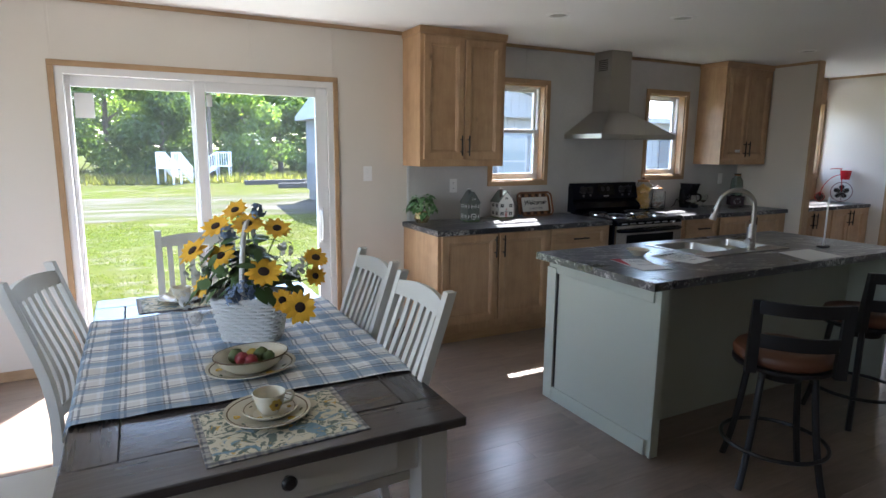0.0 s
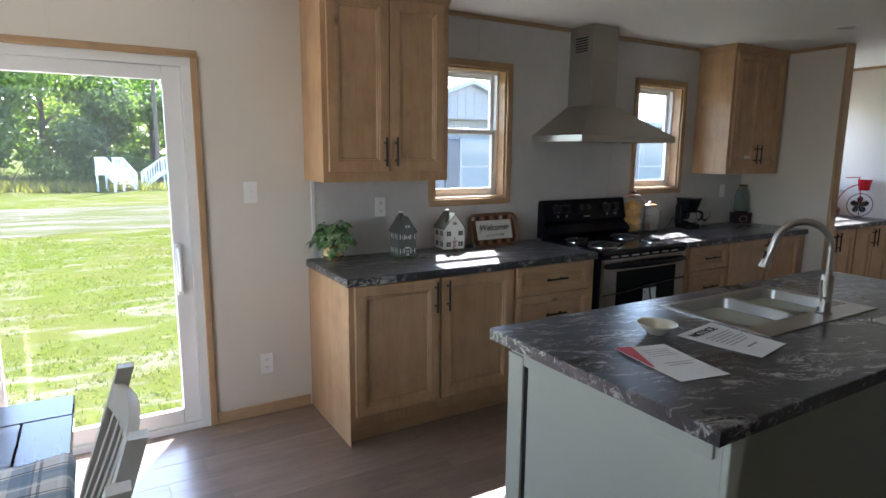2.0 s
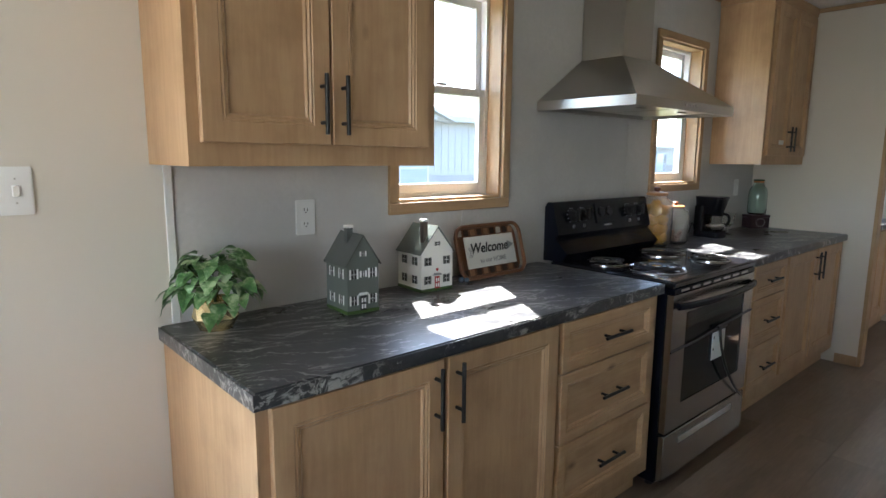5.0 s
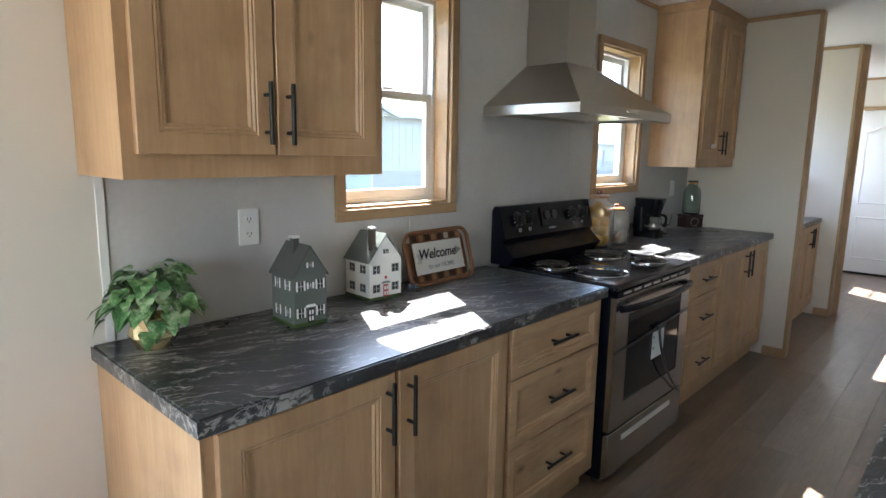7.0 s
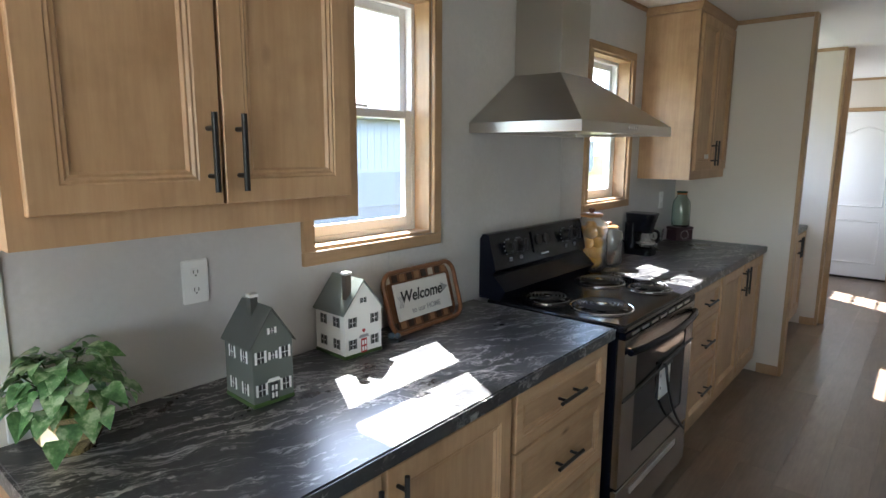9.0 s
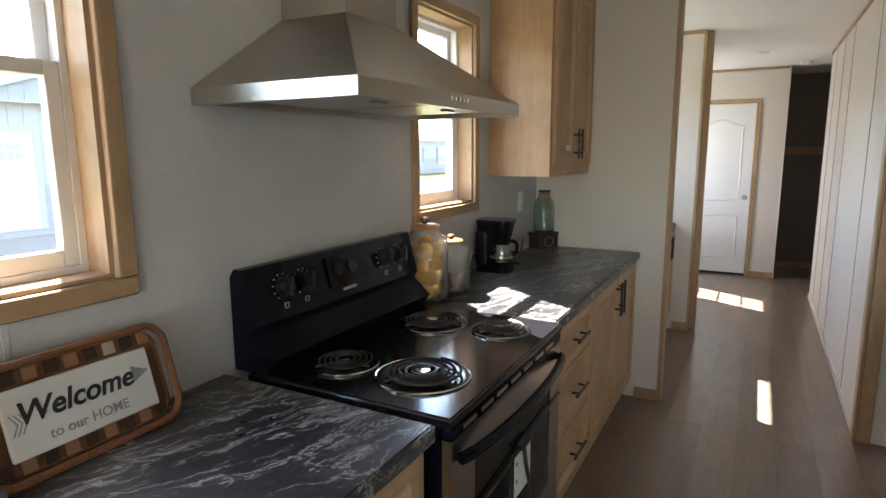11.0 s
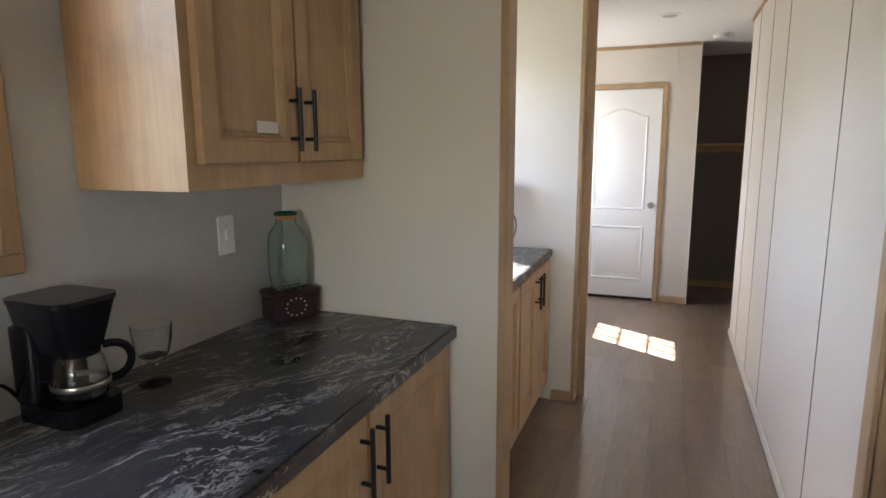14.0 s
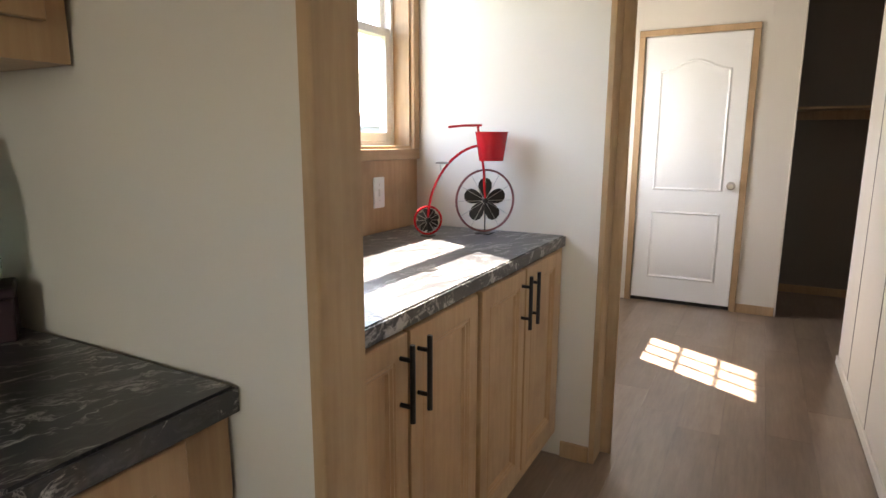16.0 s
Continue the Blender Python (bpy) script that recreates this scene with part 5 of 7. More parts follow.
def petal(bm, m, length, width, lift, curl, n=5):
    """One pointed petal from the middle outwards."""
    rows = []
    for k in range(n + 1):
        u = k / n
        w = width * (math.sin(math.pi * min(1, u * 0.85 + 0.12)) ** 0.8) * (1 if u < 1 else 0.0)
        z = lift * u + curl * u * u
        rows.append([bm.verts.new(m @ Vector((u * length, s * w * 0.5, z - abs(s) * 0.002))) for s in (-1, 0, 1)])
    for a, b in zip(rows, rows[1:]):
        bm.faces.new((a[0], a[1], b[1], b[0]))
        bm.faces.new((a[1], a[2], b[2], b[1]))


rng = random.Random(21)
core = Vector((BX, BY, BZ + 0.15))
SPOTS = ((336, 468, 0.064, 0), (374, 425, 0.058, 0.02), (388, 474, 0.056, -0.03), (432, 418, 0.062, -0.01), (404, 397, 0.050, 0.05), (477, 428, 0.054, 0.03), (467, 496, 0.066, -0.09), (358, 527, 0.045, -0.06), (543, 480, 0.052, 0.02), (543, 512, 0.042, 0.0), (527, 556, 0.062, -0.11), (497, 545, 0.046, -0.10))
for u, v, r, d in SPOTS:
    p = Vector((BX, BY, BZ + 0.182)) + FR * (u - 432) * 0.00232 + UP_Z * (545 - v) * 0.00222 + FD * d
    n = (p - core).normalized() * 0.55 + Vector((-0.30, -0.62, 0.30)) + Vector((rng.uniform(-.2, .2), rng.uniform(-.2, .2), rng.uniform(-.1, .3)))
    m = frame_of(p, n.normalized(), rng.uniform(0, 360))
    bm = bmesh.new()
    for ring, (cnt, ln) in enumerate(((13, 1.0), (11, 0.82))):
        for k in range(cnt):
            petal(bm, m @ pose(0, 0, 0.002 * ring, 0, 0, 360 * k / cnt + ring * 14 + rng.uniform(-6, 6)) @ Matrix.Translation((r * 0.22, 0, 0)), r * ln * rng.uniform(0.75, 0.95), r * 0.42, r * 0.12, r * rng.uniform(-0.25, 0.15))
    f = part("sunflower", bm, PETAL, fb, smooth=60)
    bm = lathe(bmesh.new(), [(0, 0.008), (r * 0.15, 0.0085), (r * 0.30, 0.005), (r * 0.34, 0.0), (r * 0.2, -0.006), (0, -0.008)], seg=18, m=m)
    part("seed_head", bm, EYE, f)
    part("stem", tube(bmesh.new(), bez(core, core + UP_Z * 0.08, p - n * 0.06, p - n * 0.004, 8), 0.0028, 6), STEM, f)
for k in range(130):
    a, e = rng.uniform(0, 6.28), rng.uniform(-0.05, 1.45)
    q = 0.6 + 0.7 * rng.random()
    d = FR * math.cos(a) * 0.195 * math.cos(e) + FD * math.sin(a) * 0.13 * math.cos(e) + UP_Z * 0.21 * math.sin(e)
    p = core + UP_Z * 0.05 + d * q * 0.85
    bm = bmesh.new() if k % 10 == 0 else bm
    petal(bm, frame_of(p, (d.normalized() + Vector((rng.uniform(-.5, .5), rng.uniform(-.5, .5), 0.6))).normalized(), rng.uniform(0, 360)), rng.uniform(0.06, 0.10), rng.uniform(0.032, 0.05), -0.004, -0.015)
    if k % 10 == 9: tagged(part("foliage", bm, LEAF, fb, smooth=60), kind="stuff")
for u, v, d, r, m, cnt in ((440, 525, -0.11, 0.05, BLUE_F, 46), (444, 396, 0.03, 0.035, BLUE_F, 30), (398, 437, 0.0, 0.04, BLUE_F, 34), (497, 462, -0.02, 0.035, WHITE_F, 26), (516, 492, -0.04, 0.05, WHITE_F, 36), (340, 505, -0.02, 0.045, WHITE_F, 34), (330, 552, -0.05, 0.04, WHITE_F, 34), (345, 585, -0.06, 0.03, WHITE_F, 22), (420, 540, -0.10, 0.045, BLUE_F, 40)):
    p = Vector((BX, BY, BZ + 0.182)) + FR * (u - 432) * 0.00232 + UP_Z * (545 - v) * 0.00222 + FD * d
    bm = bmesh.new()
    for _ in range(cnt):
        q = Vector((rng.gauss(0, 1), rng.gauss(0, 1), rng.gauss(0, 1))).normalized()
        b0 = p + q * r * rng.uniform(0.6, 1.0)
        mm = frame_of(b0, q, rng.uniform(0, 360))
        for j in range(4): petal(bm, mm @ pose(0, 0, 0, 0, 0, 90 * j), 0.011, 0.011, 0.002, 0, 2)
    tube(bm, [core, (core + p) / 2 + UP_Z * 0.03, p], 0.002, 5)
    tagged(part("blossom_cluster", bm, m, fb, smooth=60), kind="stuff")


# ---- bar stools ----
SEAT_B = plain("brown_leatherette", (0.105, 0.038, 0.016), 0.45, vary=0.15, grain=90, relief=0.3)


def bar_stool(label):
    s = thing("bar_stool", (0, 0, 0), label, "stool", "stools at the island")
    part("seat", lathe(bmesh.new(), [(0, 0.585), (0.185, 0.585), (0.205, 0.600), (0.210, 0.625), (0.198, 0.648), (0.15, 0.658), (0, 0.660)], seg=40), SEAT_B, s, "brown padded round seat", world=False, smooth=60)
    part("seat_ring", lathe(bmesh.new(), [(0.15, 0.565), (0.205, 0.565), (0.210, 0.572), (0.210, 0.584), (0.15, 0.584), (0.15, 0.565)], seg=40), BLACK_MATT, s, world=False)
    part("swivel", rod(bmesh.new(), (0, 0, 0.50), (0, 0, 0.566), 0.09, 0.11, 24), BLACK_MATT, s, world=False)
    for k in range(4):
        a = radians(45 + 90 * k)
        c, q = math.cos(a), math.sin(a)
        part("leg", tube(bmesh.new(), bez((c * 0.15, q * 0.15, 0.56), (c * 0.17, q * 0.17, 0.40), (c * 0.185, q * 0.185, 0.2), (c * 0.245, q * 0.245, 0.0), 10), 0.016, 8), BLACK_MATT, s, world=False)
    part("foot_ring", tube(bmesh.new(), [(0.225 * math.cos(2 * math.pi * k / 40), 0.225 * math.sin(2 * math.pi * k / 40), 0.185) for k in range(40)], 0.010, 8, closed=True), BLACK_MATT, s, world=False)
    for x in (-1, 1):
        bm = bmesh.new()
        prism(bm, [(-0.185, 0.57), (-0.145, 0.57), (-0.185, 0.905), (-0.205, 0.905)], 'x', x * 0.175 - 0.022, x * 0.175 + 0.022)
        part("back_post", bm, BLACK_MATT, s, world=False)
    for z0, z1, y0 in ((0.845, 0.905, -0.192), (0.690, 0.755, -0.172)):
        bm = bmesh.new()
        rings = []
        for k in range(13):
            u = -1 + k / 6
            y = y0 - 0.045 * (1 - u * u)
            rings.append([bm.verts.new(p) for p in ((u * 0.17, y - 0.008, z0), (u * 0.17, y + 0.008, z0), (u * 0.17, y - 0.004, z1), (u * 0.17, y - 0.018, z1))])
        for a, b in zip(rings, rings[1:]):
            for k in range(4): bm.faces.new((a[k], a[(k + 1) % 4], b[(k + 1) % 4], b[k]))
        bm.faces.new(rings[0])
        bm.faces.new(rings[-1][::-1])
        part("back_rail", bm, BLACK_MATT, s, world=False)
    return s


bs = bar_stool("black metal swivel stool with a brown padded seat")
bs.matrix_basis = pose(2.615, 1.615, 0, 0, 0, -42)
copy_thing(bs, pose(3.66, 1.80, 0, 0, 0, -20))


# ---- wall plates, ceiling fittings ----
def wall_plate(x, z, sockets, y=YB, label=None, switch=False):
    p = thing("light_switch" if switch else "wall_outlet", (x, y, z), label or ("white rocker light switch on the wall" if switch else "white double wall outlet"), "switch" if switch else "outlet", "wall plates")
    part("plate", B(x - 0.037, x + 0.037, y - 0.0065, y - 0.0005, z - 0.06, z + 0.06, bevel=0.003, seg=2), PLASTIC_WHITE, p)
    if switch:
        part("rocker", B(x - 0.008, x + 0.008, y - 0.013, y - 0.006, z - 0.014, z + 0.014, bevel=0.002), PLASTIC_WHITE, p)
        for s in (-0.03, 0.03): part("screw", rod(bmesh.new(), (x, y - 0.0072, z + s), (x, y - 0.006, z + s), 0.0022, seg=8), STEEL, p)
    else:
        for s in (-0.024, 0.024):
            f = part("socket", prism(bmesh.new(), [(x + 0.017 * math.cos(a) * (1.0), z + s + max(-0.012, min(0.012, 0.017 * math.sin(a)))) for a in [2 * math.pi * k / 20 for k in range(20)]], 'y', y - 0.0085, y - 0.006), PLASTIC_WHITE, p)
            b = bmesh.new()
            for dx in (-0.006, 0.006): box(b, x + dx - 0.0011, x + dx + 0.0011, y - 0.0088, y - 0.0080, z + s - 0.002, z + s + 0.007)
            rod(b, (x, y - 0.0088, z + s - 0.007), (x, y - 0.008, z + s - 0.007), 0.0024, seg=8)
            part("slots", b, BLACK_MATT, f)
    return p


wall_plate(1.683, 1.318, 0, switch=True)
wall_plate(1.733, 0.312, 2)
wall_plate(2.473, 1.205, 2)
wall_plate(5.955, 1.214, 0, switch=True)
wide = wall_plate(5.000, 1.070, 2)
wide.rotation_euler.y = radians(90)
wall_plate(7.555, 1.070, 0, label="white blank-look switch on the oak niche wall", switch=True)

LENS = plain("frosted_lamp_lens", (0.42, 0.41, 0.39), 0.35, vary=0.02)
for x, y in ((2.67, 3.445), (3.467, 3.079), (5.57, 3.463), (6.62, 3.25), (9.28, 3.35)):
    l = thing("recessed_light", (x, y, ZC - 0.012), "white round recessed ceiling light, switched off", "ceiling light", "recessed ceiling lights")
    part("trim_ring", lathe(bmesh.new(), [(0.058, ZC - 0.004), (0.062, ZC - 0.010), (0.078, ZC - 0.008), (0.086, ZC - 0.001), (0.086, ZC)], (x, y, 0), 36), PLASTIC_WHITE, l)
    part("lens", lathe(bmesh.new(), [(0, ZC - 0.006), (0.05, ZC - 0.005), (0.058, ZC - 0.003)], (x, y, 0), 32), LENS, l)
v = thing("smoke_alarm", (10.2, 2.95, ZC - 0.03), "white round smoke alarm under the hall ceiling", "smoke alarm")
part("base", lathe(bmesh.new(), [(0, ZC - 0.034), (0.045, ZC - 0.034), (0.056, ZC - 0.026), (0.062, ZC - 0.006), (0.064, ZC)], (10.2, 2.95, 0), 32), PLASTIC_WHITE, v)
cv = thing("ceiling_vent", (6.9, 2.55 + 0.6, ZC - 0.01), "white louvred ceiling vent", "vent")
part("frame", B(6.76, 7.04, 3.04, 3.26, ZC - 0.006, ZC - 0.0005, bevel=0.002), PLASTIC_WHITE, cv)
for k in range(7): part("slat", B(6.785, 7.015, 3.062 + k * 0.027, 3.076 + k * 0.027, ZC - 0.013, ZC - 0.0062), PLASTIC_WHITE, cv)


# ---- lettering ----
def lettering(text, size, material, parent, m, name="lettering", shear=0.0, space=1.0, thick=0.0004, bold=0.0):
    cu = bpy.data.curves.new(name, 'FONT')
    cu.body, cu.size, cu.align_x, cu.align_y, cu.extrude, cu.shear, cu.space_character, cu.offset = text, size, 'CENTER', 'CENTER', thick, shear, space, bold
    tmp = bpy.data.objects.new(name, cu)
    me = bpy.data.meshes.new_from_object(tmp)
    bpy.data.objects.remove(tmp)
    me.materials.append(material)
    ob = new(name, me)
    ob.parent = parent
    ob.matrix_basis = m
    return ob


INK = plain("black_ink", (0.02, 0.02, 0.022), 0.6)
GREY_INK = plain("grey_ink", (0.28, 0.28, 0.29), 0.6)

# ---- potted plant ----
GOLD = plain("brushed_gold_pot", (0.86, 0.72, 0.42), 0.24, 0.85, vary=0.08)
pp = thing("potted_plant", (2.112, 4.435, CT), "leafy green plant in a faceted gold pot", "plant")
bm = bmesh.new()
n = 8
rg = []
for r, z, o in ((0.046, 0.0, 0), (0.065, 0.036, 0.5), (0.056, 0.088, 0), (0.052, 0.088, 0), (0.050, 0.072, 0)):
    rg.append([bm.verts.new((r * math.cos(2 * math.pi * (k + o) / n), r * math.sin(2 * math.pi * (k + o) / n), z)) for k in range(n)])
for a, b in zip(rg, rg[1:]):
    for k in range(n):
        bm.faces.new((a[k], a[(k + 1) % n], b[k]))
        bm.faces.new((a[(k + 1) % n], b[(k + 1) % n], b[k]))
bm.faces.new(rg[0][::-1])
bm.faces.new(rg[-1])
part("pot", bm, GOLD, pp, "faceted gold pot", smooth=5, world=False)


def make_ivy():
    s = Nodes("variegated_leaf")
    v = s.coords(local=True)
    col = s.ramp(s.noise(v, 26, 5, 0.7), [(0.36, (0.045, 0.125, 0.038)), (0.50, (0.115, 0.25, 0.085)), (0.60, (0.36, 0.48, 0.28))])
    s.bump(s.noise(v, 90, 2), 0.3, 0.002)
    return s.out(col, 0.4)


IVY = make_ivy()


def heart_leaf(bm, m, l):
    out = [(0, 0), (0.10, 0.30), (0.32, 0.42), (0.62, 0.30), (1.0, 0.0)]
    mid = [bm.verts.new(m @ Vector((l * u, 0, l * (0.10 * math.sin(3 * u) - 0.30 * u * u)))) for u, _ in out]
    for s in (-1, 1):
        side = [bm.verts.new(m @ Vector((l * (u - 0.05 * (0 < w)), s * l * w, l * (0.10 * math.sin(3 * u) - 0.30 * u * u + 0.20 * w)))) for u, w in out[1:-1]]
        chain = [mid[0]] + side + [mid[-1]]
        for k in range(len(chain) - 1):
            f = [mid[k], mid[k + 1], chain[k + 1], chain[k]]
            f = [q for i, q in enumerate(f) if q not in f[:i]]
            if len(f) >= 3: bm.faces.new(f)


rng = random.Random(8)
for k in range(118):
    a = k * 2.399
    ln = rng.uniform(0.038, 0.062)
    rr = 0.045 + 0.075 * (k / 118) * rng.uniform(0.7, 1.1)
    z = 0.085 + 0.125 * (1 - (k / 118) ** 1.3) + rng.uniform(-0.015, 0.02)
    p = Vector((math.cos(a) * rr, math.sin(a) * rr, z))
    if p.y > 0.085: p.y = 0.085
    m = Matrix.Translation(p) @ pose(0, 0, 0, rng.uniform(-25, 25), rng.uniform(-15, 35) + 20 * k / 118, math.degrees(a) + rng.uniform(-35, 35))
    bm = bmesh.new()
    heart_leaf(bm, m, ln)
    part("leaf", bm, IVY, pp, smooth=70, world=False)
bm = bmesh.new()
for k in range(14):
    a = k * 2.4
    tube(bm, bez((0, 0, 0.07), (0, 0, 0.12), (math.cos(a) * 0.05, math.sin(a) * 0.05, 0.15), (math.cos(a) * 0.08, math.sin(a) * 0.08, 0.12 + 0.07 * rng.random()), 6), 0.0016, 5)
part("stems", bm, STEM, pp, world=False)


# ---- little tin houses ----
def tin_house(at, turn, w, d, eave, ridge, wall_m, roof_m, trim_m, door_m, chimney_at, label):
    h = thing("tin_house", at, label, "ornament", "house-shaped tins on the counter")
    bm = bmesh.new()
    prism(bm, [(-w / 2, 0), (w / 2, 0), (w / 2, eave), (0, ridge), (-w / 2, eave)], 'y', -d / 2, d / 2)
    part("body", bm, wall_m, h, world=False)
    for s in (-1, 1):
        bm = bmesh.new()
        sl = (ridge - eave) / (w / 2)
        o, t = 0.008, 0.004
        prism(bm, [(s * (w / 2 + o), eave - sl * o + 0.0008), (0, ridge + 0.0008), (0, ridge + t + 0.002), (s * (w / 2 + o), eave - sl * o + t)], 'y', -d / 2 - 0.005, d / 2 + 0.005)
        part("roof_slope", bm, roof_m, h, world=False)
    cx, cy = chimney_at
    zc = ridge - (ridge - eave) / (w / 2) * abs(cx)
    part("chimney", B(cx - 0.010, cx + 0.010, cy - 0.010, cy + 0.010, zc - 0.02, ridge + 0.022), roof_m if wall_m != TIN_WHITE else BRICK_M, h, world=False)
    part("chimney_cap", B(cx - 0.012, cx + 0.012, cy - 0.012, cy + 0.012, ridge + 0.022, ridge + 0.030), trim_m, h, world=False)
    part("hedge", B(-w / 2 - 0.002, w / 2 + 0.002, -d / 2 - 0.002, d / 2 + 0.002, 0.0004, 0.012, bevel=0.0015), LEAF, h, world=False)

    def window(face, u, z, ww=0.019, hh=0.029):
        if face == 'f': q = lambda a, b, c, e, k: B(u + a, u + b, -d / 2 - k, -d / 2 + 0.0005, z + c, z + e)
        else: q = lambda a, b, c, e, k: B(-w / 2 - k, -w / 2 + 0.0005, u + a, u + b, z + c, z + e)
        f = part("window", q(-ww / 2, ww / 2, 0, hh, 0.0012), INK, h, world=False)
        part("window_bar", q(-0.0007, 0.0007, 0, hh, 0.0018), trim_m, f, world=False)
        part("window_bar", q(-ww / 2, ww / 2, hh / 2 - 0.0007, hh / 2 + 0.0007, 0.0018), trim_m, f, world=False)
        for s in (-1, 1): part("shutter", q(s * (ww / 2 + 0.0035) - 0.003, s * (ww / 2 + 0.0035) + 0.003, -0.001, hh + 0.001, 0.0015), SHUT_M if trim_m == PLASTIC_WHITE and wall_m == TIN_WHITE else PLASTIC_WHITE, f, world=False)
    for z in (0.030, eave - 0.050):
        for u in (-d * 0.22, d * 0.22): window('s', u, z)
        for u in (-w * 0.30, w * 0.30): window('f', u, z)
    window('f', 0, eave + (ridge - eave) * 0.25, 0.012, 0.014)
    if wall_m != TIN_WHITE: window('f', 0, eave - 0.046, 0.012, 0.018)
    dd = part("door", B(-0.011, 0.011, -d / 2 - 0.0022, -d / 2 + 0.0005, 0.010, 0.056), door_m, h, world=False)
    for x in (-0.005, 0.005):
        for z in (0.016, 0.036): part("door_panel", B(x - 0.003, x + 0.003, -d / 2 - 0.003, -d / 2 - 0.002, z, z + 0.014), trim_m, dd, world=False)
    part("door_hood", prism(bmesh.new(), [(-0.020, 0.060), (0.020, 0.060), (0.014, 0.068), (-0.014, 0.068)], 'y', -d / 2 - 0.004, -d / 2), GREY_INK if wall_m == TIN_WHITE else PLASTIC_WHITE, h, world=False)
    if wall_m == TIN_WHITE:
        bm = bmesh.new()
        prism(bm, [(0, 0.074), (0.006, 0.081), (0.005, 0.086), (0.002, 0.087), (0, 0.085), (-0.002, 0.087), (-0.005, 0.086), (-0.006, 0.081)], 'y', -d / 2 - 0.0015, -d / 2)
        part("painted_heart", bm, RED_M, h, world=False)
    h.matrix_basis = pose(*at, 0, 0, turn)
    return h


TIN_GREY = plain("grey_green_tin", (0.125, 0.140, 0.125), 0.45, vary=0.08)
TIN_WHITE = plain("white_tin", (0.78, 0.775, 0.74), 0.4, vary=0.05)
TIN_ROOF = plain("dark_grey_tin_roof", (0.085, 0.090, 0.085), 0.40, vary=0.12, grain=120)
TIN_ROOF2 = plain("green_grey_tin_roof", (0.15, 0.17, 0.155), 0.28, vary=0.1, grain=120)
BRICK_M = plain("dark_brick_print", (0.10, 0.075, 0.06), 0.5, vary=0.4, grain=150)
SHUT_M = plain("grey_painted_shutter", (0.13, 0.14, 0.13), 0.5)
RED_M = plain("red_paint", (0.42, 0.025, 0.03), 0.3, vary=0.06)
tin_house((2.536, 4.368, CT), -3.0, 0.114, 0.138, 0.165, 0.248, TIN_GREY, TIN_ROOF, PLASTIC_WHITE, INK, (-0.012, 0.0), "grey-green house-shaped tin with painted windows")
tin_house((2.928, 4.466, CT), -3.0, 0.146, 0.150, 0.150, 0.240, TIN_WHITE, TIN_ROOF2, PLASTIC_WHITE, RED_M, (-0.040, -0.045), "white house-shaped tin with a red door")

# ---- leaning tray and welcome sign ----
BROWN_W = wood("brown_bentwood", (0.10, 0.040, 0.016), (0.17, 0.070, 0.028), (0.23, 0.10, 0.045), 'X', 0.4, knots=False)
tr = thing("woven_tray", (3.298, 4.455, CT), "brown woven tray leaning on the wall", "tray")
TM = pose(3.298, 4.455, CT + 0.002, -16, 0, 1)
TW, TH = 0.39, 0.215


def tray_local(bm):
    for q in bm.verts: q.co = TM @ q.co
    return bm


outl = rounded(-TW / 2, TW / 2, 0, TH, 0.045, 6)
part("rim", tray_local(tube(bmesh.new(), [(x, -0.018, z) for x, z in outl], 0.0085, 8, closed=True)), BROWN_W, tr)
part("foot_rim", tray_local(tube(bmesh.new(), [(x * 0.93, 0.004, 0.008 + z * 0.925) for x, z in outl], 0.006, 8, closed=True)), BROWN_W, tr)
part("back", tray_local(prism(bmesh.new(), [(x * 0.93, 0.008 + z * 0.925) for x, z in outl], 'y', 0.003, 0.008)), BROWN_W, tr)
CHIPS = (plain("dark_brown_splint", (0.045, 0.022, 0.014), 0.5), plain("tan_splint", (0.33, 0.17, 0.08), 0.5), plain("pale_splint", (0.50, 0.44, 0.36), 0.5))
for k in range(9):
    for z, kk in ((0.178, 0), (0.012, 1)):
        x = -0.158 + k * 0.0395
        part("splint", tray_local(B(x - 0.0125, x + 0.0125, -0.0015, 0.002, z, z + 0.026)), CHIPS[(0 if (k + kk) % 2 else (2 if kk == 0 and k % 3 == 0 else 1))], tr)
sg = thing("welcome_sign", (3.298, 4.43, CT + 0.03), "white wooden sign reading Welcome to our HOME", "sign")
SM = TM @ pose(0.0, -0.012, 0.106)
bm = box(bmesh.new(), -0.148, 0.148, -0.006, 0.006, -0.066, 0.066, bevel=0.003)
for q in bm.verts: q.co = SM @ q.co
part("board", bm, plain("white_washed_board", (0.66, 0.65, 0.62), 0.6, vary=0.05), sg)
base = Matrix.Translation(-ORIGIN[sg.name])
lettering("Welcome", 0.058, INK, sg, base @ SM @ pose(-0.014, -0.0068, 0.014, 90), shear=0.25, bold=0.0013)
lettering("to our HOME", 0.028, GREY_INK, sg, base @ SM @ pose(0.0, -0.0068, -0.038, 90), bold=0.0003)
for s, x in ((1, 0.118), (-1, -0.128)):
    bm = bmesh.new()
    if s > 0: prism(bm, [(x - 0.016, -0.002), (x - 0.016, 0.034), (x + 0.022, 0.016)], 'y', -0.0072, -0.0062)
    else:
        for j in range(3): prism(bm, [(x - 0.012 + j * 0.008, -0.020), (x - 0.009 + j * 0.008, -0.020), (x + 0.002 + j * 0.008, 0.0), (x - 0.009 + j * 0.008, 0.020), (x - 0.012 + j * 0.008, 0.020), (x - 0.001 + j * 0.008, 0.0)], 'y', -0.0072, -0.0062)
    for q in bm.verts: q.co = SM @ q.co
    part("arrow", bm, GREY_INK, sg, smooth=10)
bm = bmesh.new()
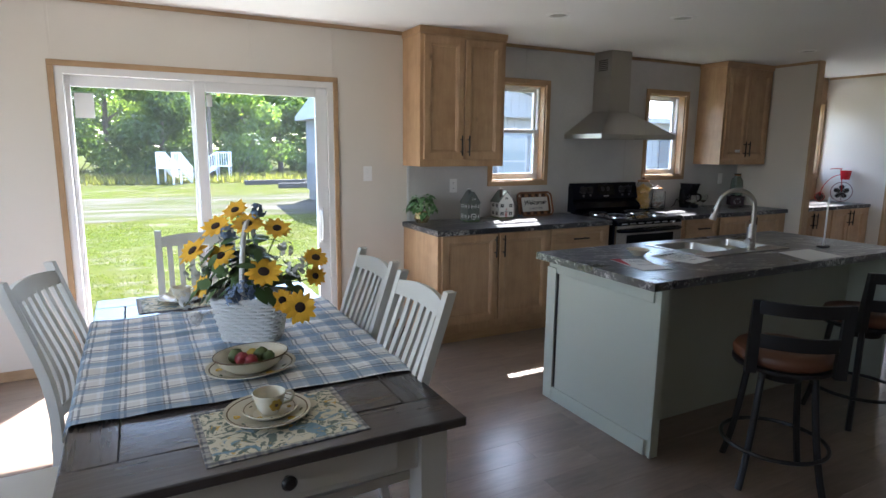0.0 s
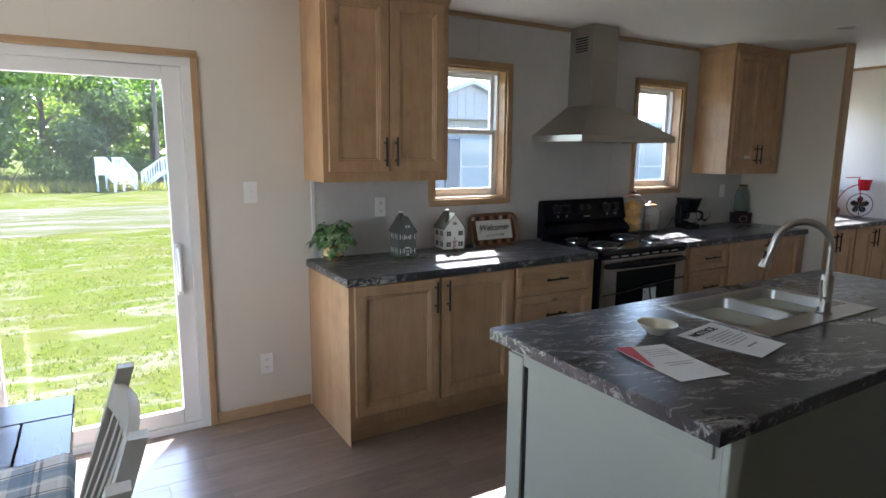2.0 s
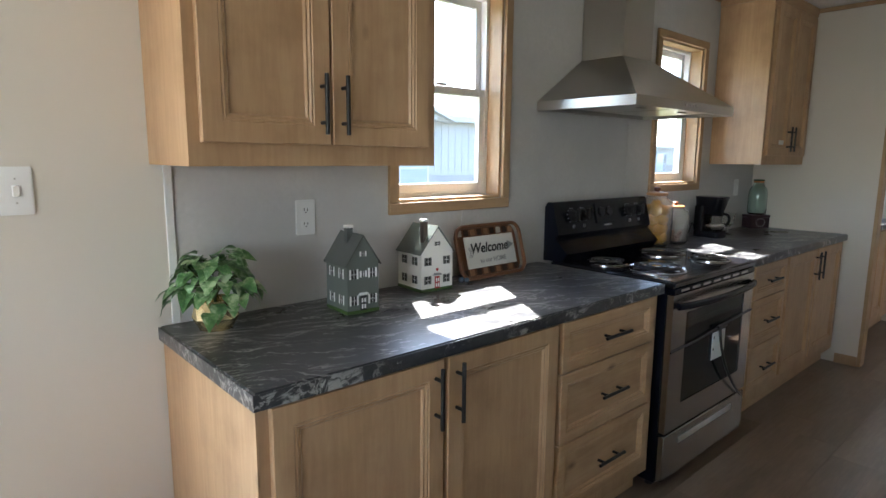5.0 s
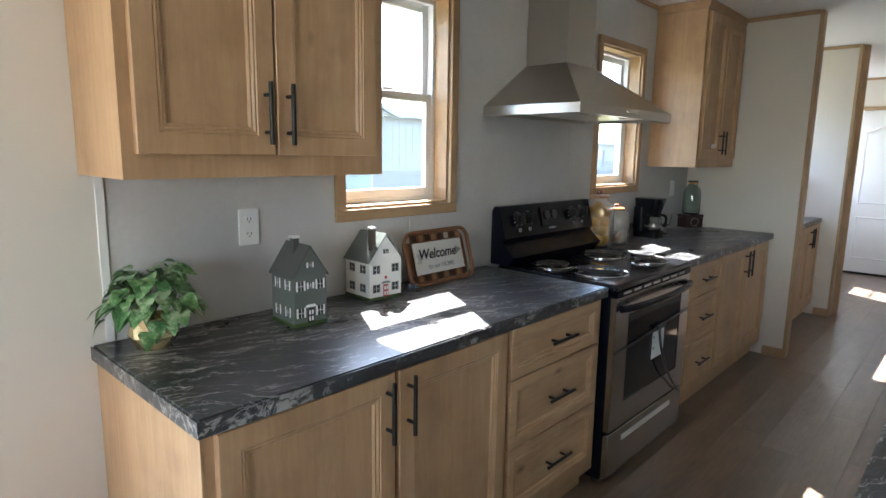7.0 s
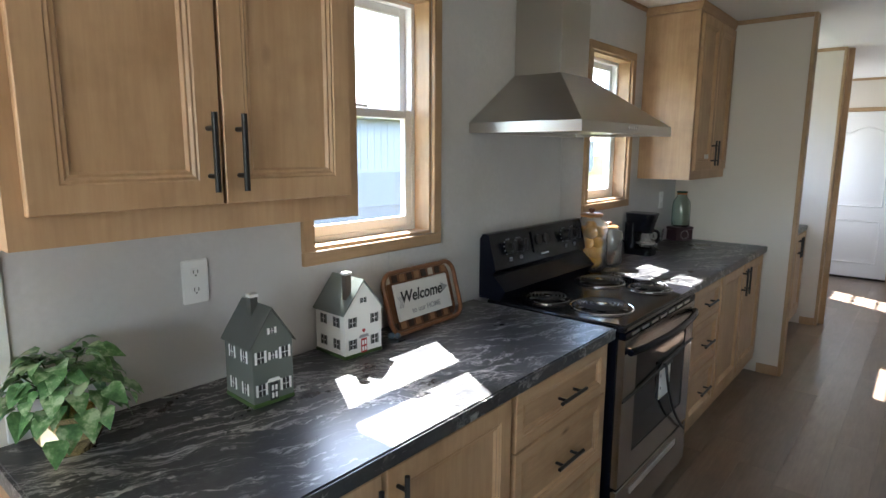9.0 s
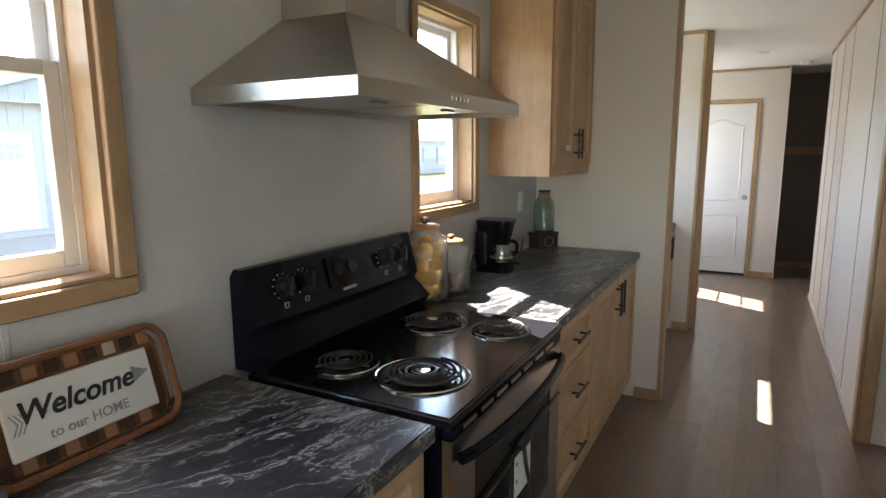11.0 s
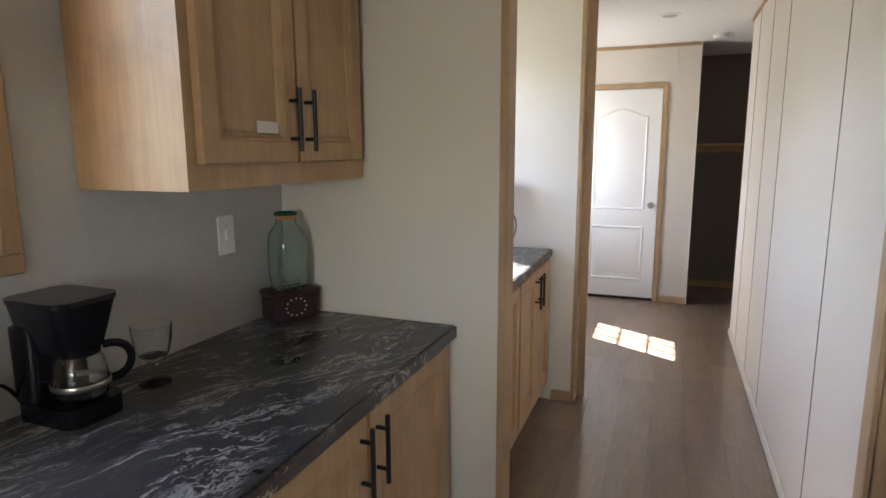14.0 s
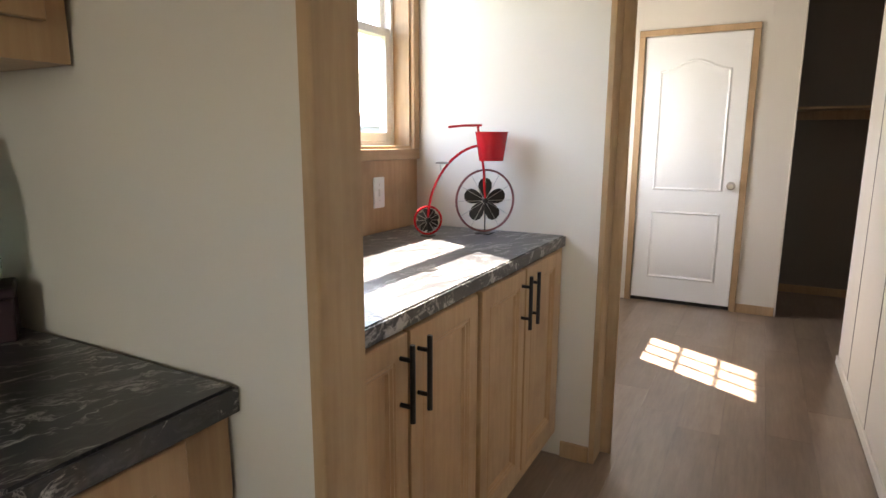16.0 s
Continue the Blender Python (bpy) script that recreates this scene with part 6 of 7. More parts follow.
for x, y, r in ((3.095, 4.44, 0.013), (3.115, 4.428, 0.011), (3.128, 4.446, 0.010), (3.108, 4.452, 0.009)):
    bmesh.ops.create_icosphere(bm, subdivisions=2, radius=r, matrix=Matrix.Translation((x, y, CT + r * 0.8)))
solid("blue_trinket", bm, plain("blue_grey_glaze", (0.10, 0.15, 0.22), 0.3, vary=0.3), "small blue-grey trinket on the counter", "ornament", smooth=60)

# ---- glass jars ----
GLASS = make_glass("clear_glass", (0.95, 0.97, 0.96))
JAR_GLASS = make_glass("hazy_fluted_glass", (0.95, 0.95, 0.92), 0.11)
JAR_GLASS.node_tree.nodes["Principled BSDF"].inputs["Transmission Weight"].default_value = 0.94
LID_W = wood("honey_wood_lid", (0.30, 0.13, 0.04), (0.40, 0.20, 0.07), (0.48, 0.26, 0.10), 'X', 0.35, knots=False)


def square_loop(r, k, n=40):
    pts = []
    for i in range(n):
        t = 2 * math.pi * i / n
        c, s = math.cos(t), math.sin(t)
        q = (abs(c) ** k + abs(s) ** k) ** (-1 / k)
        flute = 1 + (0.012 if i % 2 else -0.012)
        pts.append((r * q * c * flute, r * q * s * flute))
    return pts


def jar(at, w, h, fill, fill_label, label, turn):
    j = thing("glass_jar", at, label, "jar", "wood-lidded jars by the stove")
    bm = bmesh.new()
    r = w / 2
    prof = [(0.86 * r, 0.002, 5), (r, 0.018, 5), (r, h * 0.69, 5), (0.94 * r, h * 0.765, 4.5), (0.70 * r, h * 0.81, 2.4), (0.66 * r, h * 0.86, 2.0)]
    inner = [(0.62 * r, h * 0.86, 2.0), (0.64 * r, h * 0.81, 2.4), (0.895 * r, h * 0.755, 4.5), (0.955 * r, h * 0.685, 5), (0.955 * r, 0.022, 5), (0.82 * r, 0.012, 5)]
    rings = [[bm.verts.new((x, y, z)) for x, y in square_loop(q, k)] for q, z, k in prof + inner]
    for a, b in zip(rings, rings[1:]):
        for i in range(len(a)): bm.faces.new((a[i], a[(i + 1) % len(a)], b[(i + 1) % len(a)], b[i]))
    bm.faces.new(rings[0][::-1])
    bm.faces.new(rings[-1])
    part("glass_body", bm, JAR_GLASS, j, world=False, smooth=60).visible_shadow = True
    lid = part("lid", lathe(bmesh.new(), [(0, h * 0.862), (0.70 * r, h * 0.862), (0.74 * r, h * 0.875), (0.74 * r, h * 0.895), (0.66 * r, h * 0.912), (0.25 * r, h * 0.922), (0, h * 0.923)], seg=32), LID_W, j, "honey-coloured wooden lid", world=False)
    part("knob", lathe(bmesh.new(), [(0.11 * r, h * 0.918), (0.13 * r, h * 0.930), (0.23 * r, h * 0.952), (0.22 * r, h * 0.982), (0.12 * r, h), (0, h)], seg=20), plain("red_brown_knob", (0.17, 0.055, 0.02), 0.35), lid, world=False)
    rr = random.Random(int(w * 1000))
    for x, y, z, q in fill:
        bm = bmesh.new()
        bmesh.ops.create_icosphere(bm, subdivisions=3, radius=q * (1.14 if q > 0.02 else 1.2))
        for v in bm.verts:
            v.co *= 1 + 0.05 * noise.noise(v.co * 40 + Vector((x, y, z)) * 9)
            v.co.x *= 1.12
        bmesh.ops.transform(bm, matrix=pose(x, y, z, rr.uniform(0, 90), 0, rr.uniform(0, 180)), verts=bm.verts)
        part(fill_label[0], bm, fill_label[1], j, fill_label[2], world=False, smooth=70)
    j.matrix_basis = pose(*at, 0, 0, turn)
    return j


LEMON = plain("yellow_lemon_skin", (0.86, 0.44, 0.02), 0.45, vary=0.12, grain=120, relief=0.3)
SHELLS = plain("pinkish_shell", (0.42, 0.25, 0.19), 0.5, vary=0.3, grain=60)
lem = [(0.037 * math.cos(a + 0.5 * k), 0.037 * math.sin(a + 0.5 * k), 0.045 + 0.054 * k, 0.030) for k in range(4) for a in (0.4, 2.0, 3.55, 5.1)] + [(0.0, 0.0, 0.235, 0.027)]
jar((4.664, 4.470, CT), 0.164, 0.340, lem, ("lemon", LEMON, "yellow artificial lemon"), "fluted glass jar of yellow lemons with a wooden lid", 8)
rng = random.Random(4)
jar((4.845, 4.446, CT), 0.140, 0.250, [(rng.uniform(-0.032, 0.032), rng.uniform(-0.032, 0.032), 0.022 + 0.0035 * k, 0.011) for k in range(14)], ("shell", SHELLS, ""), "smaller fluted glass jar with shells and a wooden lid", 5)

# ---- coffee maker and a glass ----
cm = thing("coffee_maker", (5.345, 4.470, CT), "black drip coffee maker with a glass carafe", "coffee maker")
BLK_P = plain("black_gloss_plastic", (0.007, 0.007, 0.010), 0.2, vary=0.1, relief=0, Specular_IOR_Level=0.3)
part("base", prism(bmesh.new(), rounded(5.277, 5.410, 4.367, 4.540, 0.03), 'z', CT, CT + 0.040), BLK_P, cm)
part("tower", prism(bmesh.new(), rounded(5.277, 5.410, 4.470, 4.540, 0.02), 'z', CT + 0.041, CT + 0.20), BLK_P, cm)
bm = bmesh.new()
lo = [bm.verts.new((x, y, CT + 0.150)) for x, y in rounded(5.292, 5.395, 4.385, 4.540, 0.035)]
hi = [bm.verts.new((x, y, CT + 0.250)) for x, y in rounded(5.272, 5.415, 4.363, 4.540, 0.035)]
for k in range(len(lo)): bm.faces.new((lo[k], lo[(k + 1) % len(lo)], hi[(k + 1) % len(lo)], hi[k]))
bm.faces.new(lo[::-1])
bm.faces.new(hi)
part("filter_housing", bm, BLK_P, cm)
part("lid", prism(bmesh.new(), rounded(5.270, 5.417, 4.361, 4.541, 0.035), 'z', CT + 0.251, CT + 0.262), BLK_P, cm)
cf = part("carafe", lathe(bmesh.new(), [(0.04, 0.042), (0.050, 0.050), (0.055, 0.085), (0.047, 0.125), (0.040, 0.140), (0.038, 0.140), (0.045, 0.124), (0.052, 0.085), (0.047, 0.052), (0.0, 0.046)], (5.344, 4.420, CT), 28), GLASS, cm, "clear glass carafe")
part("carafe_band", lathe(bmesh.new(), [(0.0415, 0.138), (0.0425, 0.141), (0.0425, 0.152), (0.03, 0.160), (0, 0.161)], (5.344, 4.420, CT), 28), BLK_P, cf)
part("carafe_collar", lathe(bmesh.new(), [(0.0555, 0.070), (0.0565, 0.072), (0.0565, 0.080), (0.0557, 0.082)], (5.344, 4.420, CT), 28), STEEL, cf)
part("carafe_handle", tube(bmesh.new(), bez((5.382, 4.397, CT + 0.148), (5.445, 4.360, CT + 0.160), (5.440, 4.363, CT + 0.07), (5.394, 4.393, CT + 0.072), 14), 0.009, 8), BLK_P, cf)
part("cord", tube(bmesh.new(), bez((5.280, 4.525, CT + 0.05), (5.220, 4.535, CT + 0.16), (5.230, 4.515, CT + 0.0), (5.170, 4.540, CT + 0.01), 12), 0.004, 6), BLK_P, cm)
gl = thing("glass_goblet", (5.530, 4.42, CT), "small clear footed glass on the counter", "glass")
part("bowl", lathe(bmesh.new(), [(0, 0.0), (0.037, 0.0), (0.038, 0.005), (0.009, 0.014), (0.009, 0.052), (0.035, 0.075), (0.044, 0.115), (0.047, 0.147), (0.045, 0.147), (0.041, 0.115), (0.031, 0.078), (0, 0.064)], (5.530, 4.42, CT), 28), GLASS, gl)

# ---- green bottle on a studded box ----
bx = thing("studded_box", (6.142, 4.470, CT), "dark plum wooden box with a ring of white studs", "box")
PLUM = plain("dark_plum_paint", (0.035, 0.014, 0.020), 0.45, vary=0.15)
part("body", B(6.064, 6.220, 4.420, 4.520, CT, CT + 0.078, bevel=0.003), PLUM, bx)
part("lid", B(6.060, 6.224, 4.416, 4.524, CT + 0.0785, CT + 0.098, bevel=0.004), PLUM, bx)
for k in range(12):
    a = 2 * math.pi * k / 12
    part("stud", lathe(bmesh.new(), [(0.0034, 0), (0.0028, 0.0018), (0, 0.0024)], (6.142 + 0.036 * math.cos(a), 4.420, CT + 0.042 + 0.029 * math.sin(a)), 8, pose(0, 0, 0, 90)), PLASTIC_WHITE, bx)
bx.rotation_euler.z = radians(-28)
gb = thing("glass_bottle", (6.142, 4.470, CT + 0.098), "pale green glass bottle with a wide orange neck", "bottle")
GREEN_G = make_glass("pale_green_glass", (0.84, 0.94, 0.91))
part("body", lathe(bmesh.new(), [(0, 0.001), (0.050, 0.001), (0.060, 0.012), (0.064, 0.05), (0.064, 0.15), (0.058, 0.19), (0.040, 0.212), (0.033, 0.222), (0.033, 0.240), (0.0305, 0.240), (0.0305, 0.222), (0.037, 0.210), (0.055, 0.188), (0.0612, 0.15), (0.0612, 0.05), (0.057, 0.015), (0.0, 0.006)], (6.142, 4.470, CT + 0.098), 32), GREEN_G, gb)
part("neck_band", lathe(bmesh.new(), [(0.0335, 0.236), (0.0350, 0.238), (0.0350, 0.247), (0.0335, 0.249)], (6.142, 4.470, CT + 0.098), 28), plain("orange_neck_band", (0.42, 0.17, 0.05), 0.5), gb, "orange band round the neck")
part("mouth", lathe(bmesh.new(), [(0.031, 0.248), (0.037, 0.249), (0.039, 0.254), (0.036, 0.259), (0.031, 0.258)], (6.142, 4.470, CT + 0.098), 28), plain("dark_green_glass_lip", (0.02, 0.10, 0.075), 0.15), gb)
for k in range(8):
    a = 2 * math.pi * k / 8
    p = [(6.142 + 0.0645 * math.cos(a + s), 4.470 + 0.0645 * math.sin(a + s), CT + 0.098 + z) for s, z in ((-0.39, 0.045), (-0.2, 0.028), (0, 0.010), (0.2, 0.028), (0.39, 0.045))]
    part("raised_petal", tube(bmesh.new(), p, 0.0016, 6), GREEN_G, gb)

# ---- metal bicycle ornament ----
bk = thing("bicycle_ornament", (7.66, 4.27, CT), "red metal high-wheel bicycle ornament with a bucket", "ornament")
RED_E = plain("red_enamel", (0.50, 0.012, 0.02), 0.25, vary=0.08)
PATINA = plain("dark_patina_metal", (0.045, 0.040, 0.036), 0.4, 0.6, vary=0.3)
A, Bk = Vector((7.735, 4.185, CT)), Vector((7.570, 4.345, CT))
bd = (A - Bk).normalized()
UP3 = Vector((0, 0, 1))
sd3 = bd.cross(UP3)


def wheel(c, r, petals, pr, rim_m, name):
    ring = [c + bd * r * math.cos(2 * math.pi * k / 40) + UP3 * r * math.sin(2 * math.pi * k / 40) for k in range(40)]
    wv_ = part(name, tube(bmesh.new(), ring, 0.0045, 6, closed=True), rim_m, bk)
    b = bmesh.new()
    for k in range(6):
        a = math.pi * k / 6
        rod(b, c - (bd * math.cos(a) + UP3 * math.sin(a)) * r, c + (bd * math.cos(a) + UP3 * math.sin(a)) * r, 0.0012, seg=5)
    part("spokes", b, STEEL, wv_)
    for k in range(petals):
        a = 2 * math.pi * k / petals + 0.3
        d = bd * math.cos(a) + UP3 * math.sin(a)
        e = -bd * math.sin(a) + UP3 * math.cos(a)
        b = bmesh.new()
        n = 12
        for off in (0.004, 0.0052):
            lo = [b.verts.new(c + d * (pr * (0.55 - 0.45 * math.cos(2 * math.pi * j / n))) + e * pr * 0.27 * math.sin(2 * math.pi * j / n) * (1.15 - 0.35 * math.cos(2 * math.pi * j / n)) - sd3 * off) for j in range(n)]
            b.faces.new(lo)
        part("petal_blade", b, PATINA, wv_)
    part("hub", lathe(bmesh.new(), [(0, -0.008), (0.010, -0.007), (0.010, 0.007), (0, 0.008)], c, 14, sd3.to_track_quat('Z', 'Y').to_matrix().to_4x4()), PATINA, wv_)
    return wv_


fc_, rc_ = A + UP3 * 0.128, Bk + UP3 * 0.060
wheel(fc_, 0.118, 5, 0.088, plain("red_grey_worn_rim", (0.25, 0.09, 0.085), 0.4, 0.4, vary=0.5, grain=12), "front_wheel")
wheel(rc_, 0.052, 8, 0.046, RED_E, "rear_wheel")
part("stand", B(A.x - 0.03, A.x + 0.03, A.y - 0.03, A.y + 0.03, CT, CT + 0.004, bevel=0.001), PATINA, bk)
part("stand", B(Bk.x - 0.022, Bk.x + 0.022, Bk.y - 0.022, Bk.y + 0.022, CT, CT + 0.004, bevel=0.001), PATINA, bk)
for p, c in ((A, fc_), (Bk, rc_)): part("stay", rod(bmesh.new(), p, c - sd3 * 0.0, 0.003, seg=6), PATINA, bk)
top = fc_ - bd * 0.035 + UP3 * 0.285
part("fork", tube(bmesh.new(), [fc_, fc_ - bd * 0.008 + UP3 * 0.12, top - UP3 * 0.0], 0.005, 8), RED_E, bk)
part("backbone", tube(bmesh.new(), bez(fc_ - bd * 0.025 + UP3 * 0.21, fc_ - bd * 0.13 + UP3 * 0.20, rc_ + bd * 0.0 + UP3 * 0.15, rc_, 18), 0.005, 8), RED_E, bk)
part("handlebar", tube(bmesh.new(), [top + bd * 0.016, top - bd * 0.06 - UP3 * 0.002, top - bd * 0.115 - UP3 * 0.008], 0.0045, 8), RED_E, bk)
sp = rc_ + bd * 0.055 + UP3 * 0.155
part("seat_post", rod(bmesh.new(), sp, sp + UP3 * 0.055 - bd * 0.008, 0.0018, seg=6), STEEL, bk)
b = lathe(bmesh.new(), [(0, 0.006), (0.02, 0.005), (0.030, 0.0), (0.02, -0.003), (0, -0.003)], (0, 0, 0), 16)
for v in b.verts: v.co = sp + UP3 * (0.058 + v.co.z) + bd * v.co.x + sd3 * v.co.y * 0.5
part("saddle", b, STEEL, bk)
bkt = part("bucket", lathe(bmesh.new(), [(0, 0.0), (0.046, 0.0), (0.062, 0.105), (0.065, 0.107), (0.063, 0.109), (0.058, 0.104), (0.043, 0.004), (0, 0.004)], fc_ + bd * 0.022 + UP3 * 0.152, 32), RED_E, bk, "glossy red bucket")

# ---- papers, dish and clutter on the island ----
def sheet(name, corners, label, curl, seed):
    """A slightly curled sheet of paper from its four corners."""
    c = [Vector((x, y, 0)) for x, y in corners]
    mid = sum(c, Vector()) / 4
    t = thing(name, (mid.x, mid.y, CT), label, "paper", "papers on the island")
    bm = bmesh.new()
    n = 14
    g = []
    for i in range(n + 1):
        for j in range(n + 1):
            u, w = i / n, j / n
            p = (c[0] * (1 - u) + c[1] * u) * (1 - w) + (c[3] * (1 - u) + c[2] * u) * w
            h = 0.0012 + curl * ((2 * w - 1) ** 2 * 0.6 + 0.4 * abs(noise.noise((u * 2, w * 2, seed))))
            g.append(bm.verts.new((p.x, p.y, CT + h)))
    for i in range(n):
        for j in range(n): bm.faces.new((g[i * (n + 1) + j], g[(i + 1) * (n + 1) + j], g[(i + 1) * (n + 1) + j + 1], g[i * (n + 1) + j + 1]))
    geo = bmesh.ops.extrude_face_region(bm, geom=list(bm.faces))
    for v in geo["geom"]:
        if isinstance(v, bmesh.types.BMVert): v.co.z -= 0.0004
    part("page", bm, PAPER, t, smooth=70)
    return t, c, mid


def print_bars(t, c, rows, material, lift):
    """Unreadable lines of print: plain bars across the sheet."""
    for u0, u1, w, h in rows:
        p = [(c[0] * (1 - u) + c[1] * u) * (1 - q) + (c[3] * (1 - u) + c[2] * u) * q for u, q in ((u0, w), (u1, w), (u1, w + h), (u0, w + h))]
        part("print_line", prism(bmesh.new(), [(q.x, q.y) for q in p], 'z', CT + lift, CT + lift + 0.0004), material, t)


t1, c1, m1 = sheet("paper_leaflet", ((2.366, 2.499), (2.550, 2.450), (2.495, 2.172), (2.318, 2.206)), "white folded leaflet with a red corner on the island", 0.004, 2)
p = [(c1[0] * (1 - u) + c1[1] * u) * (1 - w) + (c1[3] * (1 - u) + c1[2] * u) * w for u, w in ((0.0, 0.0), (0.33, 0.0), (0.03, 0.62), (0.0, 0.62))]
part("red_flap", prism(bmesh.new(), [(q.x, q.y) for q in p], 'z', CT + 0.0052, CT + 0.0058), plain("red_print", (0.50, 0.045, 0.06), 0.6), t1, "red printed corner")
print_bars(t1, c1, [(0.35, 0.85, 0.16 + 0.06 * k, 0.010) for k in range(4)] + [(0.30, 0.9, 0.55, 0.012), (0.3, 0.8, 0.62, 0.010)], GREY_INK, 0.0050)
t2, c2, m2 = sheet("paper_notice", ((2.667, 2.492), (2.925, 2.532), (2.918, 2.246), (2.712, 2.208)), "white printed sheet headed NOTICE on the island", 0.004, 5)
ang = math.degrees(math.atan2(c2[1].y - c2[0].y, c2[1].x - c2[0].x))
hd_ = (c2[0] * 0.58 + c2[1] * 0.42) * 0.84 + (c2[3] * 0.58 + c2[2] * 0.42) * 0.16
lettering("NOTICE", 0.045, INK, t2, Matrix.Translation(-ORIGIN[t2.name]) @ pose(hd_.x, hd_.y, CT + 0.0062, 0, 0, ang), bold=0.001)
print_bars(t2, c2, [(0.14, 0.86 - 0.07 * (k % 3), 0.31 + 0.058 * k, 0.014) for k in range(6)] + [(0.30, 0.62, 0.74, 0.03)], GREY_INK, 0.0060)
t3, c3, m3 = sheet("paper_sheet", ((3.514, 2.249), (3.815, 2.243), (3.745, 1.995), (3.400, 1.985)), "white sheet of paper beside the sink", 0.002, 7)
ds = thing("small_dish", (2.636, 2.552, CT), "small cream dish with a painted sprig", "bowl")
part("bowl", lathe(bmesh.new(), [(0, 0), (0.030, 0), (0.034, 0.004), (0.058, 0.026), (0.070, 0.036), (0.0715, 0.038), (0.068, 0.038), (0.055, 0.028), (0.030, 0.008), (0, 0.007)], (2.636, 2.552, CT), 32), CERAMIC, ds)
part("painted_leaf", leaf_print(bmesh.new(), 2.621, 2.547, CT + 0.0085, 0.03, 0.5), MOTIF_G, ds)


rod_stand = thing("rod_stand", (3.983, 2.250, CT), "slim pale rod standing on a dark foot on the island", "stand")
part("foot", B(3.943, 4.023, 2.228, 2.272, CT, CT + 0.012, bevel=0.003), BLACK_MATT, rod_stand, "dark flat foot")
part("rod", rod(bmesh.new(), (3.983, 2.250, CT + 0.012), (3.983, 2.250, CT + 0.33), 0.0055, seg=10), PLASTIC_WHITE, rod_stand)


# ---- outside ----
GZ = -0.70


def make_lawn():
    s = Nodes("dry_lawn")
    v = s.coords()
    big = s.noise(v, 0.35, 5, 0.65)
    mid = s.noise(s.coords((1, 3.0, 1)), 0.9, 6, 0.7)
    fine = s.noise(v, 14, 5, 0.7)
    col = s.ramp(fine, [(0.3, (0.026, 0.040, 0.003)), (0.5, (0.050, 0.064, 0.005)), (0.7, (0.074, 0.082, 0.010))])
    col = s.mix(s.ramp(big, [(0.4, (0, 0, 0)), (0.65, (0.8,) * 3)]), col, (0.065, 0.062, 0.014))
    col = s.mix(s.ramp(mid, [(0.52, (0, 0, 0)), (0.63, (0.9,) * 3)]), col, (0.115, 0.103, 0.075))
    s.bump(fine, 0.8, 0.05)
    return s.out(col, 1.0, Specular_IOR_Level=0.02)


def make_sand():
    s = Nodes("pale_sand_road")
    v = s.coords((0.35, 1.6, 1))
    big = s.noise(v, 0.8, 6, 0.65)
    fine = s.noise(s.coords(), 18, 5, 0.7)
    col = s.ramp(big, [(0.46, (0.042, 0.050, 0.008)), (0.53, (0.075, 0.067, 0.050)), (0.66, (0.11, 0.10, 0.083))])
    col = s.mix(0.25, col, s.ramp(fine, [(0.3, (0.05, 0.045, 0.03)), (0.7, (0.11, 0.102, 0.085))]))
    s.bump(fine, 0.5, 0.03)
    return s.out(col, 1.0, Specular_IOR_Level=0.02)


LAWN = make_lawn()
bm = bmesh.new()
bmesh.ops.create_grid(bm, x_segments=60, y_segments=60, size=300)
for v in bm.verts:
    d = v.co.length
    v.co.z = GZ + (noise.noise(v.co * 0.02) * 0.6 if d > 70 else 0)
tagged(new("ground", mesh_of("ground", bm, LAWN)), "patchy green lawn with bare sandy spots", "ground", kind="structure")
bm = bmesh.new()
rows = []
for i in range(121):
    x = -70 + i * 1.2
    a = 19.5 + 0.9 * noise.noise((x * 0.25, 0, 0)) + 0.5 * noise.noise((x * 0.9, 3, 0))
    b = 27.8 + 1.1 * noise.noise((x * 0.2, 7, 0)) + 0.6 * noise.noise((x * 0.8, 9, 0))
    rows.append((bm.verts.new((x, a, GZ + 0.006)), bm.verts.new((x, (a + b) / 2, GZ + 0.03)), bm.verts.new((x, b, GZ + 0.006))))
for r, q in zip(rows, rows[1:]):
    bm.faces.new((r[0], q[0], q[1], r[1]))
    bm.faces.new((r[1], q[1], q[2], r[2]))
tagged(new("road", mesh_of("road", bm, make_sand())), "pale sandy track across the lawn", "road", kind="structure")


def leaf_material(name, dark, light):
    s = Nodes(name)
    geo = s.n("ShaderNodeNewGeometry")
    col = s.ramp(geo.outputs["Random Per Island"], [(0.0, dark), (0.55, scaled(light, 0.75)), (1.0, light)])
    m = s.out(col, 0.55)
    tr = s.n("ShaderNodeBsdfTranslucent")
    s.link(s.mix(1.0, col, (1.5, 1.6, 0.6), 'MULTIPLY'), tr.inputs[0])
    mx = s.n("ShaderNodeMixShader")
    mx.inputs[0].default_value = 0.58
    s.link(s.b.outputs[0], mx.inputs[1])
    s.link(tr.outputs[0], mx.inputs[2])
    s.link(mx.outputs[0], s.t.nodes["Material Output"].inputs[0])
    return m


LEAVES = [leaf_material("leaf_green", (0.05, 0.088, 0.026), (0.17, 0.25, 0.08)), leaf_material("leaf_light_green", (0.07, 0.115, 0.03), (0.20, 0.27, 0.085)), leaf_material("leaf_dark_green", (0.04, 0.068, 0.026), (0.11, 0.16, 0.06))]
BARK = plain("grey_bark", (0.12, 0.09, 0.065), 0.9, vary=0.3, grain=18, relief=0.6)


